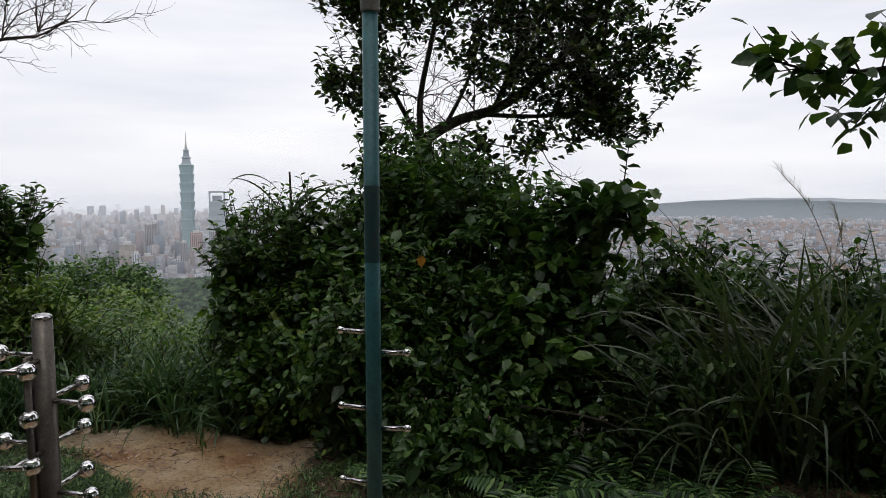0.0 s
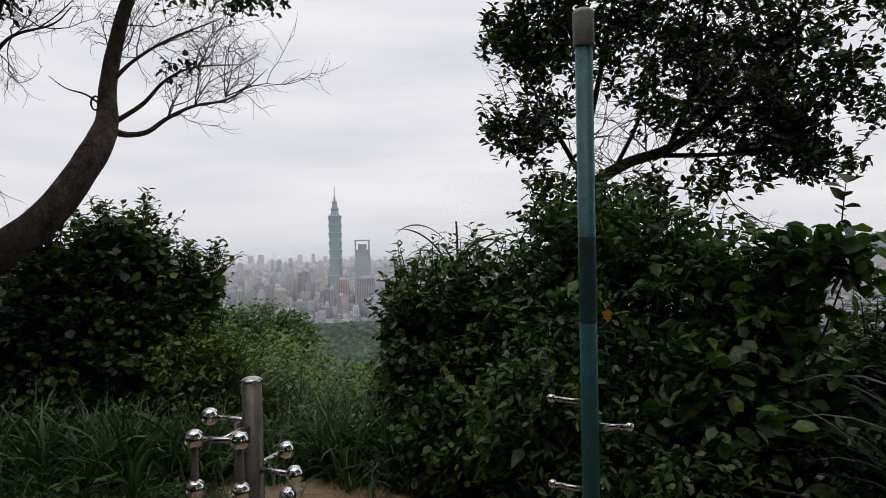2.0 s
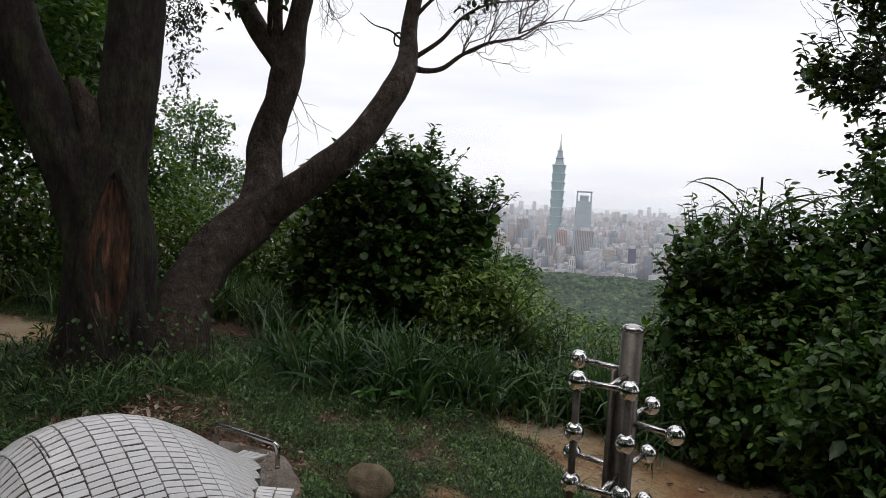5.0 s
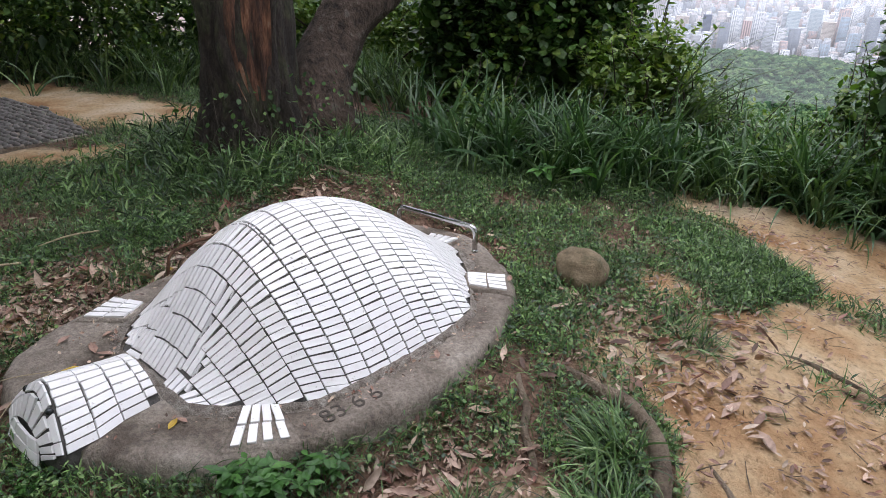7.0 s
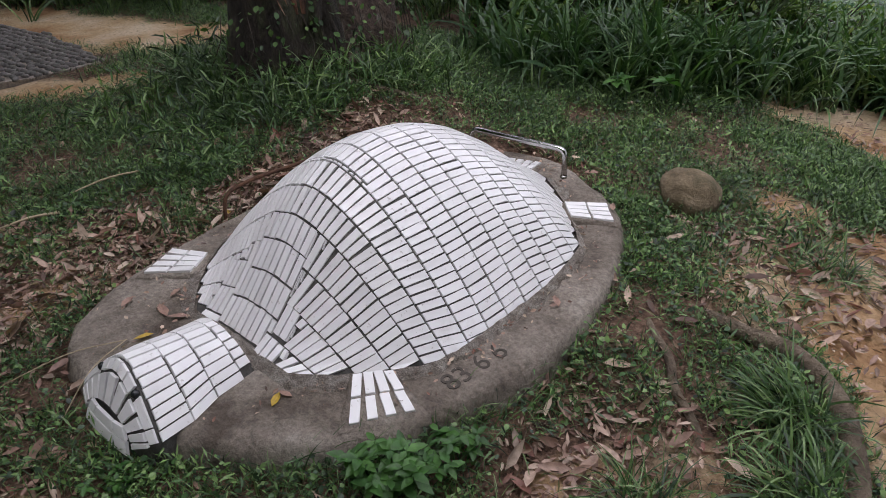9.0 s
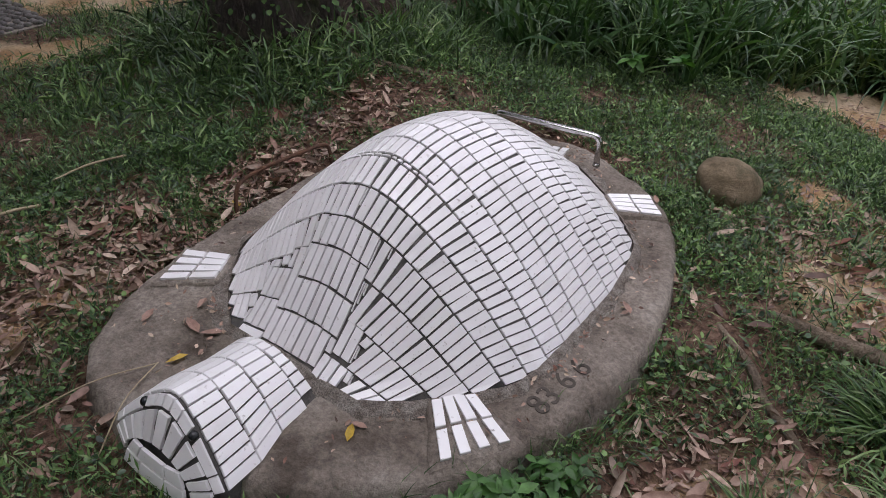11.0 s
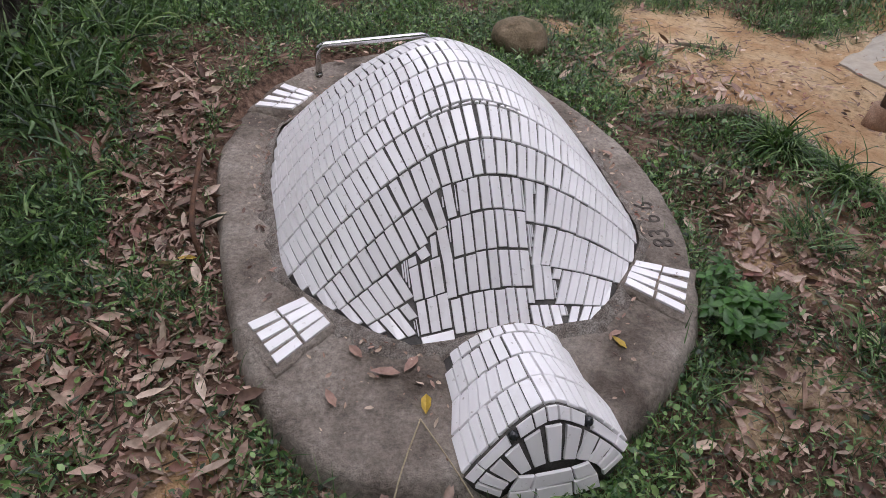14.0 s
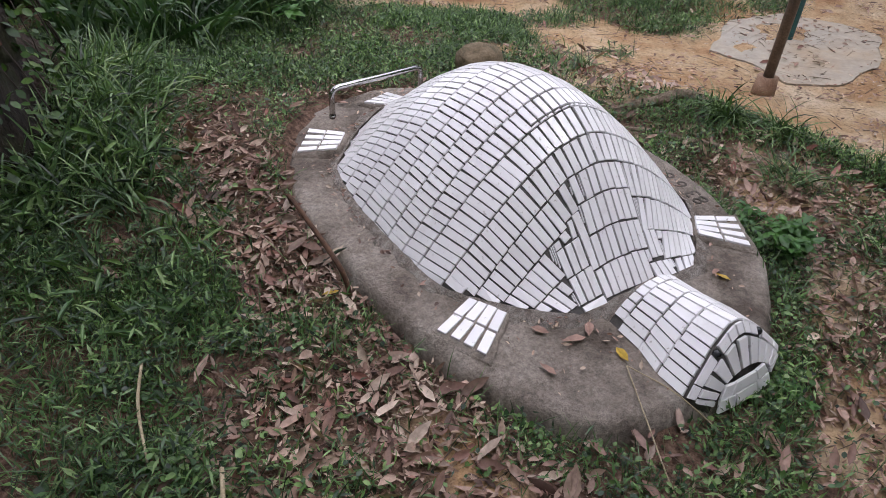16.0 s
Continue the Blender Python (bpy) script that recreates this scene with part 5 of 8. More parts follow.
# ---------------------------------------------------------------- the old scarred tree
def build_scarred_tree():
    z0 = float(height(-5.1, 3.05))
    e = thing("scarred_tree", "old tree with two dark trunks and a long bare scar", "tree", (-5.1, 3.05, z0))
    bm = bmesh.new()
    limb(bm, [(-5.10, 3.02, z0 - 0.15, 0.50), (-5.09, 3.03, z0 + 0.06, 0.40), (-5.08, 3.04, 0.75, 0.31), (-5.07, 3.04, 1.15, 0.285), (-5.08, 3.03, 1.50, 0.25), (-5.03, 3.10, 1.9, 0.205),
              (-5.0, 3.15, 2.4, 0.19), (-4.98, 3.2, 3.0, 0.175), (-4.9, 3.35, 4.0, 0.14), (-4.7, 3.6, 5.0, 0.10)], 72, 9, 0.10, 3, 0.075)
    part("trunk", bm, M_BARK_DARK, e)
    bm = bmesh.new()
    limb(bm, [(-5.12, 2.98, 0.95, 0.20), (-5.16, 2.92, 1.35, 0.20), (-5.24, 2.80, 1.75, 0.18), (-5.33, 2.68, 2.2, 0.168), (-5.44, 2.53, 2.8, 0.155), (-5.62, 2.30, 3.7, 0.13), (-5.9, 2.0, 4.8, 0.09)], 36, 9, 0.16, 8, 0.05)
    part("second_trunk", bm, M_BARK_DARK, e)
    bm = bmesh.new()
    limb(bm, [(-5.10, 2.93, 1.75, 0.10), (-5.06, 2.90, 1.93, 0.085), (-5.09, 2.87, 2.10, 0.075), (-5.16, 2.82, 2.28, 0.04)], 14, 5, 0.2, 2)
    part("stub", bm, M_BARK, e, "pale sawn branch stub")
    # bare wood along the side that faces the clearing, in a rolled rim of bark
    out = Vector((0.80, -0.60, 0)).normalized()
    side = Vector((0.60, 0.80, 0)).normalized()
    bm = bmesh.new()
    rows = []
    for i in range(26):
        t = i / 25
        z = 0.62 + 1.0 * t
        rr = float(np.interp(z, [0.3, 0.75, 1.15, 1.5, 1.9], [0.36, 0.305, 0.285, 0.25, 0.21]))
        half = 0.138 * math.sin(math.pi * min(1, 0.12 + 0.86 * t)) ** 0.7
        row = []
        for j in range(13):
            u = 2 * j / 12 - 1
            x = half * u + 0.02 * math.sin(z * 5)
            groove = 0.012 * math.sin(u * 11 + z * 2.5) + 0.020 * noise.noise(Vector((u * 3, z * 2.0, 2)))
            y = math.sqrt(max(0.0, rr * rr - x * x)) + 0.012 + groove - 0.03 * (1 - u * u)
            p = Vector((-5.08, 3.035, z)) + out * (y + 0.034) + side * (x + 0.02)
            row.append(bm.verts.new(p))
        rows.append(row)
    for a, b in zip(rows, rows[1:]):
        for j in range(12):
            bm.faces.new((a[j], a[j + 1], b[j + 1], b[j]))
    part("scar", bm, M_WOOD, e, "reddish bare heartwood scar")
    bm = bmesh.new()
    bmesh.ops.create_icosphere(bm, subdivisions=4, radius=1.0)
    for v in bm.verts:
        r = 1 + 0.16 * noise.noise(v.co * 1.7) + 0.05 * noise.noise(v.co * 6)
        v.co = Vector((v.co.x * 0.062 * r, v.co.y * 0.060 * r, v.co.z * 0.165 * r))
    bmesh.ops.transform(bm, matrix=pose(-5.215, 2.945, 2.01, 0, -28, 0), verts=bm.verts)
    part("limb_stub", bm, M_PALEWOOD, e, "pale weathered stub of a lost limb")
    for sgn in (-1, 1):
        ctrl = []
        for t in np.linspace(0, 1, 8):
            z = 0.55 + 1.15 * t
            rr = float(np.interp(z, [0.3, 0.75, 1.15, 1.5, 1.9], [0.36, 0.305, 0.285, 0.25, 0.21]))
            half = 0.148 * math.sin(math.pi * min(1, 0.10 + 0.88 * t)) ** 0.7
            x = sgn * half + 0.02 * math.sin(z * 5)
            p = Vector((-5.08, 3.035, z)) + out * (math.sqrt(max(0.0, rr * rr - x * x)) + 0.012) + side * (x + 0.02)
            ctrl.append((*p, 0.036 + 0.012 * math.sin(t * 9 + sgn)))
        part("bark_rim", limb(bmesh.new(), ctrl, 10, 5, 0.25, sgn), M_BARK_DARK, e)
    for k, (dx, dy, ln) in enumerate([(0.35, -0.25, 0.55), (-0.35, -0.30, 0.5), (0.5, 0.05, 0.5), (-0.55, 0.1, 0.6), (0.05, -0.5, 0.45)]):
        a = (-5.1 + dx * 0.55, 3.03 + dy * 0.55)
        b = (-5.1 + dx * (0.8 + ln), 3.03 + dy * (0.8 + ln))
        m = ((a[0] + b[0]) / 2, (a[1] + b[1]) / 2)
        part("root", limb(bmesh.new(), [(-5.1 + dx * 0.2, 3.03 + dy * 0.2, z0 + 0.25, 0.12), (*a, float(height(*a)) + 0.06, 0.10), (*m, float(height(*m)) + 0.02, 0.06), (*b, float(height(*b)) - 0.03, 0.03)], 10, 5, 0.2, k), M_BARK_DARK, e)
    # high crown out of view, thickened and widened to shade the mound below
    blobs = [(-5.6, 2.2, 4.9, 1.3, 1.2, 0.9), (-4.6, 3.7, 5.2, 1.2, 1.2, 0.8), (-6.3, 3.2, 5.0, 1.2, 1.2, 0.9), (-5.0, 4.6, 4.9, 1.2, 0.9, 0.7), (-5.3, 4.4, 3.5, 0.55, 0.5, 0.35), (-7.0, 2.2, 5.0, 1.3, 1.2, 0.8), (-6.2, 1.2, 5.3, 1.2, 1.1, 0.7), (-7.4, 3.8, 4.9, 1.2, 1.2, 0.7)]
    c, p = clump_points(blobs, 1150, 11, 0.16, 0.3)
    leaves("crown", p, rng.uniform(0.075, 0.12, len(p)), M_LEAF_TREE, e, pitch=(-0.3, 0.6))
    c, p = clump_points([(-5.36, 3.9, 2.62, 0.13, 0.12, 0.28), (-5.42, 3.9, 2.95, 0.22, 0.2, 0.25), (-5.46, 3.9, 2.36, 0.10, 0.08, 0.13)], 90, 9, 0.06, 0.1)
    leaves("hanging_spray", p, rng.uniform(0.028, 0.048, len(p)), M_LEAF_TREE, e, pitch=(-0.5, 0.6))
    build_twigs(e, [(-4.75, 3.55, 4.8), (-5.0, 3.2, 3.6), (-5.7, 2.2, 4.2)], 1.0, 10, 5, 0.5, 1, 0.02, "twig_spray")
    e.location = (-5.1 + TREE_DX, 3.05 + TREE_DY, z0)


TREE_DX, TREE_DY = -0.25, 0.19
build_scarred_tree()


def build_creeper(cx, cy, r0, n, top, label):
    """Small leaves that climb the foot of a trunk."""
    z0 = float(height(cx, cy))
    a = rng.normal(-0.6, 0.9, n)
    z = z0 + top * rng.random(n) ** 1.8
    rr = r0 * (1.25 - 0.35 * (z - z0) / top) + rng.uniform(0.0, 0.07, n)
    e = thing("creeper", label, "plant", (cx, cy, z0))
    leaves("foliage", np.stack([cx + rr * np.cos(a), cy + rr * np.sin(a), z], 1), rng.uniform(0.025, 0.05, n), M_LEAF_BUSH, e, a - np.pi / 2, (-0.6, 0.5), 0.5, (OVAL_V, OVAL_F), 0.9)
    bm = bmesh.new()
    for k in range(7):
        b = a[k]
        tube(bm, [(cx + r0 * 1.3 * math.cos(b), cy + r0 * 1.3 * math.sin(b), z0), (cx + r0 * 1.12 * math.cos(b + 0.1), cy + r0 * 1.12 * math.sin(b + 0.1), z0 + top * 0.4), (cx + r0 * 1.02 * math.cos(b), cy + r0 * 1.02 * math.sin(b), z0 + top * 0.8)], [0.004, 0.003, 0.002], 5)
    tagged(part("vine", bm, M_TWIG, e), kind="stuff")


build_creeper(-5.34, 3.23, 0.37, 150, 0.38, "small-leaved creeper climbing the foot of the scarred tree")
build_creeper(-5.10, 3.62, 0.30, 110, 0.50, "small-leaved creeper on the leaning tree's lower trunk")


def build_forked_tree():
    bx, by = -5.12, 3.64
    z0 = float(height(bx, by))
    e = thing("forked_tree", "leaning grey tree with lichen patches that forks low", "tree", (bx, by, z0))
    bm = bmesh.new()
    limb(bm, [(-5.08, 3.58, z0 - 0.15, 0.36), (-5.13, 3.66, z0 + 0.08, 0.265), (-5.22, 3.80, 0.66, 0.225), (-5.26, 4.10, 1.0, 0.21), (-5.18, 4.50, 1.32, 0.20), (-5.31, 4.72, 1.62, 0.165), (-5.45, 4.88, 2.01, 0.150),
              (-5.38, 4.95, 2.36, 0.142), (-5.31, 5.0, 2.70, 0.148), (-5.27, 5.03, 2.98, 0.105), (-5.22, 5.05, 3.22, 0.088), (-5.12, 5.15, 3.82, 0.072), (-4.9, 5.25, 4.6, 0.05)], 30, 9, 0.16, 6, 0.03)
    part("trunk", bm, M_BARK, e)
    for k, (rx, ry, rl) in enumerate(((0.42, 0.02, 0.7), (0.25, -0.38, 0.5), (-0.3, 0.3, 0.5))):
        p, q = (bx + rx * 0.6, by + ry * 0.6), (bx + rx * (1 + rl), by + ry * (1 + rl))
        part("root", limb(bmesh.new(), [(bx + rx * 0.1, by + ry * 0.1, z0 + 0.25, 0.12), (*p, float(height(*p)) + 0.05, 0.085), (*q, float(height(*q)) - 0.03, 0.03)], 10, 6, 0.2, k), M_BARK, e)
    bm = bmesh.new()
    limb(bm, [(-5.22, 4.46, 1.22, 0.13), (-4.97, 4.56, 1.46, 0.15), (-4.68, 4.70, 1.72, 0.142), (-4.43, 4.83, 1.95, 0.130), (-4.30, 4.96, 2.17, 0.122), (-4.23, 5.09, 2.40, 0.118), (-4.20, 5.23, 2.61, 0.110), (-4.28, 5.42, 2.83, 0.090), (-4.36, 5.55, 3.12, 0.075), (-4.33, 5.62, 3.5, 0.066),
              (-4.26, 5.7, 3.91, 0.055), (-4.1, 5.85, 4.6, 0.035)], 18, 7, 0.14, 11)
    part("limb", bm, M_BARK, e)
    bm = bmesh.new()
    limb(bm, [(-5.30, 4.99, 2.66, 0.12), (-5.45, 4.97, 2.82, 0.11), (-5.63, 4.95, 2.99, 0.10), (-5.80, 4.92, 3.25, 0.09), (-5.94, 4.9, 3.5, 0.08), (-6.2, 4.8, 4.2, 0.05)], 14, 6, 0.16, 4)
    part("limb", bm, M_BARK, e)
    bm = bmesh.new()
    limb(bm, [(-5.40, 4.97, 2.85, 0.075), (-5.47, 4.97, 3.1, 0.07), (-5.45, 4.97, 3.45, 0.06), (-5.4, 5.0, 4.0, 0.04)], 12, 6, 0.16, 5)
    part("limb", bm, M_BARK, e)
    bm = bmesh.new()
    limb(bm, [(-4.30, 5.48, 2.74, 0.032), (-4.16, 5.52, 2.70, 0.026), (-4.02, 5.6, 2.73, 0.022), (-3.88, 5.7, 2.86, 0.018), (-3.66, 5.78, 2.97, 0.013), (-3.40, 5.86, 3.02, 0.009), (-3.20, 5.92, 3.15, 0.006), (-3.05, 5.98, 3.30, 0.003)], 8, 6, 0.1, 4)
    limb(bm, [(-4.25, 5.5, 2.82, 0.024), (-4.05, 5.6, 2.98, 0.019), (-3.86, 5.65, 3.18, 0.014), (-3.6, 5.7, 3.29, 0.010), (-3.24, 5.88, 3.33, 0.004)], 8, 6, 0.1, 4)
    limb(bm, [(-4.36, 5.56, 3.15, 0.022), (-4.15, 5.6, 3.35, 0.016), (-3.85, 5.7, 3.55, 0.011), (-3.4, 5.85, 3.75, 0.005)], 8, 6, 0.1, 5)
    limb(bm, [(-4.36, 5.48, 2.95, 0.012), (-4.48, 5.42, 3.05, 0.008), (-4.62, 5.35, 3.10, 0.005), (-4.74, 5.3, 3.2, 0.003)], 8, 6, 0.1, 6)
    limb(bm, [(-5.10, 5.06, 3.3, 0.02), (-4.9, 5.1, 3.5, 0.014), (-4.6, 5.2, 3.6, 0.008), (-4.45, 5.25, 3.75, 0.004)], 8, 6, 0.1, 7)
    part("branchwork", bm, M_BARK, e)
    part("dead_branch", limb(bmesh.new(), [(-5.32, 4.58, 1.10, 0.035), (-6.2, 5.34, 1.20, 0.030), (-6.9, 5.92, 1.31, 0.026), (-7.43, 6.34, 1.37, 0.020)], 8, 5, 0.12, 9), M_TWIG, e, "straight dark dead branch")
    bm = bmesh.new()
    tube(bm, [(-4.42 + 0.045 * math.cos(t), 5.46, 2.98 + 0.06 * math.sin(t)) for t in np.linspace(0.5, 6.6, 14)], 0.009, 6)
    part("burl", bm, M_BARK, e)
    build_twigs(e, [(-4.02, 5.6, 2.95), (-3.88, 5.7, 2.86), (-3.66, 5.78, 2.98), (-3.86, 5.65, 3.18), (-3.6, 5.72, 3.29), (-4.1, 5.6, 3.38), (-4.35, 5.6, 3.4), (-4.3, 5.66, 3.7), (-3.4, 5.85, 3.05)], 0.5, 26, 21, 0.4, 2, 0.007, "twig_spray", (0.55, 0.12, 0.30))
    build_twigs(e, [(-5.08, 5.1, 3.4), (-4.9, 5.1, 3.5), (-5.4, 4.98, 3.4), (-4.7, 5.18, 3.58)], 0.45, 10, 22, 0.3, 2, 0.006, "twig_spray", (0.5, 0.1, 0.15))
    build_twigs(e, [(-5.25, 4.95, 2.5), (-5.22, 4.9, 2.1)], 0.45, 3, 23, -0.2, 1, 0.005, "twig_spray", (0.5, 0.1, -0.3))
    blobs = [(-3.45, 5.6, 3.92, 0.60, 0.4, 0.20), (-4.2, 5.4, 4.4, 0.8, 0.6, 0.35), (-5.35, 4.8, 3.75, 0.6, 0.5, 0.30), (-4.75, 5.1, 3.85, 0.25, 0.2, 0.12), (-3.0, 5.75, 3.86, 0.30, 0.25, 0.11), (-3.75, 5.7, 3.30, 0.2, 0.15, 0.08)]
    c, p = clump_points(blobs, 330, 9, 0.09, 0.3)
    leaves("crown", p, rng.uniform(0.05, 0.08, len(p)), M_LEAF_TREE, e, pitch=(-0.3, 0.6))


build_forked_tree()


def build_lookout_tree():
    root = (-0.35, 6.75)
    z0 = float(height(*root))
    e = thing("broadleaf_tree", "evergreen tree with spreading branches and dense glossy leaves", "tree", (*root, z0))
    bm = bmesh.new()
    limb(bm, [(*root, z0 - 0.2, 0.10), (-0.28, 6.75, 0.8, 0.08), (-0.22, 6.75, 1.7, 0.07), (-0.20, 6.75, 2.15, 0.062), (0.12, 6.72, 2.38, 0.05), (0.55, 6.68, 2.52, 0.045), (1.0, 6.62, 2.85, 0.035), (1.4, 6.55, 3.3, 0.025), (1.7, 6.5, 3.9, 0.012)], 12, 6, 0.1, 2)
    part("trunk", bm, M_BARK_DARK, e)
    for k, ctrl in enumerate(([(-0.21, 6.75, 2.1, 0.04), (-0.22, 6.72, 2.6, 0.03), (-0.1, 6.7, 3.2, 0.022), (0.1, 6.7, 4.2, 0.01)], [(-0.2, 6.75, 2.15, 0.03), (-0.5, 6.7, 2.7, 0.02), (-0.75, 6.65, 3.2, 0.012), (-0.9, 6.6, 3.6, 0.006)],
                              [(0.5, 6.68, 2.5, 0.03), (0.7, 6.7, 3.0, 0.022), (0.8, 6.65, 3.6, 0.015), (1.0, 6.6, 4.4, 0.008)], [(0.3, 6.7, 2.45, 0.025), (0.9, 6.6, 2.42, 0.018), (1.4, 6.5, 2.45, 0.012), (1.9, 6.4, 2.35, 0.006)],
                              [(0.0, 6.73, 2.3, 0.022), (0.25, 6.7, 2.8, 0.016), (0.4, 6.65, 3.4, 0.01)], [(1.0, 6.62, 2.85, 0.02), (1.5, 6.5, 3.0, 0.014), (2.0, 6.4, 3.2, 0.007)])):
        part("branch", limb(bmesh.new(), ctrl, 8, 6, 0.1, k), M_BARK_DARK, e)
    blobs = [(-0.72, 6.6, 2.75, 0.40, 0.4, 0.42), (-0.60, 6.6, 3.55, 0.50, 0.45, 0.45), (0.15, 6.6, 3.45, 0.62, 0.5, 0.50), (0.95, 6.55, 3.25, 0.70, 0.5, 0.50), (1.55, 6.45, 3.05, 0.60, 0.45, 0.50), (1.2, 6.5, 2.55, 0.72, 0.4, 0.28),
             (0.55, 6.5, 2.8, 0.5, 0.35, 0.2), (1.35, 6.45, 2.45, 0.5, 0.35, 0.22), (0.6, 6.6, 4.3, 1.1, 0.7, 0.65), (1.7, 6.5, 3.95, 0.75, 0.5, 0.45), (2.15, 6.45, 3.55, 0.3, 0.3, 0.22), (-0.95, 6.6, 2.75, 0.28, 0.3, 0.22), (-0.95, 6.6, 3.5, 0.25, 0.3, 0.2), (2.0, 6.4, 2.75, 0.3, 0.3, 0.15), (-0.3, 6.6, 4.3, 0.7, 0.6, 0.5), (1.65, 6.4, 2.28, 0.35, 0.3, 0.16), (0.2, 6.4, 1.95, 0.7, 0.4, 0.25), (0.75, 6.4, 2.2, 0.6, 0.3, 0.16), (-0.55, 6.5, 2.0, 0.35, 0.3, 0.3)]
    c, p = clump_points(blobs, 3500, 8, 0.07, 0.25, -0.23, 2.8)
    k = rng.random(len(p)) < 0.12
    leaves("crown", p[~k], rng.uniform(0.055, 0.10, (~k).sum()), M_LEAF_TREE, e, pitch=(0.3, 0.5), wide=1.05)
    leaves("young_leaves", p[k], rng.uniform(0.06, 0.10, k.sum()), M_LEAF_LIME, e, pitch=(0.15, 0.6))
    add_sprigs(e, blobs, 110, 0.09, M_LEAF_TREE, 1.0, 0.22)
    build_twigs(e, [(-0.22, 6.72, 2.6), (-0.5, 6.7, 2.7), (0.3, 6.7, 2.5), (0.7, 6.7, 3.0), (0.9, 6.6, 2.42), (1.4, 6.5, 2.5), (0.25, 6.7, 2.8), (1.5, 6.5, 3.0), (0.1, 6.7, 3.8), (1.0, 6.6, 3.2), (0.6, 6.65, 3.4), (-0.7, 6.65, 3.1)], 0.6, 46, 31, 0.35, 2, 0.008, "twig_spray")


build_lookout_tree()


def build_overhang():
    e = thing("overhanging_branch", "overhanging branch with broad green leaves", "branch", (2.6, 3.0, 2.5))
    bm = bmesh.new()
    fork = (1.98, 3.0, 2.28)
    limb(bm, [(3.9, 2.9, 2.95, 0.034), (3.2, 2.95, 2.72, 0.026), (2.5, 3.0, 2.45, 0.018), (*fork, 0.012), (1.70, 3.0, 2.25, 0.008), (1.48, 3.02, 2.29, 0.005), (1.34, 3.05, 2.38, 0.003)], 7, 5, 0.0, 1)
    part("twig_spray", bm, M_TWIG, e)
    side, pos, yaws = bmesh.new(), [], []
    shoots = ((fork, (1.84, 2.9, 2.08)), ((1.9, 3.0, 2.27), (1.74, 3.1, 2.06)), ((1.8, 3.0, 2.26), (1.60, 3.05, 2.12)), ((1.7, 3.0, 2.25), (1.47, 2.95, 2.17)), ((1.6, 3.0, 2.27), (1.36, 3.05, 2.24)),
              ((1.5, 3.02, 2.29), (1.33, 2.98, 2.32)), ((1.5, 3.02, 2.29), (1.37, 3.08, 2.46)), ((1.68, 3.0, 2.25), (1.52, 3.04, 2.43)), ((1.8, 3.0, 2.26), (1.68, 2.92, 2.38)), ((1.9, 3.0, 2.27), (1.98, 3.0, 2.48)),
              ((2.1, 3.0, 2.32), (1.93, 3.08, 2.52)), ((2.1, 3.0, 2.32), (2.02, 2.95, 2.10)), ((2.25, 3.0, 2.37), (2.16, 3.05, 2.14)), ((1.86, 3.0, 2.1), (1.79, 3.02, 1.99)), ((2.2, 3.0, 2.35), (2.15, 3.0, 2.56)), ((1.6, 3.0, 2.27), (1.62, 3.1, 2.3)))
    for a, b in shoots:
        a, b = np.array(a), np.array(b)
        tube(side, [tuple(a), tuple((a + b) / 2 + rng.normal(size=3) * 0.012), tuple(b)], [0.0045, 0.003, 0.0018], 5)
        for k in range(11):
            q = a + (b - a) * (0.15 + 0.85 * k / 10) + rng.normal(size=3) * (0.03, 0.03, 0.02)
            pos.append(q)
            yaws.append(rng.uniform(0, 6.283))
    tagged(part("side_twigs", side, M_TWIG, e), kind="stuff")
    p, yw = np.array(pos), np.array(yaws)
    young = (p[:, 2] > 2.33) & (rng.random(len(p)) < 0.55)
    for name, k, mat in (("leaves", ~young, M_LEAF_BUSH), ("young_leaves", young, M_LEAF_LIME)):
        leaves(name, p[k], rng.uniform(0.07, 0.125, k.sum()), mat, e, yw[k], (-0.55, 0.5), 0.5, wide=1.45)


build_overhang()

# ---------------------------------------------------------------- bushes round the clearing
build_bush("bush", "round dark green bush with glossy leaves beside the leaning tree", "bush",
           [(-4.6, 5.75, 0.88, 0.75, 0.66, 1.04), (-4.12, 6.08, 0.77, 0.42, 0.55, 0.81), (-4.98, 5.47, 0.77, 0.53, 0.55, 0.83), (-4.45, 5.8, 1.69, 0.44, 0.39, 0.33), (-3.9, 6.15, 1.33, 0.22, 0.24, 0.22), (-4.98, 5.47, 1.54, 0.31, 0.28, 0.24)],
           (-4.55, 5.9), 640, 10, 0.095, 0.08, M_LEAF_BUSH, 0.5, 1.1, 18, second=(M_LEAF_LIME, 0.16), shape=(OVAL_V, OVAL_F), sprigs=170)
build_bush("bush", "dense dark bush at the edge of the lookout", "bush",
           [(-1.42, 5.65, 0.75, 0.48, 0.5, 0.80), (-1.0, 5.6, 0.85, 0.5, 0.5, 0.75), (-1.7, 5.7, 0.9, 0.22, 0.3, 0.55), (-1.1, 5.3, 0.3, 0.6, 0.5, 0.55)], (-1.2, 5.7), 480, 10, 0.085, 0.07, M_LEAF_BUSH, 0.5, 1.05, 16, second=(M_LEAF_LIME, 0.16), shape=(OVAL_V, OVAL_F), sprigs=130)
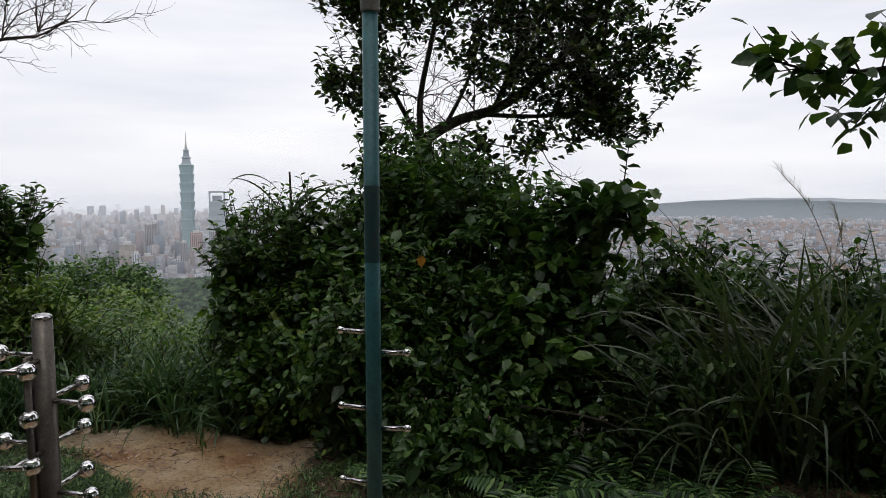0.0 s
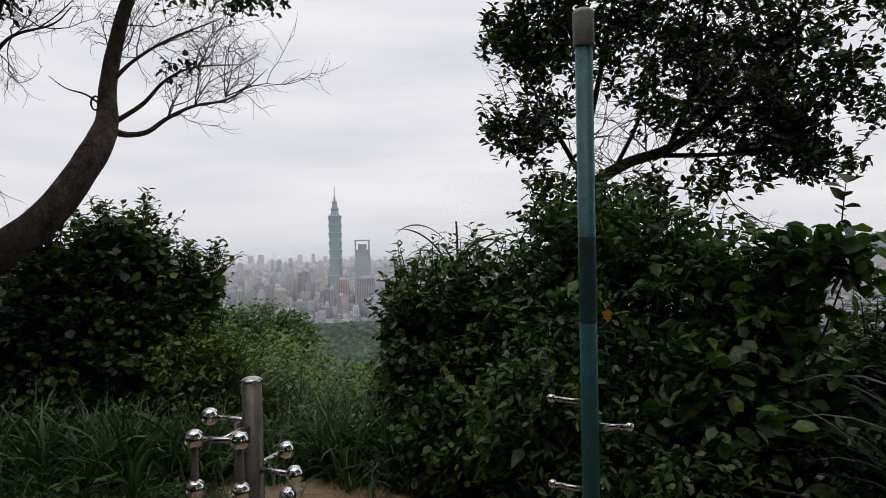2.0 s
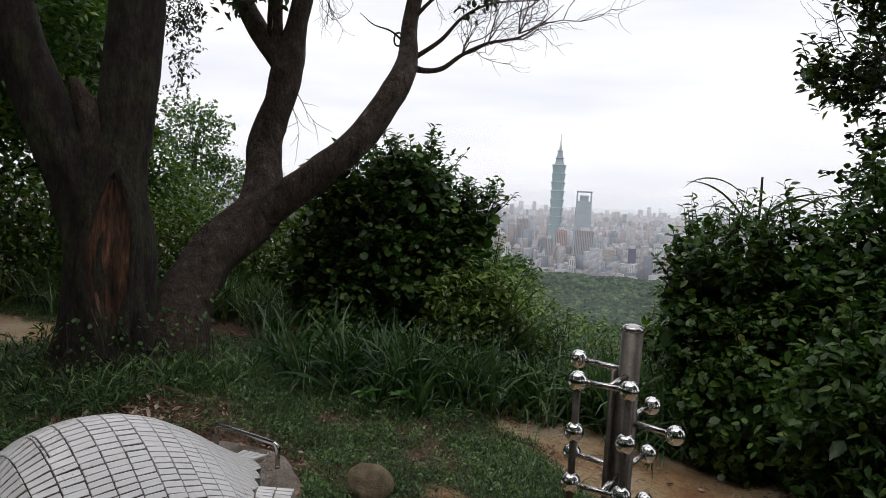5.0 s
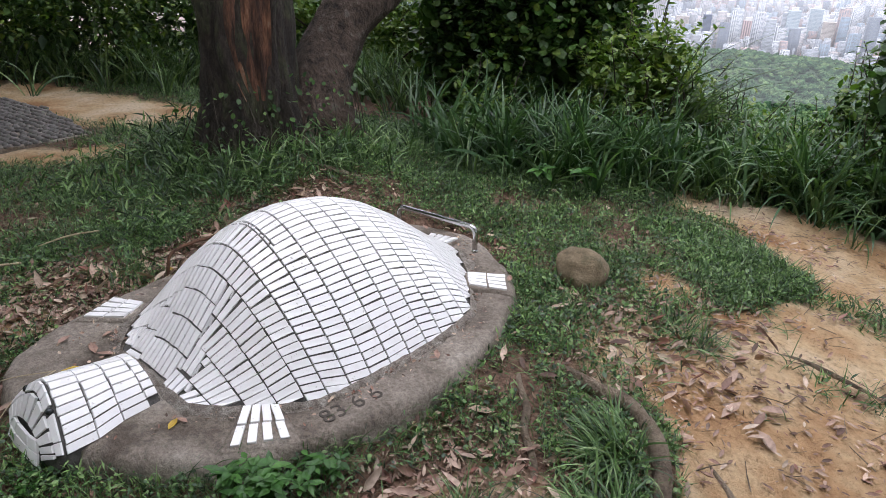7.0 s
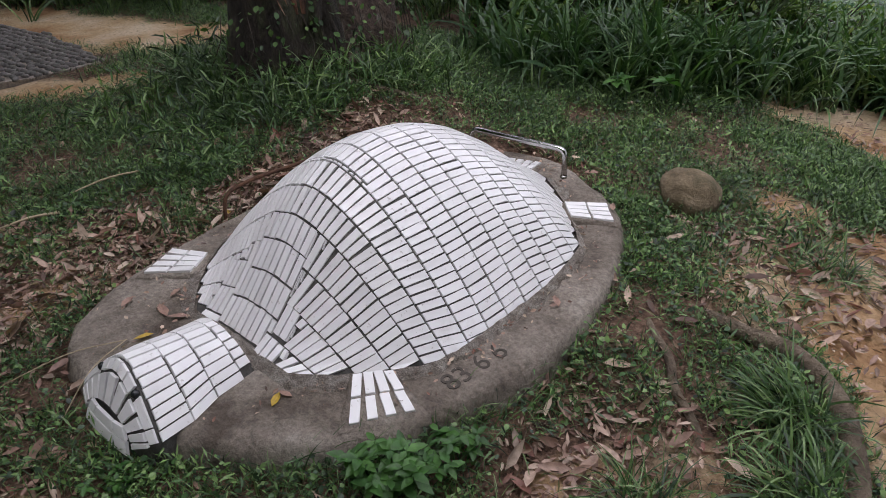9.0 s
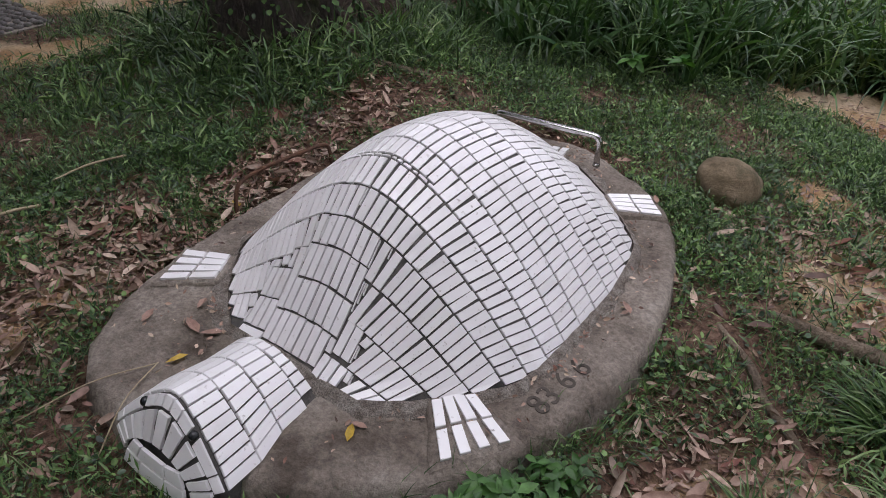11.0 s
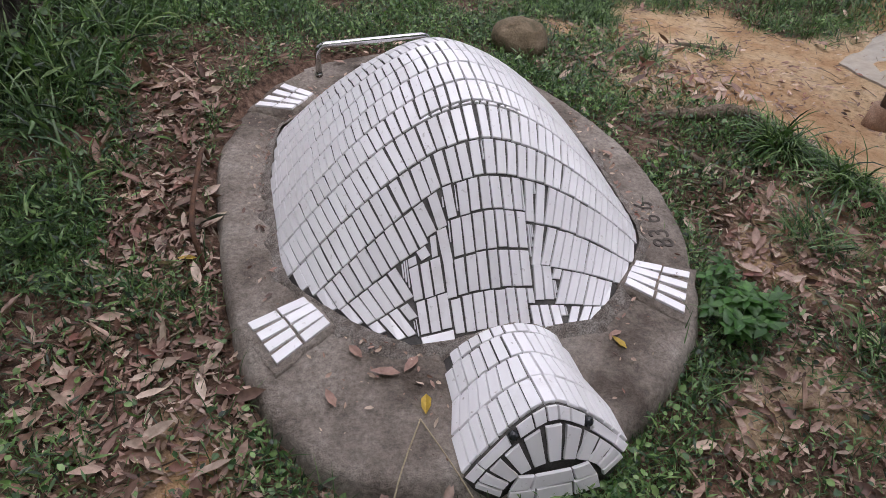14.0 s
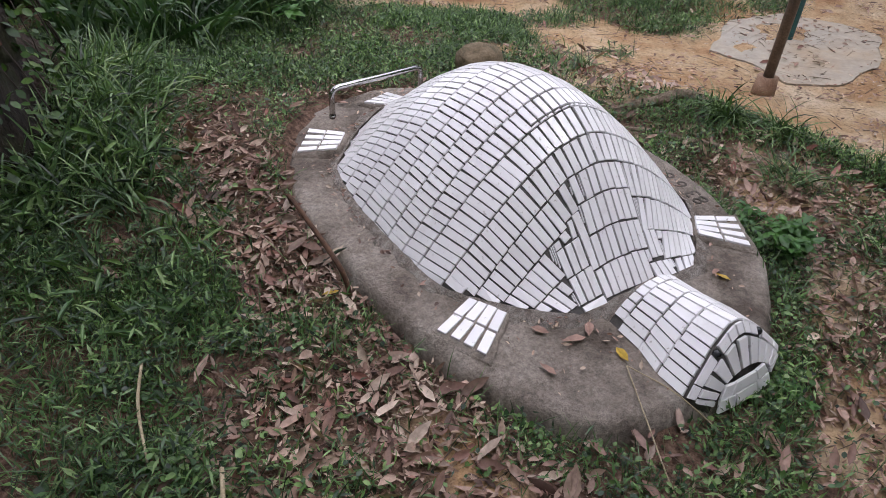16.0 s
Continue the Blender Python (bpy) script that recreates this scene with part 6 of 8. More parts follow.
build_bush("bush", "dense dark bush in front of the evergreen tree", "bush",
           [(-0.35, 5.45, 0.85, 0.7, 0.6, 0.85), (0.35, 5.2, 0.85, 0.7, 0.6, 0.85), (-0.45, 4.75, 0.45, 0.6, 0.5, 0.7), (0.0, 5.5, 1.60, 0.50, 0.4, 0.36), (-0.45, 5.6, 1.62, 0.35, 0.3, 0.38), (-0.15, 6.0, 1.85, 0.4, 0.3, 0.32), (0.55, 5.3, 1.50, 0.32, 0.3, 0.28)], (0.0, 5.4), 640, 10, 0.085, 0.085, M_LEAF_BUSH, 0.5, 1.0, 18, second=(M_LEAF_LIME, 0.05), sprigs=80)
build_bush("bush", "broad leafy bush with large leaves above the ferns", "bush",
           [(0.85, 4.85, 0.70, 0.5, 0.42, 0.65), (1.15, 4.75, 1.62, 0.40, 0.28, 0.16), (0.6, 4.6, 0.5, 0.5, 0.4, 0.6), (0.85, 4.9, 1.30, 0.32, 0.28, 0.25)], (0.9, 5.0), 190, 7, 0.10, 0.12, M_LEAF_BUSH, 0.45, 1.5, 12, second=(M_LEAF_LIME, 0.05), sprigs=14)
build_bush("bush", "low leafy bush among the tall grass", "bush",
           [(1.7, 5.5, 0.55, 0.6, 0.6, 0.62), (2.5, 5.6, 0.55, 0.7, 0.6, 0.62), (3.3, 5.4, 0.5, 0.7, 0.6, 0.65), (1.95, 5.3, 1.05, 0.25, 0.25, 0.22)], (2.3, 5.6), 420, 9, 0.085, 0.085, M_LEAF_BUSH, 0.5, 1.1, 14, second=(M_LEAF_LIME, 0.15), sprigs=60)
build_bush("bush", "dark thicket at the foot of the tall grass", "bush", [(1.6, 4.5, 0.25, 0.7, 0.5, 0.55), (2.7, 4.4, 0.25, 0.8, 0.5, 0.6), (0.3, 4.2, 0.1, 0.7, 0.4, 0.45)], (1.6, 4.6), 330, 9, 0.085, 0.075, M_LEAF_BUSH, 0.4, 1.0, 10)
build_bush("bush", "yellow-green shrub leaning out beside the dark bush", "bush", [(-3.42, 5.70, 0.55, 0.32, 0.32, 0.50), (-3.2, 5.80, 0.28, 0.34, 0.3, 0.38), (-3.66, 5.40, 0.50, 0.30, 0.28, 0.45)], (-3.4, 5.7), 150, 9, 0.07, 0.065, M_LEAF_LIME, 0.3, 1.0, 8, sprigs=26)
# bank behind the old trees
for blobs, root, cl, size, mat, sec, label in (
    ([(-10.6, 4.4, 0.8, 1.8, 1.0, 1.1), (-9.2, 5.2, 0.7, 1.1, 0.8, 0.95), (-12.2, 3.5, 1.0, 1.5, 1.2, 1.3)], (-10.2, 4.8), 900, 0.075, M_LEAF_BUSH, (M_LEAF_LIME, 0.6), "overgrown green bank of shrubs beyond the clay path"),
    ([(-8.0, 6.2, 0.7, 1.0, 0.8, 0.85), (-7.0, 6.8, 0.6, 1.0, 0.8, 0.85), (-6.2, 7.0, 0.6, 0.8, 0.7, 0.75), (-5.6, 6.6, 0.5, 0.7, 0.6, 0.6)], (-7.2, 6.6), 700, 0.065, M_LEAF_LIME, (M_LEAF_BUSH, 0.2), "bright scrub behind the old tree"),
    ([(-9.9, 7.2, 1.25, 0.75, 0.8, 0.75), (-9.2, 7.8, 0.55, 0.6, 0.6, 0.5)], (-9.6, 7.5), 200, 0.09, M_LEAF_BUSH, (M_LEAF_LIME, 0.4), "tall shrub with pale young leaves on the slope"),
):
    build_bush("bush", label, "bush", blobs, root, cl, 10, 0.13, size, mat, 0.45, 1.0, 14, second=sec)


def build_back_tree(x, y, blobs, clusters, size, mat, label, trunk=0.14, second=None):
    z0 = float(height(x, y))
    e = thing("tree", label, "tree", (x, y, z0))
    top = max(b[2] for b in blobs)
    bm = bmesh.new()
    limb(bm, [(x, y, z0 - 0.3, trunk * 1.3), (x + 0.1, y, (z0 + top) / 2, trunk), (x, y + 0.1, top, trunk * 0.4)], 10, 6, 0.1, x)
    part("trunk", bm, M_BARK_DARK, e)
    bm = bmesh.new()
    for b in blobs:
        limb(bm, [(x + 0.05, y, (z0 + b[2]) / 2, trunk * 0.5), ((x + b[0]) / 2, (y + b[1]) / 2, b[2] * 0.75 + z0 * 0.25, trunk * 0.35), (b[0], b[1], b[2], trunk * 0.12)], 7, 5, 0.1, b[0])
    part("branchwork", bm, M_BARK_DARK, e)
    c, p = clump_points(blobs, int(clusters * 2.2), 11, size * 1.4, 0.35)
    if second:
        k = rng.random(len(p)) < second[1]
        leaves("young_leaves", p[k], rng.uniform(0.7, 1.2, k.sum()) * size, second[0], e, pitch=(-0.3, 0.6), shape=(SMALL_V, SMALL_F))
        p = p[~k]
    leaves("crown", p, rng.uniform(0.7, 1.2, len(p)) * size, mat, e, pitch=(-0.3, 0.6), shape=(SMALL_V, SMALL_F))


build_back_tree(-11.6, 5.2, [(-11.0, 5.0, 2.7, 1.3, 1.2, 1.0), (-11.8, 5.6, 3.9, 1.6, 1.5, 1.1), (-10.3, 6.0, 3.4, 1.0, 1.0, 0.9), (-12.8, 4.2, 3.0, 1.5, 1.4, 1.3), (-10.4, 5.2, 4.6, 1.3, 1.2, 0.9), (-9.6, 4.3, 4.3, 1.1, 1.0, 0.9), (-10.0, 4.0, 3.2, 0.9, 0.8, 0.8), (-11.5, 6.0, 1.9, 1.3, 1.2, 0.9), (-10.4, 6.6, 2.2, 0.9, 0.9, 0.8)], 860, 0.13, M_LEAF_BUSH, "dark leafy tree over the bank beyond the path", second=(M_LEAF_LIME, 0.3))
build_back_tree(-13.4, 7.6, [(-13.2, 7.5, 4.4, 1.7, 1.3, 1.3), (-11.9, 7.2, 3.9, 1.0, 0.9, 0.9), (-15.2, 7.4, 3.6, 1.8, 1.4, 1.5), (-12.6, 7.4, 2.7, 1.2, 1.0, 1.0), (-14.0, 7.6, 5.6, 1.8, 1.4, 1.0)], 1000, 0.15, M_LEAF_TREE, "tall dark tree behind the scarred trunk", second=(M_LEAF_LIME, 0.12))
build_back_tree(-14.0, 2.2, [(-13.6, 2.4, 2.4, 1.6, 1.6, 1.8), (-14.2, 1.6, 4.0, 1.8, 1.8, 1.4), (-13.4, 3.6, 4.2, 1.4, 1.4, 1.2)], 420, 0.15, M_LEAF_BUSH, "dark tree closing the view along the path", second=(M_LEAF_LIME, 0.1))
build_back_tree(-16.7, 13.4, [(-16.7, 13.4, 2.5, 1.0, 1.1, 1.2), (-15.9, 13.9, 1.4, 0.9, 0.9, 0.7), (-13.9, 14.8, 0.9, 0.8, 0.8, 0.5)], 200, 0.13, M_LEAF_BUSH, "feathery tree farther down the slope", 0.1, (M_LEAF_LIME, 0.2))
# unseen trees behind the path, added to close the clearing and block skylight
for cx, cy, ch, cr, over in ((-9.2, -3.0, 4.4, 2.2, (-7.4, -1.2)), (-5.2, -6.0, 4.6, 2.6, (-4.6, -2.2)), (-1.4, -5.4, 4.4, 2.5, (-1.2, -1.8)), (2.2, -4.0, 4.2, 2.3, (1.6, -0.6)), (5.0, -0.6, 4.0, 2.0, (3.4, 1.4)), (-11.6, 0.0, 4.2, 2.0, (-9.6, 0.8)), (5.6, 3.0, 3.2, 1.6, (4.2, 3.4))):
    # the blob at 6.3 m is a high crown added to shade the clearing
    build_back_tree(cx, cy, [(cx, cy, ch + 1.0, cr, cr, 1.8), (over[0], over[1], 6.3, 2.0, 1.7, 0.6), (cx + 0.8, cy - 0.6, ch - 2.0, cr * 0.8, cr * 0.8, 1.5), (cx - 0.9, cy + 0.2, ch - 2.6, cr * 0.7, cr * 0.6, 1.5), (cx, cy - 0.8, 0.8, cr, cr * 0.7, 1.2), (cx + 1.8, cy - 0.4, 1.2, 1.4, 1.0, 1.3)], 560, 0.30, M_LEAF_BUSH, "unseen dense tree added round the clearing to block skylight", 0.16)
# slope below the lookout
for blobs, root, cl, size, sec, label in (
    ([(-3.9, 9.2, -0.9, 1.2, 0.9, 0.75), (-2.8, 9.6, -1.2, 1.1, 0.9, 0.75), (-5.0, 9.0, -0.8, 1.0, 0.9, 0.8)], (-3.8, 9.5), 330, 0.085, 0.5, "bright scrub on the slope below the lookout"),
    ([(-3.0, 7.4, -0.5, 0.8, 0.6, 0.6), (-2.3, 7.6, -0.7, 0.7, 0.5, 0.6), (-3.9, 7.2, -0.3, 0.6, 0.5, 0.55)], (-3.0, 7.5), 240, 0.075, 0.5, "grassy scrub just past the rim of the hilltop"),
    ([(-7.6, 14.5, -1.9, 1.6, 1.3, 1.0), (-5.9, 15.5, -2.9, 1.6, 1.3, 0.9)], (-6.6, 15.2), 300, 0.11, 0.45, "tangle of leafy scrub on the lower slope"),
):
    build_bush("bush", label, "bush", blobs, root, cl, 10, 0.12, size, M_LEAF_BUSH, 0.4, 1.0, 8, second=(M_LEAF_LIME, sec))
build_back_tree(-10.6, 22.8, [(-10.8, 22.6, -3.3, 2.1, 2.0, 1.7), (-9.2, 23.2, -4.6, 1.8, 1.6, 1.6), (-12.5, 22.2, -3.6, 1.7, 1.6, 1.6)], 520, 0.17, M_LEAF_LIME, "spreading yellow-green tree down in the valley")
build_back_tree(-18.0, 36.0, [(-18.2, 36.0, -3.7, 2.6, 2.2, 1.8), (-16.6, 36.4, -4.0, 1.7, 1.6, 1.5), (-20.0, 35.0, -4.0, 2.2, 2.0, 2.0), (-17.6, 35.4, -6.4, 3.0, 2.4, 2.2)], 620, 0.24, M_LEAF_BUSH, "dark round-topped tree on the wooded slope", 0.2)
build_back_tree(-13.0, 38.5, [(-13.2, 38.4, -7.6, 2.6, 2.4, 2.0), (-10.8, 39.0, -8.8, 2.4, 2.2, 2.0)], 420, 0.24, M_LEAF_BUSH, "dark tree farther down the valley", 0.2, (M_LEAF_LIME, 0.25))


# ---------------------------------------------------------------- tall grass
def tuft(name, label, category, n, where, length, width, mat, lean, droop, yaw=None, group="", segs=6):
    base = where(n)
    base[:, 2] = height(base[:, 0], base[:, 1]) - 0.02
    ln = rng.uniform(0.6, 1.15, n) * length
    ob = blades(name, base, ln, rng.uniform(0.7, 1.2, n) * width, mat, None, lean, droop, segs, yaw(n) if yaw else None)
    return tagged(ob, label, category, group, "stuff")


def disc(cx, cy, r):
    def f(n):
        a, q = rng.uniform(0, 2 * np.pi, n), r * np.sqrt(rng.random(n))
        return np.stack([cx + q * np.cos(a), cy + q * np.sin(a), np.zeros(n)], 1)
    return f


def along(pts, spread):
    pts = np.array(pts, float)
    seg = np.linalg.norm(np.diff(pts, axis=0), axis=1)
    cum = np.concatenate([[0], np.cumsum(seg)])

    def f(n):
        # many small tussocks along the line
        k = max(1, n // 14)
        t = rng.uniform(0, cum[-1], k)
        c = np.stack([np.interp(t, cum, pts[:, 0]), np.interp(t, cum, pts[:, 1])], 1) + rng.normal(size=(k, 2)) * spread
        i = rng.integers(k, size=n)
        p = c[i] + rng.normal(size=(n, 2)) * 0.03
        return np.concatenate([p, np.zeros((n, 1))], 1)
    return f


tuft("lily_grass", "band of arching dark green lily grass below the bushes", "grass", 1500, along([(-4.5, 4.2), (-4.0, 4.40), (-3.4, 4.65), (-2.9, 5.0), (-2.3, 5.32), (-1.7, 5.42)], 0.15), 0.66, 0.026, M_LILY, (0.30, 0.25), (0.62, 0.35))
tuft("lily_grass", "thin arching blades among the lily grass", "grass", 700, along([(-4.2, 4.0), (-3.5, 4.35), (-2.9, 4.85), (-2.2, 5.15), (-1.7, 5.25)], 0.12), 0.46, 0.015, M_GRASS, (0.40, 0.25), (0.75, 0.35))
build_bush("undergrowth", "low leafy undergrowth mixed into the lily grass", "shrub", [(-4.35, 4.6, 0.25, 0.4, 0.28, 0.3), (-3.7, 4.85, 0.2, 0.45, 0.28, 0.32), (-3.1, 5.1, 0.12, 0.45, 0.28, 0.32), (-2.5, 5.3, 0.05, 0.45, 0.26, 0.30), (-1.95, 5.4, 0.05, 0.35, 0.25, 0.3)],
           (-3.2, 5.2), 170, 8, 0.08, 0.06, M_LEAF_BUSH, 0.3, 0.9, 6, second=(M_LEAF_LIME, 0.3), sprigs=30)
build_bush("bush", "scrubby growth on the rim of the slope", "bush", [(-3.4, 5.95, 0.15, 0.4, 0.3, 0.38), (-2.85, 6.1, 0.02, 0.4, 0.3, 0.34), (-2.35, 6.2, 0.0, 0.35, 0.3, 0.32), (-2.0, 6.15, 0.3, 0.25, 0.25, 0.40)],
           (-2.7, 6.1), 150, 9, 0.08, 0.065, M_LEAF_BUSH, 0.3, 1.0, 8, second=(M_LEAF_LIME, 0.75), sprigs=40)
tuft("lily_grass", "tussocks of grass along the rim of the slope", "grass", 1000, along([(-3.8, 5.6), (-3.0, 6.0), (-2.3, 6.1), (-1.9, 5.9)], 0.25), 0.55, 0.02, M_GRASS, (0.25, 0.2), (0.6, 0.3))
tuft("lily_grass", "long grass on the slope in the gap between bushes", "grass", 450, along([(-4.2, 7.4), (-3.2, 7.7), (-2.2, 7.9)], 0.5), 0.45, 0.018, M_LILY, (0.25, 0.2), (0.5, 0.3))
tuft("tall_reed_grass", "tall silver-green reed grass arching over the path edge", "grass", 380, lambda n: np.concatenate([disc(2.35, 4.45, 0.45)(n // 2), disc(3.05, 4.7, 0.5)(n - n // 2)]), 1.75, 0.040, M_REED, (0.30, 0.2), (0.62, 0.25), lambda n: rng.normal(2.8, 1.0, n), segs=9)
tuft("tall_reed_grass", "leaning reed blades in front of the thicket", "grass", 160, disc(1.75, 4.35, 0.35), 1.2, 0.026, M_REED, (0.45, 0.2), (0.75, 0.25), lambda n: rng.normal(2.9, 0.8, n), segs=8)


def build_reed_clump():
    x, y, z1 = -1.34, 5.95, 1.38
    z0 = float(height(x, y))
    e = thing("reed_clump", "reed clump with long drooping blades above the bush", "grass", (x, y, z0))
    for k in range(3):
        part("stalk", limb(bmesh.new(), [(x + 0.03 * k, y, z0, 0.012), (x + 0.02 * k, y + 0.01, 0.6, 0.010), (x + 0.01 * k, y, z1 + 0.1, 0.007)], 7, 5, 0.0), M_REED, e)
    part("stalk", limb(bmesh.new(), [(x, y, z1, 0.006), (x + 0.01, y, z1 + 0.25, 0.010), (x + 0.005, y, z1 + 0.50, 0.008)], 8, 5, 0.1), M_TWIG, e, "withered brown spike")
    yaws = (0.0, 0.15, -0.2, 0.1, -0.1, 0.3, 3.14, 3.3, 2.95, 3.2, -0.3, 0.05)
    n = len(yaws)
    blades("foliage", np.tile((x, y, z1), (n, 1)) + rng.normal(size=(n, 3)) * (0.03, 0.03, 0.05), rng.uniform(0.70, 0.95, n), 0.034, M_REED, e, (0.35, 0.22), (0.95, 0.2), 12, np.array(yaws) - 0.4)


build_reed_clump()
tuft("reed_clump", "few long reed blades against the bush", "grass", 22, disc(-3.2, 5.45, 0.10), 1.25, 0.022, M_REED, (0.2, 0.12), (0.55, 0.25), lambda n: rng.normal(0.2, 0.6, n), segs=10)
tuft("long_grass", "rank grass at the foot of the scarred tree", "grass", 1500, along([(-6.0, 2.9), (-5.6, 2.75), (-5.1, 2.75), (-4.8, 3.1), (-4.65, 3.4), (-4.4, 3.8)], 0.12), 0.28, 0.010, M_GRASS, (0.5, 0.3), (0.7, 0.3))
tuft("long_grass", "grass tussocks beside the rim of the path bank", "grass", 3200, along([(-10.5, 3.9), (-9.0, 4.6), (-7.8, 5.4), (-6.6, 5.9), (-5.8, 5.6)], 0.25), 0.6, 0.018, M_GRASS, (0.35, 0.2), (0.6, 0.3))
tuft("long_grass", "grass tussock growing over the root", "grass", 620, lambda n: np.concatenate([disc(-2.66, 0.95, 0.13)(n // 3), disc(-2.25, 2.88, 0.11)(n // 3), disc(-2.45, 1.45, 0.09)(n - 2 * (n // 3))]), 0.20, 0.006, M_GRASS, (0.8, 0.35), (0.7, 0.3))
tuft("long_grass", "tussocks of long grass arching beside the root", "grass", 400, lambda n: np.concatenate([disc(-2.20, 1.93, 0.07)(n // 2), disc(-2.13, 1.66, 0.08)(n // 3), disc(-2.06, 1.2, 0.10)(n - n // 2 - n // 3)]), 0.24, 0.0080, M_GRASS, (0.75, 0.35), (0.8, 0.3), lambda n: rng.normal(3.5, 1.1, n))
tuft("long_grass", "ragged grass tufts along the edge of the trodden clay", "grass", 800, along([(-2.3, 4.1), (-2.02, 3.7), (-2.2, 3.3), (-2.2, 2.85), (-2.35, 2.5), (-1.62, 3.06), (-1.55, 3.05)], 0.09), 0.14, 0.006, M_GRASS, (0.85, 0.35), (0.7, 0.3))
tuft("long_grass", "grass hanging over the edge of the cement pad", "grass", 420, along([(-2.85, 1.75), (-2.93, 1.5), (-3.08, 1.2), (-3.3, 1.0)], 0.04), 0.15, 0.005, M_GRASS, (0.9, 0.35), (0.7, 0.3))


def build_plumes():
    for x, y, h, lean_x in ((2.78, 4.4, 2.05, -0.62), (3.0, 4.9, 1.85, -0.18), (2.9, 5.1, 1.75, 0.1), (1.65, 5.4, 1.55, -0.1)):
        z0 = float(height(x, y))
        e = thing("grass_plume", "thin seed plume of reed grass", "grass", (x, y, z0), "reed plumes")
        ctrl = [(x, y, z0, 0.004), (x + lean_x * 0.2, y, z0 + h * 0.5, 0.003), (x + lean_x * 0.6, y, z0 + h * 0.85, 0.0025), (x + lean_x, y, z0 + h, 0.0015)]
        part("stalk", limb(bmesh.new(), ctrl, 6, 6, 0), M_STRAW, e)
        pts, _ = curve_points(ctrl, 12)
        tip = np.array(pts[-12:])
        p = tip[rng.integers(len(tip), size=70)]
        blades("plume", p, rng.uniform(0.06, 0.13, 70), 0.003, M_PLUME, e, (0.5, 0.3), (0.8, 0.3), 3, rng.normal(3.1 if lean_x < 0 else 0, 0.7, 70))


build_plumes()


def build_fern(x, y, n, length):
    z0 = float(height(x, y))
    e = thing("fern", "green fern with feathery fronds under the bush", "fern", (x, y, z0), "ferns under the bushes")
    for k in range(n):
        a = 2 * math.pi * k / n + rng.normal() * 0.3
        ln = length * rng.uniform(0.75, 1.15)
        t = np.linspace(0, 1, 20)
        rad = ln * (t * 0.85)
        zz = z0 + 0.05 + ln * (0.75 * t - 0.55 * t * t)
        px, py = x + rad * math.cos(a), y + rad * math.sin(a)
        bm = tube(bmesh.new(), list(zip(px[::4], py[::4], zz[::4])), 0.003, 5)
        fr = part("frond", bm, M_HERB, e)
        pos, yw, sz = [], [], []
        for i in range(2, 20):
            for s in (-1, 1):
                pos.append((px[i], py[i], zz[i]))
                yw.append(a - math.pi / 2 + s * 1.25)
                sz.append(ln * 0.30 * math.sin(math.pi * min(1, 0.18 + 0.8 * t[i])) + 0.01)
        leaves("pinnae", np.array(pos), np.array(sz), M_COVER, fr, np.array(yw), (-0.15, 0.12), 0.1, wide=0.45)


for fx, fy, fn, fl in ((0.55, 3.75, 8, 0.55), (1.15, 3.85, 8, 0.5), (0.9, 3.45, 7, 0.4), (-0.35, 4.1, 6, 0.4), (1.7, 3.75, 7, 0.5)):
    build_fern(fx, fy, fn, fl)


# ---------------------------------------------------------------- ground cover, dead leaves, herbs
def litter(x, y):
    rim = np.interp(y, [0.8, 1.2, 1.7, 2.04, 2.4, 2.8], [-5.5, -5.3, -5.06, -4.80, -4.68, -4.60])
    a = sstep(rim - 0.08, rim + 0.12, x + 0.10 * wave(x, y, 6.0, 2.0) + 0.06 * wave(x, y, 15.0, 1.0)) * (1 - sstep(-4.42, -4.30, x)) * sstep(0.2, 0.6, y) * (1 - sstep(2.75, 3.0, y)) * np.clip(1.0 + 0.9 * wave(x, y, 4.1, 9.0) + 0.5 * sstep(-4.85, -4.6, x), 0.12, 1)
    b = 0.5 * side_strip(x, y)
    c = 0.45 * np.exp(-((x + 3.6) / 0.35) ** 2 - ((y - 3.12) / 0.10) ** 2)
    d = 0.5 * np.exp(-((x + 2.3) / 0.4) ** 2 - ((y - 2.75) / 0.45) ** 2)
    f = 0.22 * np.exp(-((x + 4.3) / 0.6) ** 2 - ((y - 0.75) / 0.3) ** 2)
    g = 0.55 * np.exp(-((x + 4.42) / 0.25) ** 2 - ((y - 2.8) / 0.3) ** 2)
    h = 0.75 * np.exp(-((x + 2.68) / 0.15) ** 2 - ((y - 1.62) / 0.26) ** 2)
    weedy = 0.8 * np.exp(-((x + 4.6) / 0.17) ** 2 - ((y - 1.80) / 0.10) ** 2) + 0.8 * np.exp(-((x + 4.40) / 0.16) ** 2 - ((y - 1.16) / 0.14) ** 2) + 0.7 * np.exp(-((x + 5.2) / 0.25) ** 2 - ((y - 1.55) / 0.15) ** 2) + 0.6 * np.exp(-((x + 4.9) / 0.15) ** 2 - ((y - 1.25) / 0.12) ** 2)
    return np.clip(a + b + c + d + f + g + h - 0.7 * weedy, 0, 1)


def spread(n, x0, x1, y0, y1, weight):
    """Random places in a rectangle, kept by weight(x, y), off the pad."""
    x, y = rng.uniform(x0, x1, n), rng.uniform(y0, y1, n)
    w = weight(x, y)
    k = (rng.random(n) < w) & ~in_poly(x, y, [(-3.62 + (a + 3.62) * 1.02, 2.0 + (b - 2.0) * 1.02) for a, b in PAD])
    return x[k], y[k]


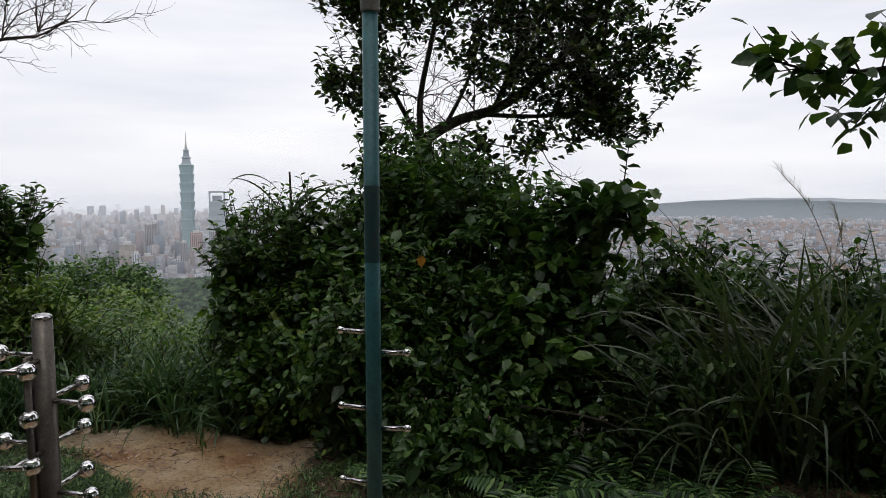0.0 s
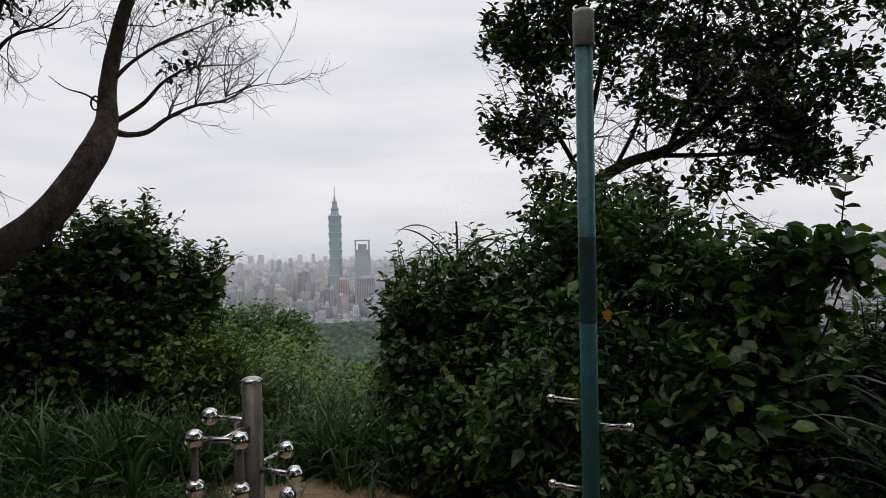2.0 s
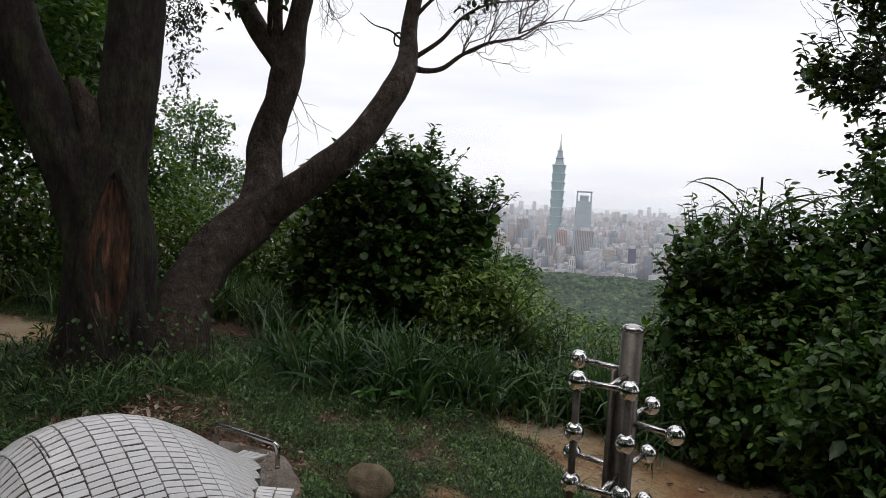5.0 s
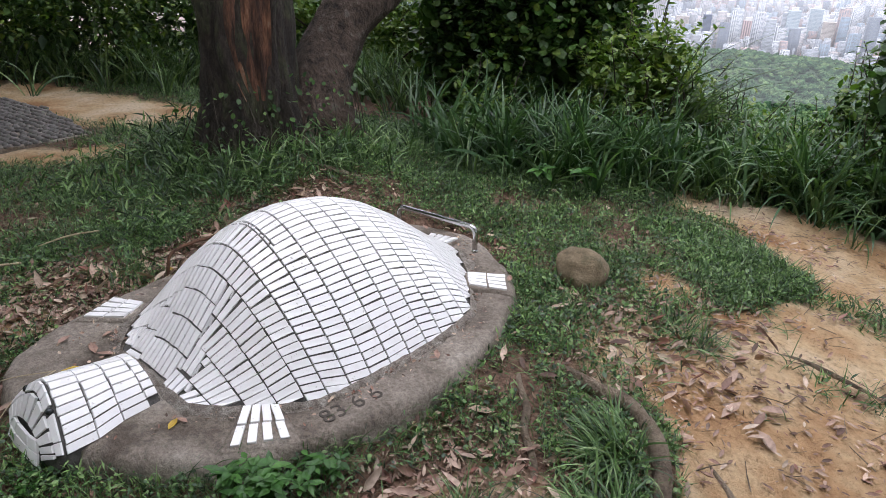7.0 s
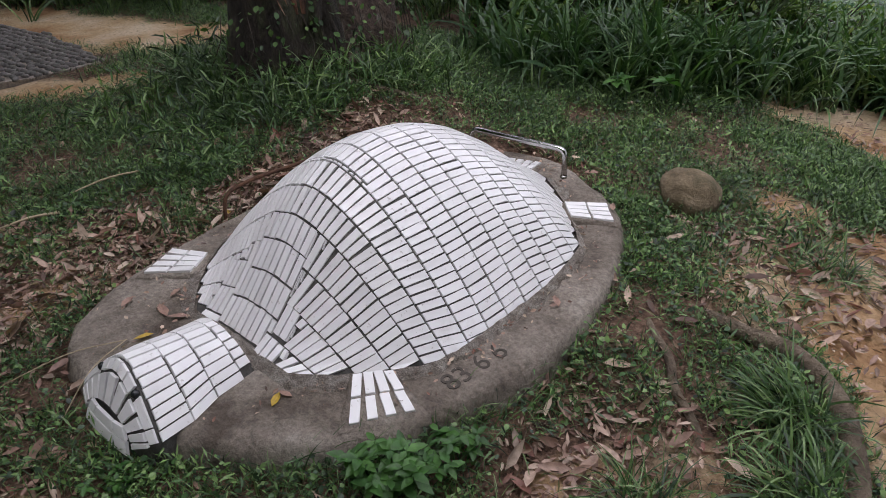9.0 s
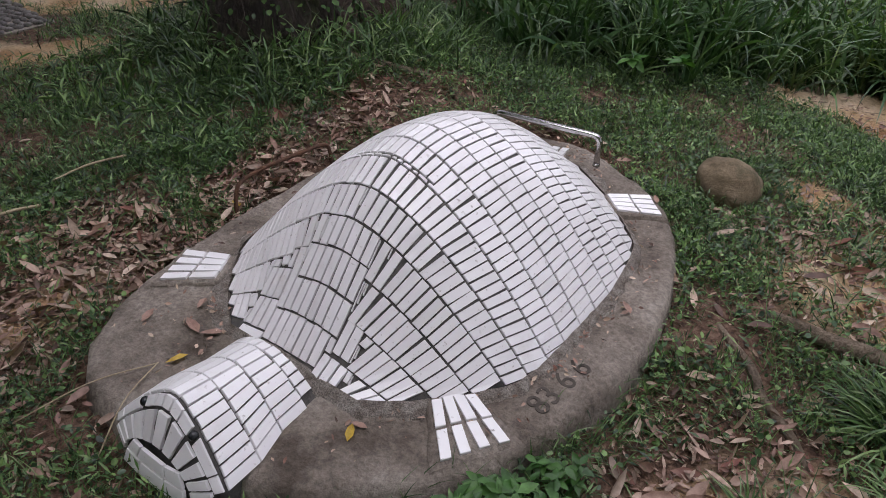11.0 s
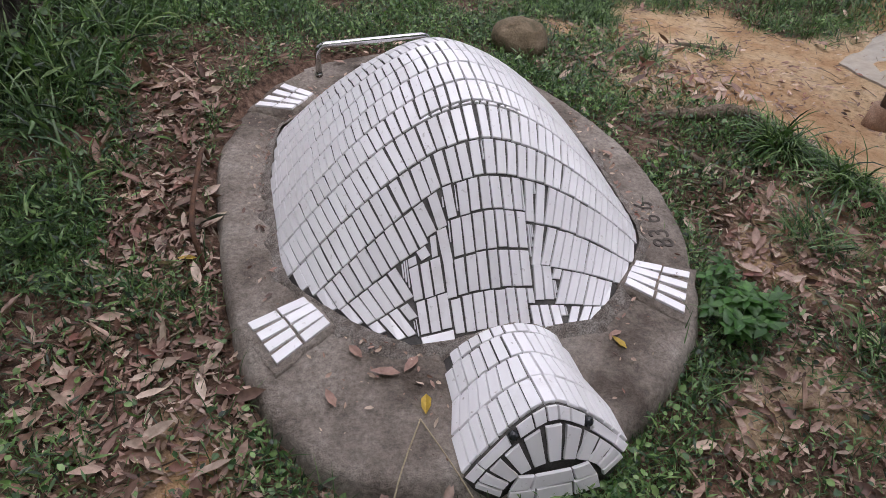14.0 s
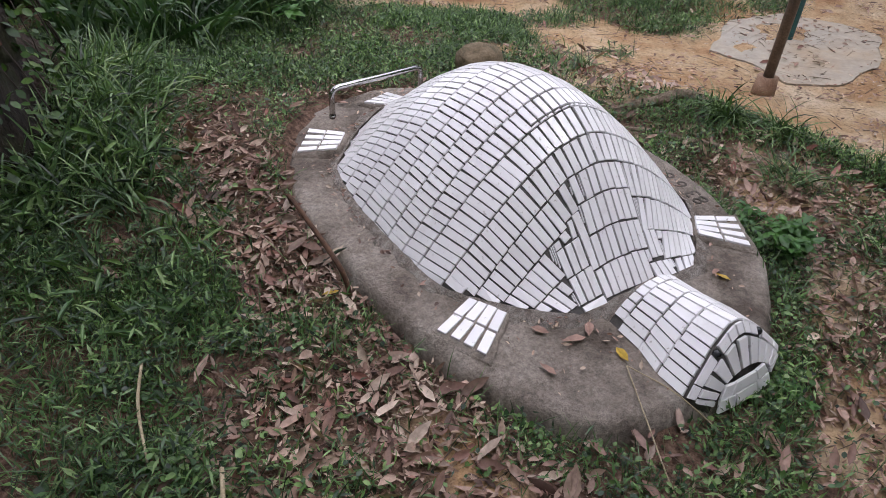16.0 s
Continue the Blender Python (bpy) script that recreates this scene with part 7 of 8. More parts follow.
def green(x, y):
    patchy = 0.50 + 0.60 * wave(x, y, 2.6, 5.0) + 0.55 * wave(x, y, 7.3, 2.0) + 0.30 * wave(x, y, 19.0, 6.0)
    paved = sstep(-6.75, -7.05, x) * sstep(3.25, 3.05, y) * sstep(1.5, 1.9, y)
    return (1 - paved) * (1 - 0.55 * side_strip(x, y)) * np.clip(patchy + 0.22, 0.05, 1) * np.clip(1 - 1.25 * bare(x, y), 0, 1) * (1 - 0.93 * litter(x, y)) * (1 - 0.75 * np.exp(-((x + 3.6) / 0.9) ** 2 - ((y - 3.05) / 0.12) ** 2)) * (1 - 0.95 * near_root(x, y, 0.05))


def tussock(x, y):
    """The cover stands in cushions a hand or two across."""
    return 0.35 + 0.65 * np.clip(0.55 + 0.6 * wave(x, y, 11.0, 3.0) + 0.4 * wave(x, y, 23.0, 8.0), 0, 1)


def cover_leaves(name, label, n, box, h, size, mat, pitch=(0.25, 0.35), wide=1.1, shape=(SMALL_V, SMALL_F), tall=0.0):
    x, y = spread(n, *box, green)
    z = height(x, y) + rng.random(len(x)) ** 1.2 * (h * tussock(x, y) + tall)
    ob = leaves(name, np.stack([x, y, z], 1), rng.uniform(0.55, 1.35, len(x)) * size, mat, None, None, pitch, 0.5, shape, wide, label)
    tagged(ob, category="ground cover", kind="stuff")


NEAR = (-5.2, -1.7, 0.2, 4.6)
cover_leaves("ground_cover", "low creeping ground cover of small oval green leaves", 60000, NEAR, 0.070, 0.019, M_COVER, (0.2, 0.5), 0.9, (OVAL_V, OVAL_F))
cover_leaves("ground_cover", "fine creeping cover of tiny leaves", 110000, NEAR, 0.060, 0.013, M_COVER, (0.2, 0.55), 1.1)
cover_leaves("ground_cover", "creeping grass with narrow lance-shaped leaves", 80000, NEAR, 0.085, 0.036, M_COVER, (0.5, 0.5), 0.24)
cover_leaves("ground_cover", "lance-leaved grass on the far side of the turtle", 150000, (-9.0, -4.6, 0.2, 4.8), 0.085, 0.042, M_COVER, (0.35, 0.5), 0.24)
cover_leaves("ground_cover", "oval-leaved weeds on the far side of the turtle", 12000, (-7.0, -4.9, 0.2, 1.7), 0.07, 0.026, M_COVER, (0.15, 0.4), 0.9, (OVAL_V, OVAL_F))
cover_leaves("ground_cover", "creeping weeds on the ground behind the path", 60000, (-10.5, 4.5, -4.5, 0.3), 0.06, 0.055, M_COVER, (0.4, 0.4), 0.35)
cover_leaves("ground_cover", "taller broad-bladed grass on the shaded mound", 1500, (-6.2, -4.4, 2.0, 3.4), 0.09, 0.085, M_COVER, (0.5, 0.45), 0.30, (LEAF_V, LEAF_F), 0.10)
cover_leaves("ground_cover", "weeds creeping towards the lookout bushes", 40000, (-3.4, 3.2, 2.4, 5.6), 0.06, 0.034, M_COVER, (0.4, 0.45), 0.4)


def cover_grass(name, label, n, box, length, width, mat=M_GRASS):
    x, y = spread(n, *box, green)
    b = np.stack([x, y, height(x, y) - 0.005], 1)
    ob = blades(name, b, rng.uniform(0.5, 1.3, len(x)) * length, width, mat, None, (0.7, 0.35), (0.5, 0.3), 3, None, label)
    tagged(ob, category="grass", kind="stuff")


cover_grass("short_grass", "short grass growing through the ground cover", 130000, (-5.8, -1.8, 0.3, 4.6), 0.085, 0.0034)
cover_grass("short_grass", "rough grass behind the path", 70000, (-10.5, 4.5, -4.5, 0.3), 0.14, 0.010)
cover_grass("short_grass", "grass tufts between clay and the lookout bushes", 30000, (-2.4, 1.6, 2.5, 4.4), 0.12, 0.006)
cover_leaves("ground_cover", "lance-leaved weeds between clay and the lookout bushes", 30000, (-2.4, 1.6, 2.5, 4.4), 0.07, 0.040, M_COVER, (0.4, 0.4), 0.32)
cover_grass("short_grass", "rough grass on the far side of the turtle", 60000, (-9.0, -4.4, 0.3, 4.6), 0.11, 0.0045)


def dead_leaves(name, label, n, box, weight, size, mat=M_LITTER, flat=1.0):
    x, y = spread(n, *box, weight)
    z = height(x, y) + rng.uniform(0.004, 0.022, len(x))
    ob = leaves(name, np.stack([x, y, z], 1), (0.35 + 0.95 * rng.random(len(x)) ** 1.3) * size, mat, None, None, (0.05 * flat, 0.34 * flat), 0.55 * flat, (CURL_V, CURL_F), 0.80, label)
    tagged(ob, category="fallen leaves", kind="stuff")


dead_leaves("fallen_leaves", "thick litter of dry brown leaves beside the turtle", 10500, (-5.8, -1.9, 0.0, 3.3), litter, 0.078)
dead_leaves("fallen_leaves", "crumbled bits of dead leaves on the soil", 42000, (-5.8, -1.9, 0.0, 3.3), litter, 0.034)
dead_leaves("fallen_leaves", "scattered dry leaves on clay and ground cover", 6500, (-7.0, 1.4, -3.5, 4.9), lambda x, y: 0.35 + 0 * x, 0.065, flat=0.5)
dead_leaves("fallen_leaves", "small dry scraps on the trodden clay", 26000, (-3.0, 1.2, -1.0, 4.9), lambda x, y: bare(x, y) * np.clip(0.25 + wave(x, y, 4.5, 4.0) + 0.5 * wave(x, y, 13.0, 1.0), 0.06, 1), 0.038, flat=0.4)
dead_leaves("fallen_leaves", "dry leaves gathered along the ragged edge of the clay", 2400, (-2.9, 1.2, 0.0, 4.9), lambda x, y: np.clip(3.2 * bare(x, y) * (1 - bare(x, y)) * (0.25 + 0.9 * np.clip(wave(x, y, 4.0, 2.5), 0, 1)), 0, 1), 0.078, flat=0.45)
dead_leaves("fallen_leaves", "small heap of large dry leaves in a hollow of the clay", 60, (-2.3, -1.75, 2.35, 2.85), lambda x, y: np.exp(-((x + 2.02) / 0.14) ** 2 - ((y - 2.6) / 0.14) ** 2), 0.095, flat=0.6)


def scatter_sticks(n, box, weight):
    x, y = spread(n, *box, weight)
    bt = tube(bmesh.new(), [(0, 0, 0), (0.5, 0.03, 0.02), (1, 0, 0.0)], [0.018, 0.015, 0.008], 4, False)
    tv = np.array([v.co for v in bt.verts])
    bt.verts.index_update()
    tf = np.array([[v.index for v in f.verts] for f in bt.faces])
    bt.free()
    k = len(x)
    v = np.einsum("nij,kj->nki", turns(rng.uniform(0, 6.28, k), rng.normal(0, 0.05, k), np.zeros(k)), tv) * (0.02 + 0.13 * rng.random(k) ** 3)[:, None, None] + np.stack([x, y, height(x, y) + 0.012], 1)[:, None]
    f = (tf[None] + (np.arange(k) * len(tv))[:, None, None]).reshape(-1, 4)
    tagged(from_arrays("dry_twigs", v.reshape(-1, 3), f, M_ROOT, None, "thin dry twigs strewn on clay and soil"), category="twigs", kind="stuff")


scatter_sticks(6000, (-5.8, 0.3, 0.3, 4.9), lambda x, y: 0.25 + 0.6 * litter(x, y) + 0.3 * bare(x, y))


def build_herb(x, y, n, h, size, label):
    z0 = float(height(x, y))
    e = thing("leafy_weed", label, "plant", (x, y, z0))
    stems = bmesh.new()
    pos, yw = [], []
    for k in range(n):
        a, q = rng.uniform(0, 6.28), 0.09 * math.sqrt(rng.random()) * size / 0.06
        top = (x + q * 1.3 * math.cos(a), y + q * 1.3 * math.sin(a), z0 + h * rng.uniform(0.5, 1.0))
        tube(stems, [(x + q * 0.4 * math.cos(a), y + q * 0.4 * math.sin(a), z0 - 0.01), top], [0.0025, 0.0015], 5)
        for j in range(7):
            pos.append((top[0], top[1], top[2] - 0.012 * (j // 3)))
            yw.append(j * 2.4 + a)
    part("branchwork", stems, M_HERB, e)
    leaves("foliage", np.array(pos), rng.uniform(0.6, 1.2, len(pos)) * size, M_HERB, e, np.array(yw), (0.05, 0.3), 0.2, wide=0.95)


build_herb(-3.02, 1.17, 24, 0.15, 0.052, "bright green leafy weed against the edge of the pad")
build_herb(-2.92, 1.33, 10, 0.12, 0.046, "small bright weed beside the front foot of the turtle")
build_herb(-4.95, 1.05, 3, 0.05, 0.055, "lone seedling with round leaves among dead leaves")
build_herb(-4.75, 0.85, 3, 0.05, 0.05, "young seedling among dry brown leaves")
build_herb(-3.62, 0.78, 7, 0.06, 0.035, "small weed below the head of the turtle")
build_herb(-3.45, 4.0, 3, 0.20, 0.10, "weed with long upright leaves in the ground cover")


def leaf_thing(x, y, size, turn, mat, label, on_pad=True):
    z = (PAD_TOP + 0.006) if on_pad else float(height(x, y)) + 0.02
    v = CURL_V * size
    me = bpy.data.meshes.new("fallen_leaf")
    me.from_pydata([tuple(p) for p in v], [], [tuple(f) for f in CURL_F])
    me.materials.append(mat)
    ob = new("fallen_leaf", me)
    ob.matrix_basis = pose(x, y, z, 0, 0, turn)
    tagged(ob, label, "leaf", "fallen leaves on the pad")


leaf_thing(-3.98, 1.19, 0.066, 160, M_YELLOW, "yellow fallen leaf lying on the cement pad")
leaf_thing(-3.42, 1.16, 0.055, 20, M_YELLOW, "small yellow leaf beside the turtle's head")
leaf_thing(-4.46, 1.92, 0.06, 80, M_YELLOW, "yellow leaf at the foot of the rusty hoop", False)
for lx, ly, ls, lt in ((-4.02, 1.27, 0.08, 70), (-4.12, 1.40, 0.06, 200), (-3.96, 1.31, 0.07, 130), (-2.95, 2.0, 0.06, 40), (-3.40, 1.22, 0.05, 100), (-4.20, 1.22, 0.06, 10), (-4.27, 1.75, 0.05, 250), (-3.05, 2.72, 0.06, 20), (-3.30, 3.0, 0.07, 290), (-3.10, 2.42, 0.05, 190), (-3.72, 3.0, 0.06, 60)):
    leaf_thing(lx, ly, ls, lt, M_LITTER, "dry brown leaf lying on the cement pad")


def pad_crumbs():
    x, y = rng.uniform(-4.4, -2.85, 8000), rng.uniform(0.9, 3.1, 8000)
    s, t = (x - FRONT[0]) * AXIS[0] + (y - FRONT[1]) * AXIS[1], (x - FRONT[0]) * SIDE[0] + (y - FRONT[1]) * SIDE[1]
    w = np.interp(s, SHELL_S, SHELL_W, left=0, right=0)
    rim = in_poly(x, y, [(-3.62 + (a + 3.62) * 0.95, 2.0 + (b - 2.0) * 0.95) for a, b in PAD])
    near = np.clip(1.0 - (np.abs(t) - w) / 0.14, 0.12, 1) + 0.5 * np.exp(-((x + 4.02) / 0.12) ** 2 - ((y - 1.27) / 0.1) ** 2)
    k = rim & (np.abs(t) > w + 0.015) & ((np.abs(x - HEAD[0]) > 0.2) | (y > 1.3)) & (rng.random(len(x)) < near)
    x, y = x[k], y[k]
    ob = leaves("leaf_crumbs", np.stack([x, y, np.full(len(x), PAD_TOP + 0.010)], 1), 0.005 + 0.024 * rng.random(len(x)) ** 2, M_LITTER, None, None, (0.05, 0.3), 0.5, (CURL_V, CURL_F), 1.1, "crumbs of dead leaves and grit on the cement pad")
    tagged(ob, category="leaf debris", kind="stuff")


pad_crumbs()


def build_stick(ctrl, label, mat=M_STRAW):
    c = [(x, y, z, r) for x, y, z, r in ctrl]
    tagged(part("dry_stalk", limb(bmesh.new(), c, 6, 5, 0.1), mat, None, label), category="stalk")


build_stick([(-4.02, 1.12, 0.112, 0.0018), (-4.12, 0.98, 0.108, 0.0018), (-4.22, 0.80, 0.06, 0.0015), (-4.26, 0.68, 0.05, 0.0012)], "thin dry straw lying over the pad edge")
build_stick([(-4.02, 1.12, 0.114, 0.0018), (-3.99, 0.98, 0.110, 0.0018), (-3.95, 0.85, 0.05, 0.0015)], "bent dry straw hanging over the pad edge")
build_stick([(-5.05, 1.50, 0.10, 0.006), (-5.09, 1.40, 0.11, 0.006), (-5.13, 1.28, 0.10, 0.004)], "short pale stick on the dead leaves")
build_stick([(-5.08, 1.92, 0.12, 0.0045), (-5.14, 1.78, 0.12, 0.0045), (-5.18, 1.62, 0.10, 0.003)], "pale dry stick among the weeds")
orange = thing("autumn_leaf", "single orange leaf hanging in the dark bush", "leaf", (-0.14, 4.40, 1.30))
leaves("blade", np.array([(-0.14, 4.40, 1.31)]), np.array([0.085]), M_ORANGE, orange, np.array([0.2]), (-1.4, 0.05), 0.1, wide=1.5)
bm_st = tube(bmesh.new(), [(-0.14, 4.40, 1.31), (-0.12, 4.5, 1.36), (-0.1, 4.62, 1.34)], 0.002, 5)
part("stalk", bm_st, M_TWIG, orange)

# ---------------------------------------------------------------- woods, city and hills in the distance
def polar(bearing, dist):
    b = np.radians(bearing)
    return -np.sin(b) * dist, np.cos(b) * dist


def build_woods():
    bmt = bmesh.new()
    bmesh.ops.create_icosphere(bmt, subdivisions=2, radius=1.0)
    tv0 = np.array([v.co for v in bmt.verts])
    tf = np.array([[v.index for v in f.verts] for f in bmt.faces])
    bmt.free()
    n = 9500
    bearing = rng.uniform(2, 34, n)
    dist = np.concatenate([rng.uniform(70, 800, n // 5), rng.uniform(800, 1800, n - n // 5)])
    x, y = polar(bearing, dist)
    z = height(x, y)
    s = rng.uniform(3.0, 6.5, n) * np.clip(dist / 1000, 0.6, 1.3)
    v = []
    for k in range(6):
        v.append(tv0 * (1 + 0.28 * np.random.default_rng(k).normal(size=(len(tv0), 1))))
    shape = np.array(v)[rng.integers(6, size=n)]
    verts = shape * (s[:, None, None] * np.array((1, 1, 0.8))) + np.stack([x, y, z + s * 0.25], 1)[:, None]
    f = (tf[None] + (np.arange(n) * len(tv0))[:, None, None]).reshape(-1, 3)
    ob = from_arrays("distant_woods", verts.reshape(-1, 3), f, M_FOREST, None, "wooded hillside of rounded green crowns below the lookout", smooth=True)
    tagged(ob, category="woods", kind="stuff")


build_woods()

BOX_F = np.array([(0, 1, 2, 3), (4, 7, 6, 5), (0, 4, 5, 1), (1, 5, 6, 2), (2, 6, 7, 3), (3, 7, 4, 0)])[:, ::-1]


def boxes(x, y, z, sx, sy, sz, turn):
    n = len(x)
    c = np.array([(-1, -1, 0), (1, -1, 0), (1, 1, 0), (-1, 1, 0), (-1, -1, 1), (1, -1, 1), (1, 1, 1), (-1, 1, 1)], float)
    v = c[None] * np.stack([sx / 2, sy / 2, sz], 1)[:, None]
    r = turns(turn, np.zeros(n), np.zeros(n))
    v = np.einsum("nij,nkj->nki", r, v) + np.stack([x, y, z], 1)[:, None]
    f = (BOX_F[None] + (np.arange(n) * 8)[:, None, None]).reshape(-1, 4)
    return v.reshape(-1, 3), f


def build_city():
    n = 9500
    bearing = rng.uniform(-48, 50, n)
    dist = 2050 + 2850 * rng.random(n) ** 0.9
    x, y = polar(bearing, dist)
    z = height(x, y)
    shrink = np.interp(dist, [3200, 4800], [1.0, 0.42])
    h = (12 + rng.gamma(2.0, 10, n)) * shrink
    tall = rng.random(n) < 0.045
    h = np.where(tall, rng.uniform(65, 140, n) * shrink, h)
    w, d = rng.uniform(12, 34, n) * shrink, rng.uniform(12, 28, n) * shrink
    w, d = np.where(tall, rng.uniform(18, 30, n), w), np.where(tall, rng.uniform(18, 28, n), d)
    low = bearing < -4 + 3 * rng.normal(size=n)
    h = np.where(low, 7 + 0.32 * np.minimum(h, 60), h)
    v, f = boxes(x, y, z - 6, w, d, h + 6, rng.choice([0.2, 0.25, 1.1], n))
    ob = from_arrays("distant_city", v, f, M_CITY, None, "hazy sprawl of pale apartment blocks across the basin")
    tagged(ob, category="city", kind="stuff")


build_city()


def city_block(bearing, dist, w, d, h, mats, label, crown=True, turn=12):
    x, y = polar(bearing, dist)
    z = -303.0
    e = thing("high_rise", label, "building", (float(x), float(y), z), "high-rises round the tall tower")
    m = pose(float(x), float(y), z + h / 2, 0, 0, turn)
    part("block", block(bmesh.new(), (w, d, h), m), mats[0], e, smooth=False)
    if crown:
        part("roof_house", block(bmesh.new(), (w * 0.5, d * 0.5, 9), pose(float(x), float(y), z + h + 4.5, 0, 0, turn)), mats[1], e, smooth=False)


M_PINK = facade("pink_brick_facade", [(0.42, 0.30, 0.28), (0.46, 0.33, 0.31)], (0.22, 0.17, 0.17), 90.0, 8.0)
M_NAVY = facade("navy_glass_facade", [(0.06, 0.08, 0.13), (0.08, 0.10, 0.16)], (0.03, 0.045, 0.09))
M_WHITE = facade("white_facade", [(0.52, 0.53, 0.55), (0.58, 0.59, 0.61)], (0.24, 0.27, 0.31), 90.0, 9.0)
M_BEIGE = facade("beige_facade", [(0.46, 0.40, 0.35), (0.50, 0.44, 0.39)], (0.22, 0.20, 0.19))
M_BROWN = facade("brown_grey_facade", [(0.30, 0.28, 0.28), (0.34, 0.32, 0.32)], (0.17, 0.18, 0.20), 90.0, 7.0)
for b, dist, w, d, h, mt, lb in (
    (25.0, 2500, 46, 30, 110, M_BEIGE, "beige apartment tower with dark window rows"), (24.4, 2450, 22, 22, 80, M_WHITE, "slim white apartment block beside a beige tower"), (23.6, 2480, 34, 26, 70, M_BEIGE, "beige mid-rise apartment block"),
    (21.35, 2400, 26, 22, 62, M_WHITE, "white mid-rise at the foot of the tall tower"), (20.95, 2380, 20, 22, 118, M_BROWN, "brown apartment tower before the tall tower"), (20.2, 2420, 26, 24, 90, M_BEIGE, "beige apartment tower before the tall tower"),
    (19.7, 2300, 60, 30, 38, M_WHITE, "low white office block at the woods"), (18.95, 2320, 24, 24, 56, M_WHITE, "white and glass office block"), (18.1, 2420, 62, 30, 150, M_BROWN, "brown-grey tower before the second skyscraper"),
    (17.0, 2380, 58, 32, 50, M_GREYGLASS, "grey glass mid-rise at the edge of the woods"), (14.2, 2500, 26, 24, 92, M_NAVY, "dark navy glass office tower"), (13.0, 2550, 52, 30, 84, M_BROWN, "brown office block in the hazy basin"), (12.2, 2320, 42, 24, 46, M_PINK, "pinkish brick apartment block in the basin"),
    (11.3, 2450, 48, 28, 84, M_PINK, "pink-brown apartment tower in the basin"), (10.2, 2360, 40, 28, 80, M_WHITE, "white apartment tower with vertical window rows"), (9.6, 2400, 36, 28, 76, M_WHITE, "white apartment tower with vertical window rows"), (8.4, 2450, 36, 30, 120, M_GREYGLASS, "grey glass office tower in the basin"),
    (8.9, 2600, 30, 24, 92, M_BROWN, "dark office tower in the hazy basin"), (16.0, 2650, 44, 28, 70, M_BEIGE, "beige office block in the hazy basin"), (20.0, 2700, 40, 30, 130, M_PINK, "pinkish tower standing between the two skyscrapers"), (27.5, 2600, 44, 30, 60, M_BEIGE, "beige apartment row near the woods"), (28.3, 2750, 30, 24, 96, M_BROWN, "brown apartment tower in the hazy basin"),
    (23.0, 3000, 24, 20, 150, M_BROWN, "slim dark apartment tower"), (23.5, 3050, 24, 20, 145, M_BROWN, "slim dark apartment tower"), (7.0, 2700, 40, 30, 110, M_GREYGLASS, "glass office tower in the hazy basin"), (6.0, 2600, 40, 28, 80, M_BEIGE, "beige office block in the hazy basin"),
):
    city_block(b, dist, w, d, h, (mt, M_STONE_PALE), lb)


def ring_section(bm, x, y, z, w, turn, cut=0.16):
    """A square ring with cut corners."""
    pts = []
    h = w / 2
    c = w * cut
    for px, py in ((-h + c, -h), (h - c, -h), (h, -h + c), (h, h - c), (h - c, h), (-h + c, h), (-h, h - c), (-h, -h + c)):
        a = math.radians(turn)
        pts.append(bm.verts.new((x + px * math.cos(a) - py * math.sin(a), y + px * math.sin(a) + py * math.cos(a), z)))
    return pts


def stack(rings_spec, x, y, turn, cut=0.16):
    bm = bmesh.new()
    rings = [ring_section(bm, x, y, z, w, turn, cut) for z, w in rings_spec]
    for a, b in zip(rings, rings[1:]):
        for k in range(8):
            bm.faces.new((a[k], a[(k + 1) % 8], b[(k + 1) % 8], b[k]))
    bm.faces.new(rings[0][::-1])
    bm.faces.new(rings[-1])
    return bm


def build_tall_tower():
    x, y = (float(v) for v in polar(20.55, 2800))
    z0 = -306.0
    e = thing("tall_tower", "very tall blue-green skyscraper of stacked flared sections with a spire", "skyscraper", (x, y, z0))
    part("podium", block(bmesh.new(), (110, 80, 30), pose(x + 20, y, z0 + 15, 0, 0, 15)), M_STONE_PALE, e, smooth=False)
    part("base", stack([(z0, 62), (z0 + 112, 47)], x, y, 15), M_GLASSY, e, smooth=False)
    z = z0 + 112
    for k in range(8):
        part("section", stack([(z, 43.5), (z + 29.5, 52), (z + 31, 54), (z + 33, 54), (z + 34.5, 44)], x, y, 15), M_GLASSY, e, smooth=False)
        z += 34.5
    part("crown", stack([(z, 36), (z + 10, 30), (z + 22, 27), (z + 24, 33), (z + 28, 33), (z + 30, 22), (z + 50, 18), (z + 52, 22), (z + 56, 22), (z + 58, 12)], x, y, 15), M_GREYGLASS, e, smooth=False)
    part("spire", tube(bmesh.new(), [(x, y, z + 56), (x, y, z + 78), (x, y, z + 80), (x, y, z + 122)], [5.0, 4.0, 2.6, 1.2], 10), M_STONE_PALE, e)


build_tall_tower()


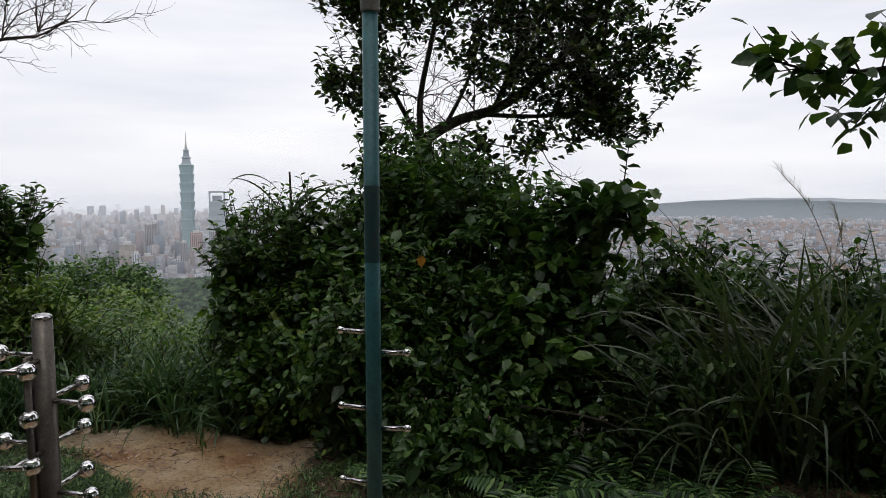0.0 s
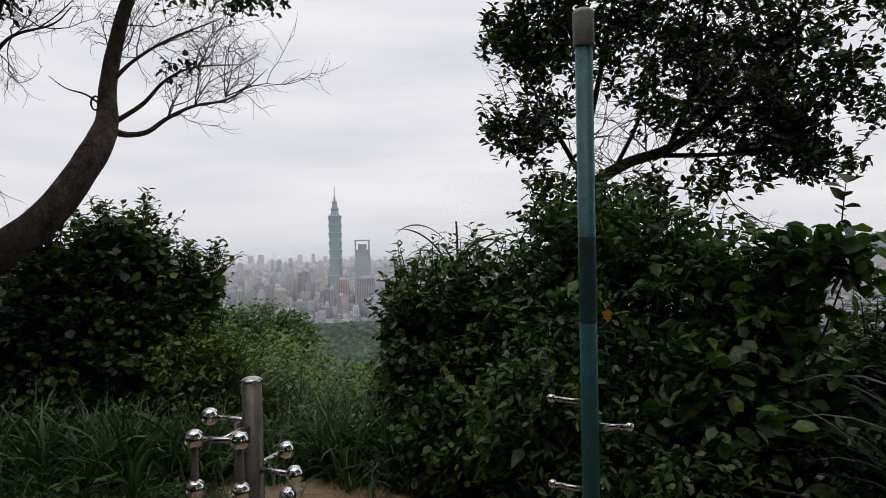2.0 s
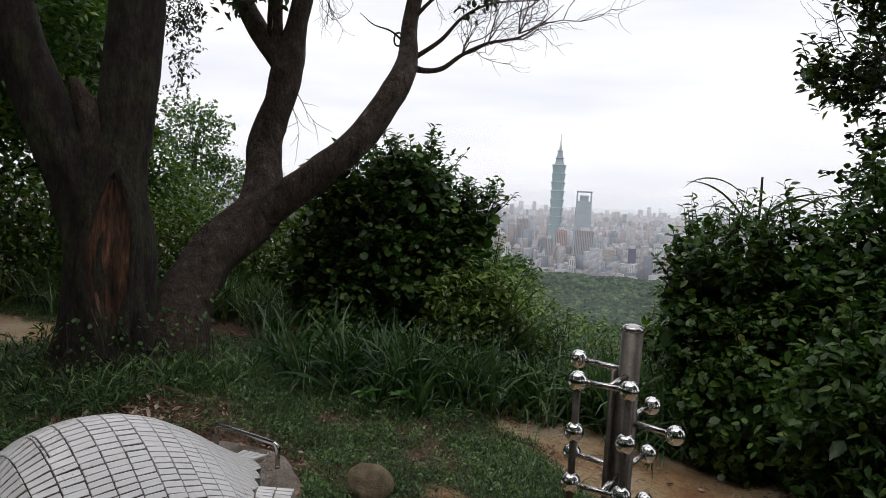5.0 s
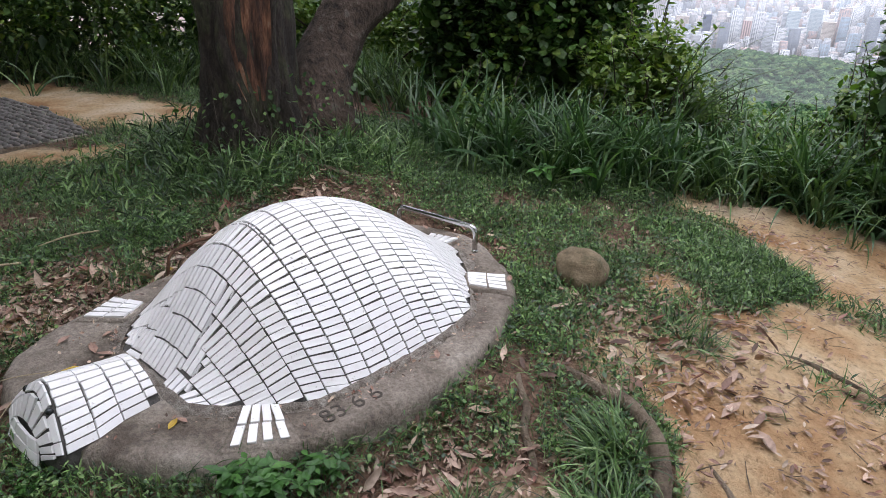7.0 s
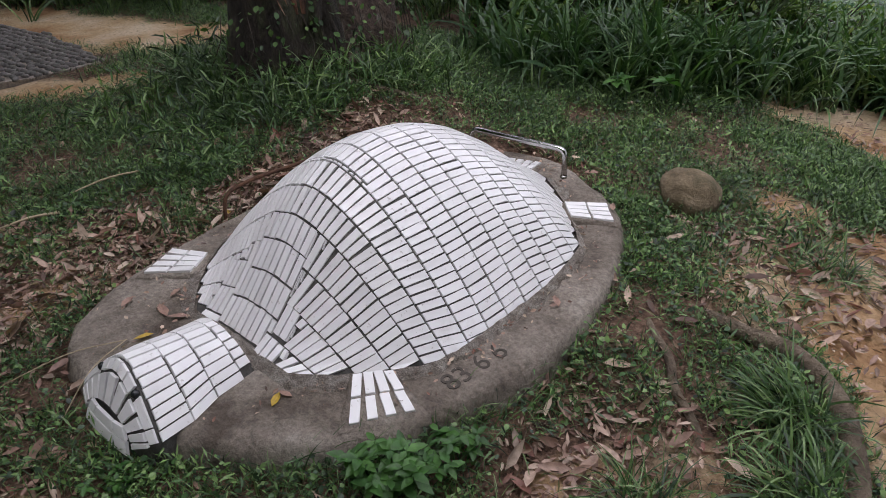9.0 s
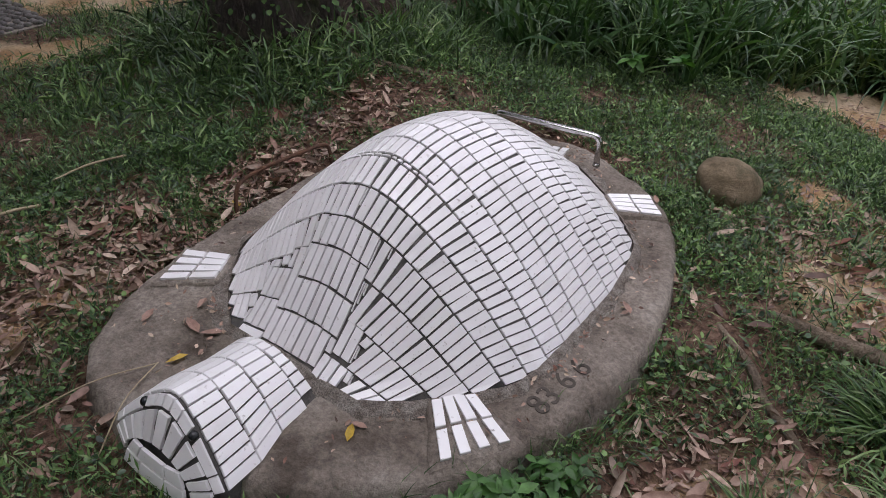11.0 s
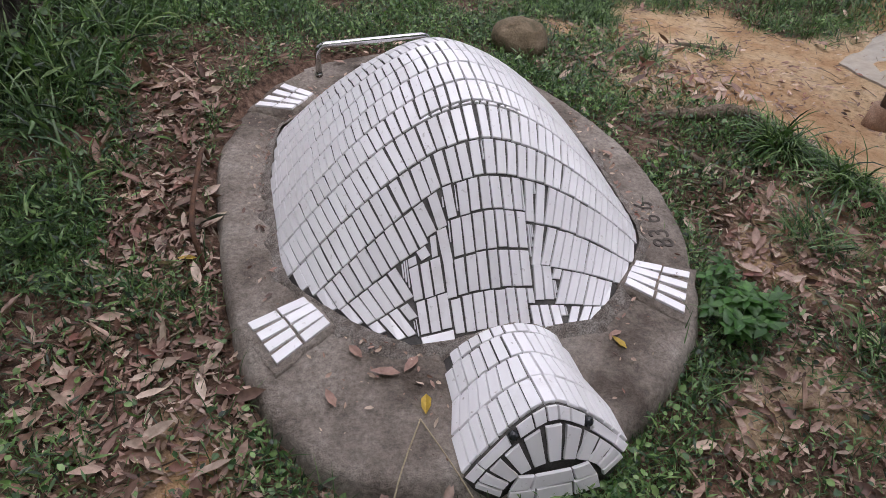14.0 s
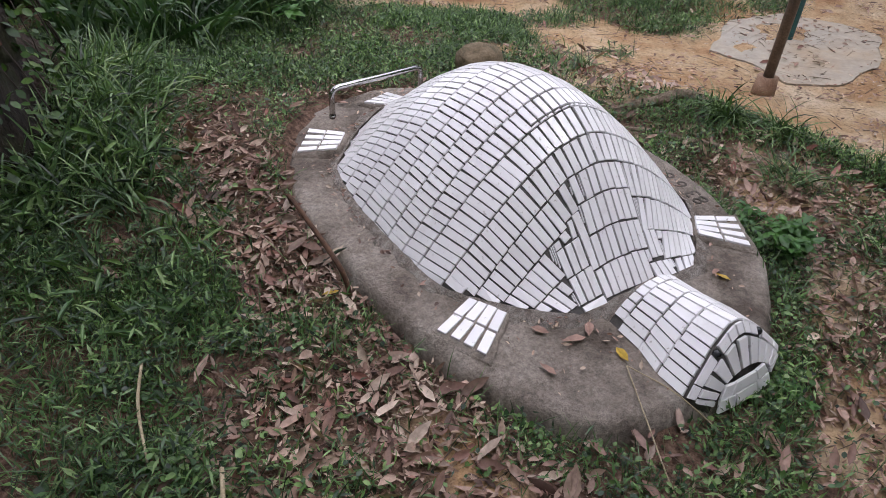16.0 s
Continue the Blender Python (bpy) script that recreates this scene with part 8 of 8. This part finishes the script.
def build_second_tower():
    x, y = (float(v) for v in polar(18.35, 2750))
    z0 = -304.0
    e = thing("glass_skyscraper", "grey glass skyscraper with an open framed crown", "skyscraper", (x, y, z0))
    part("shaft", stack([(z0, 70), (z0 + 180, 66), (z0 + 246, 60)], x, y, 18.3, 0.06), M_GREYGLASS, e, smooth=False)
    a = math.radians(18.3)
    for sx in (-1, 1):
        for sy in (-1, 1):
            px, py = sx * 27, sy * 27
            part("crown_post", block(bmesh.new(), (6, 6, 40), pose(x + px * math.cos(a) - py * math.sin(a), y + px * math.sin(a) + py * math.cos(a), z0 + 264, 0, 0, 18.3)), M_GREYGLASS, e, smooth=False)
    part("crown_core", block(bmesh.new(), (34, 34, 24), pose(x, y, z0 + 256, 0, 0, 18.3)), M_GREYGLASS, e, smooth=False)
    for s in (-1, 1):
        part("crown_beam", block(bmesh.new(), (60, 6, 6), pose(x - s * 27 * math.sin(a), y + s * 27 * math.cos(a), z0 + 282, 0, 0, 18.3)), M_GREYGLASS, e, smooth=False)
        part("crown_beam", block(bmesh.new(), (6, 60, 6), pose(x + s * 27 * math.cos(a), y + s * 27 * math.sin(a), z0 + 282, 0, 0, 18.3)), M_GREYGLASS, e, smooth=False)


build_second_tower()


# M_HILL's blue-green carries the haze tint in its colour
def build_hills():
    for k, (dist, b0, b1, zt, amp, label) in enumerate(((4600, -62, -8, -98, 17, "low hills tinted blue-green for haze along the far side of the basin"), (4860, -75, -12, -80, 14, "fainter farther ridge behind the low hills"), (4880, 26, 80, -150, 10, "faint low ridge beyond the city"))):
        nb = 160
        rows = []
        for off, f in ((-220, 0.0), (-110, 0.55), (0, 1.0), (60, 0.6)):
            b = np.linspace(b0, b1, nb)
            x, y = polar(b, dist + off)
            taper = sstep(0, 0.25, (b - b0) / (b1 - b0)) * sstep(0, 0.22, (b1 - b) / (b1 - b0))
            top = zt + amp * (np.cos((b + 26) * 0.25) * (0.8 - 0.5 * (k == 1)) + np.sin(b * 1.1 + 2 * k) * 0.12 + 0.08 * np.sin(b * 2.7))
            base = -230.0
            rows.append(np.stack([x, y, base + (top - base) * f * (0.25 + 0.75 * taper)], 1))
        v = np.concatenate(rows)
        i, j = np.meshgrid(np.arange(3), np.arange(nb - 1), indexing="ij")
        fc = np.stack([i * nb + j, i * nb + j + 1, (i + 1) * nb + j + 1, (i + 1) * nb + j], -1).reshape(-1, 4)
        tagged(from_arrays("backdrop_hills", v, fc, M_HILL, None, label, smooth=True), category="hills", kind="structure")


build_hills()


# part-transparent glow that imitates haze, fading out with height
def haze_glow_material(name, strength, z_low, z_high, colour):
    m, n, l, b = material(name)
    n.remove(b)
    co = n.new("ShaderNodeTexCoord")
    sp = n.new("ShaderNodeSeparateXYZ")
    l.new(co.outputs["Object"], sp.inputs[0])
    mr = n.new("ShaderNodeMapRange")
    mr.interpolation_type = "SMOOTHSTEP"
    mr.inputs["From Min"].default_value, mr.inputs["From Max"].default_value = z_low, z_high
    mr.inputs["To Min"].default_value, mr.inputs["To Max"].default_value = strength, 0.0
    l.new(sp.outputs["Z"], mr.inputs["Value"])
    # the sheet's glow thins out to the clearer side of the basin
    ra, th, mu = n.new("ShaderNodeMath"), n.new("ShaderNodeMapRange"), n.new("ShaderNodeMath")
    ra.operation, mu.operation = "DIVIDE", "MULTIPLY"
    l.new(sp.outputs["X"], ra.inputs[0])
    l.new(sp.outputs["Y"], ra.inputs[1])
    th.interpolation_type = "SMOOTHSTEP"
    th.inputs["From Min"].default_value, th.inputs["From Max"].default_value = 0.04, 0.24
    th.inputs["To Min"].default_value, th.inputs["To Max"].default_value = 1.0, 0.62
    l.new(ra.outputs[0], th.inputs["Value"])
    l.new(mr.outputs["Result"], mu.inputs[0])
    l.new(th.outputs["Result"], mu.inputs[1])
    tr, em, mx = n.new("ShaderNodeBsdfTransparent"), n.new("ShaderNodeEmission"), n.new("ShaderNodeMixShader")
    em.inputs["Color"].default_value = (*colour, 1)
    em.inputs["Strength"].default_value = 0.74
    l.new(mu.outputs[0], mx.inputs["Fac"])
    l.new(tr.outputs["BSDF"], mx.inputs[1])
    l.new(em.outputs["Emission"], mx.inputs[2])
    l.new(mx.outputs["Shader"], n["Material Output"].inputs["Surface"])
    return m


# upright glowing sheets, added at set distances to pale what lies behind
def build_haze_sheets():
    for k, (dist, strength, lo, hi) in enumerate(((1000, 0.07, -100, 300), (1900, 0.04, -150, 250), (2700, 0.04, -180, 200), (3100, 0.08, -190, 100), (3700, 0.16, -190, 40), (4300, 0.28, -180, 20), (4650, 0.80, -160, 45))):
        m = haze_glow_material("haze", strength, lo, hi, (0.90, 0.93, 0.985))
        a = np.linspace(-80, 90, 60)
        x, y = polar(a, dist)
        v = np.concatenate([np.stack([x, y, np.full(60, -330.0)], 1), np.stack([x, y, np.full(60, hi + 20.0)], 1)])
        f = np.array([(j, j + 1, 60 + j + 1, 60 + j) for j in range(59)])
        tagged(from_arrays("haze_glow_sheet", v, f, m, None, "glowing see-through sheet standing in for haze over the basin", smooth=True), category="mist", kind="structure")


build_haze_sheets()

# ---------------------------------------------------------------- tiles, last
def set_tiles():
    spare = {}
    count = 0
    for corners, parent, mat in TILES:
        mid = sum((Vector(c) for c in corners), Vector()) / 4
        bm = tile_mesh(corners)
        if bm is None:
            continue
        if parent is shell and mid.y > 1.84:
            spare.setdefault("rear", bmesh.new())
            off = {}
            for v in bm.verts:
                off[v] = spare["rear"].verts.new(v.co)
            for f in bm.faces:
                spare["rear"].faces.new([off[v] for v in f.verts])
            bm.free()
            continue
        part("tile" if mat is M_TILE else "eye", bm, mat, parent, smooth=False)
        count += 1
    if "rear" in spare:
        tagged(part("rear_tiles", spare["rear"], M_TILE, shell, "white tiles on the rear of the shell", smooth=False), kind="stuff")
    return count


set_tiles()
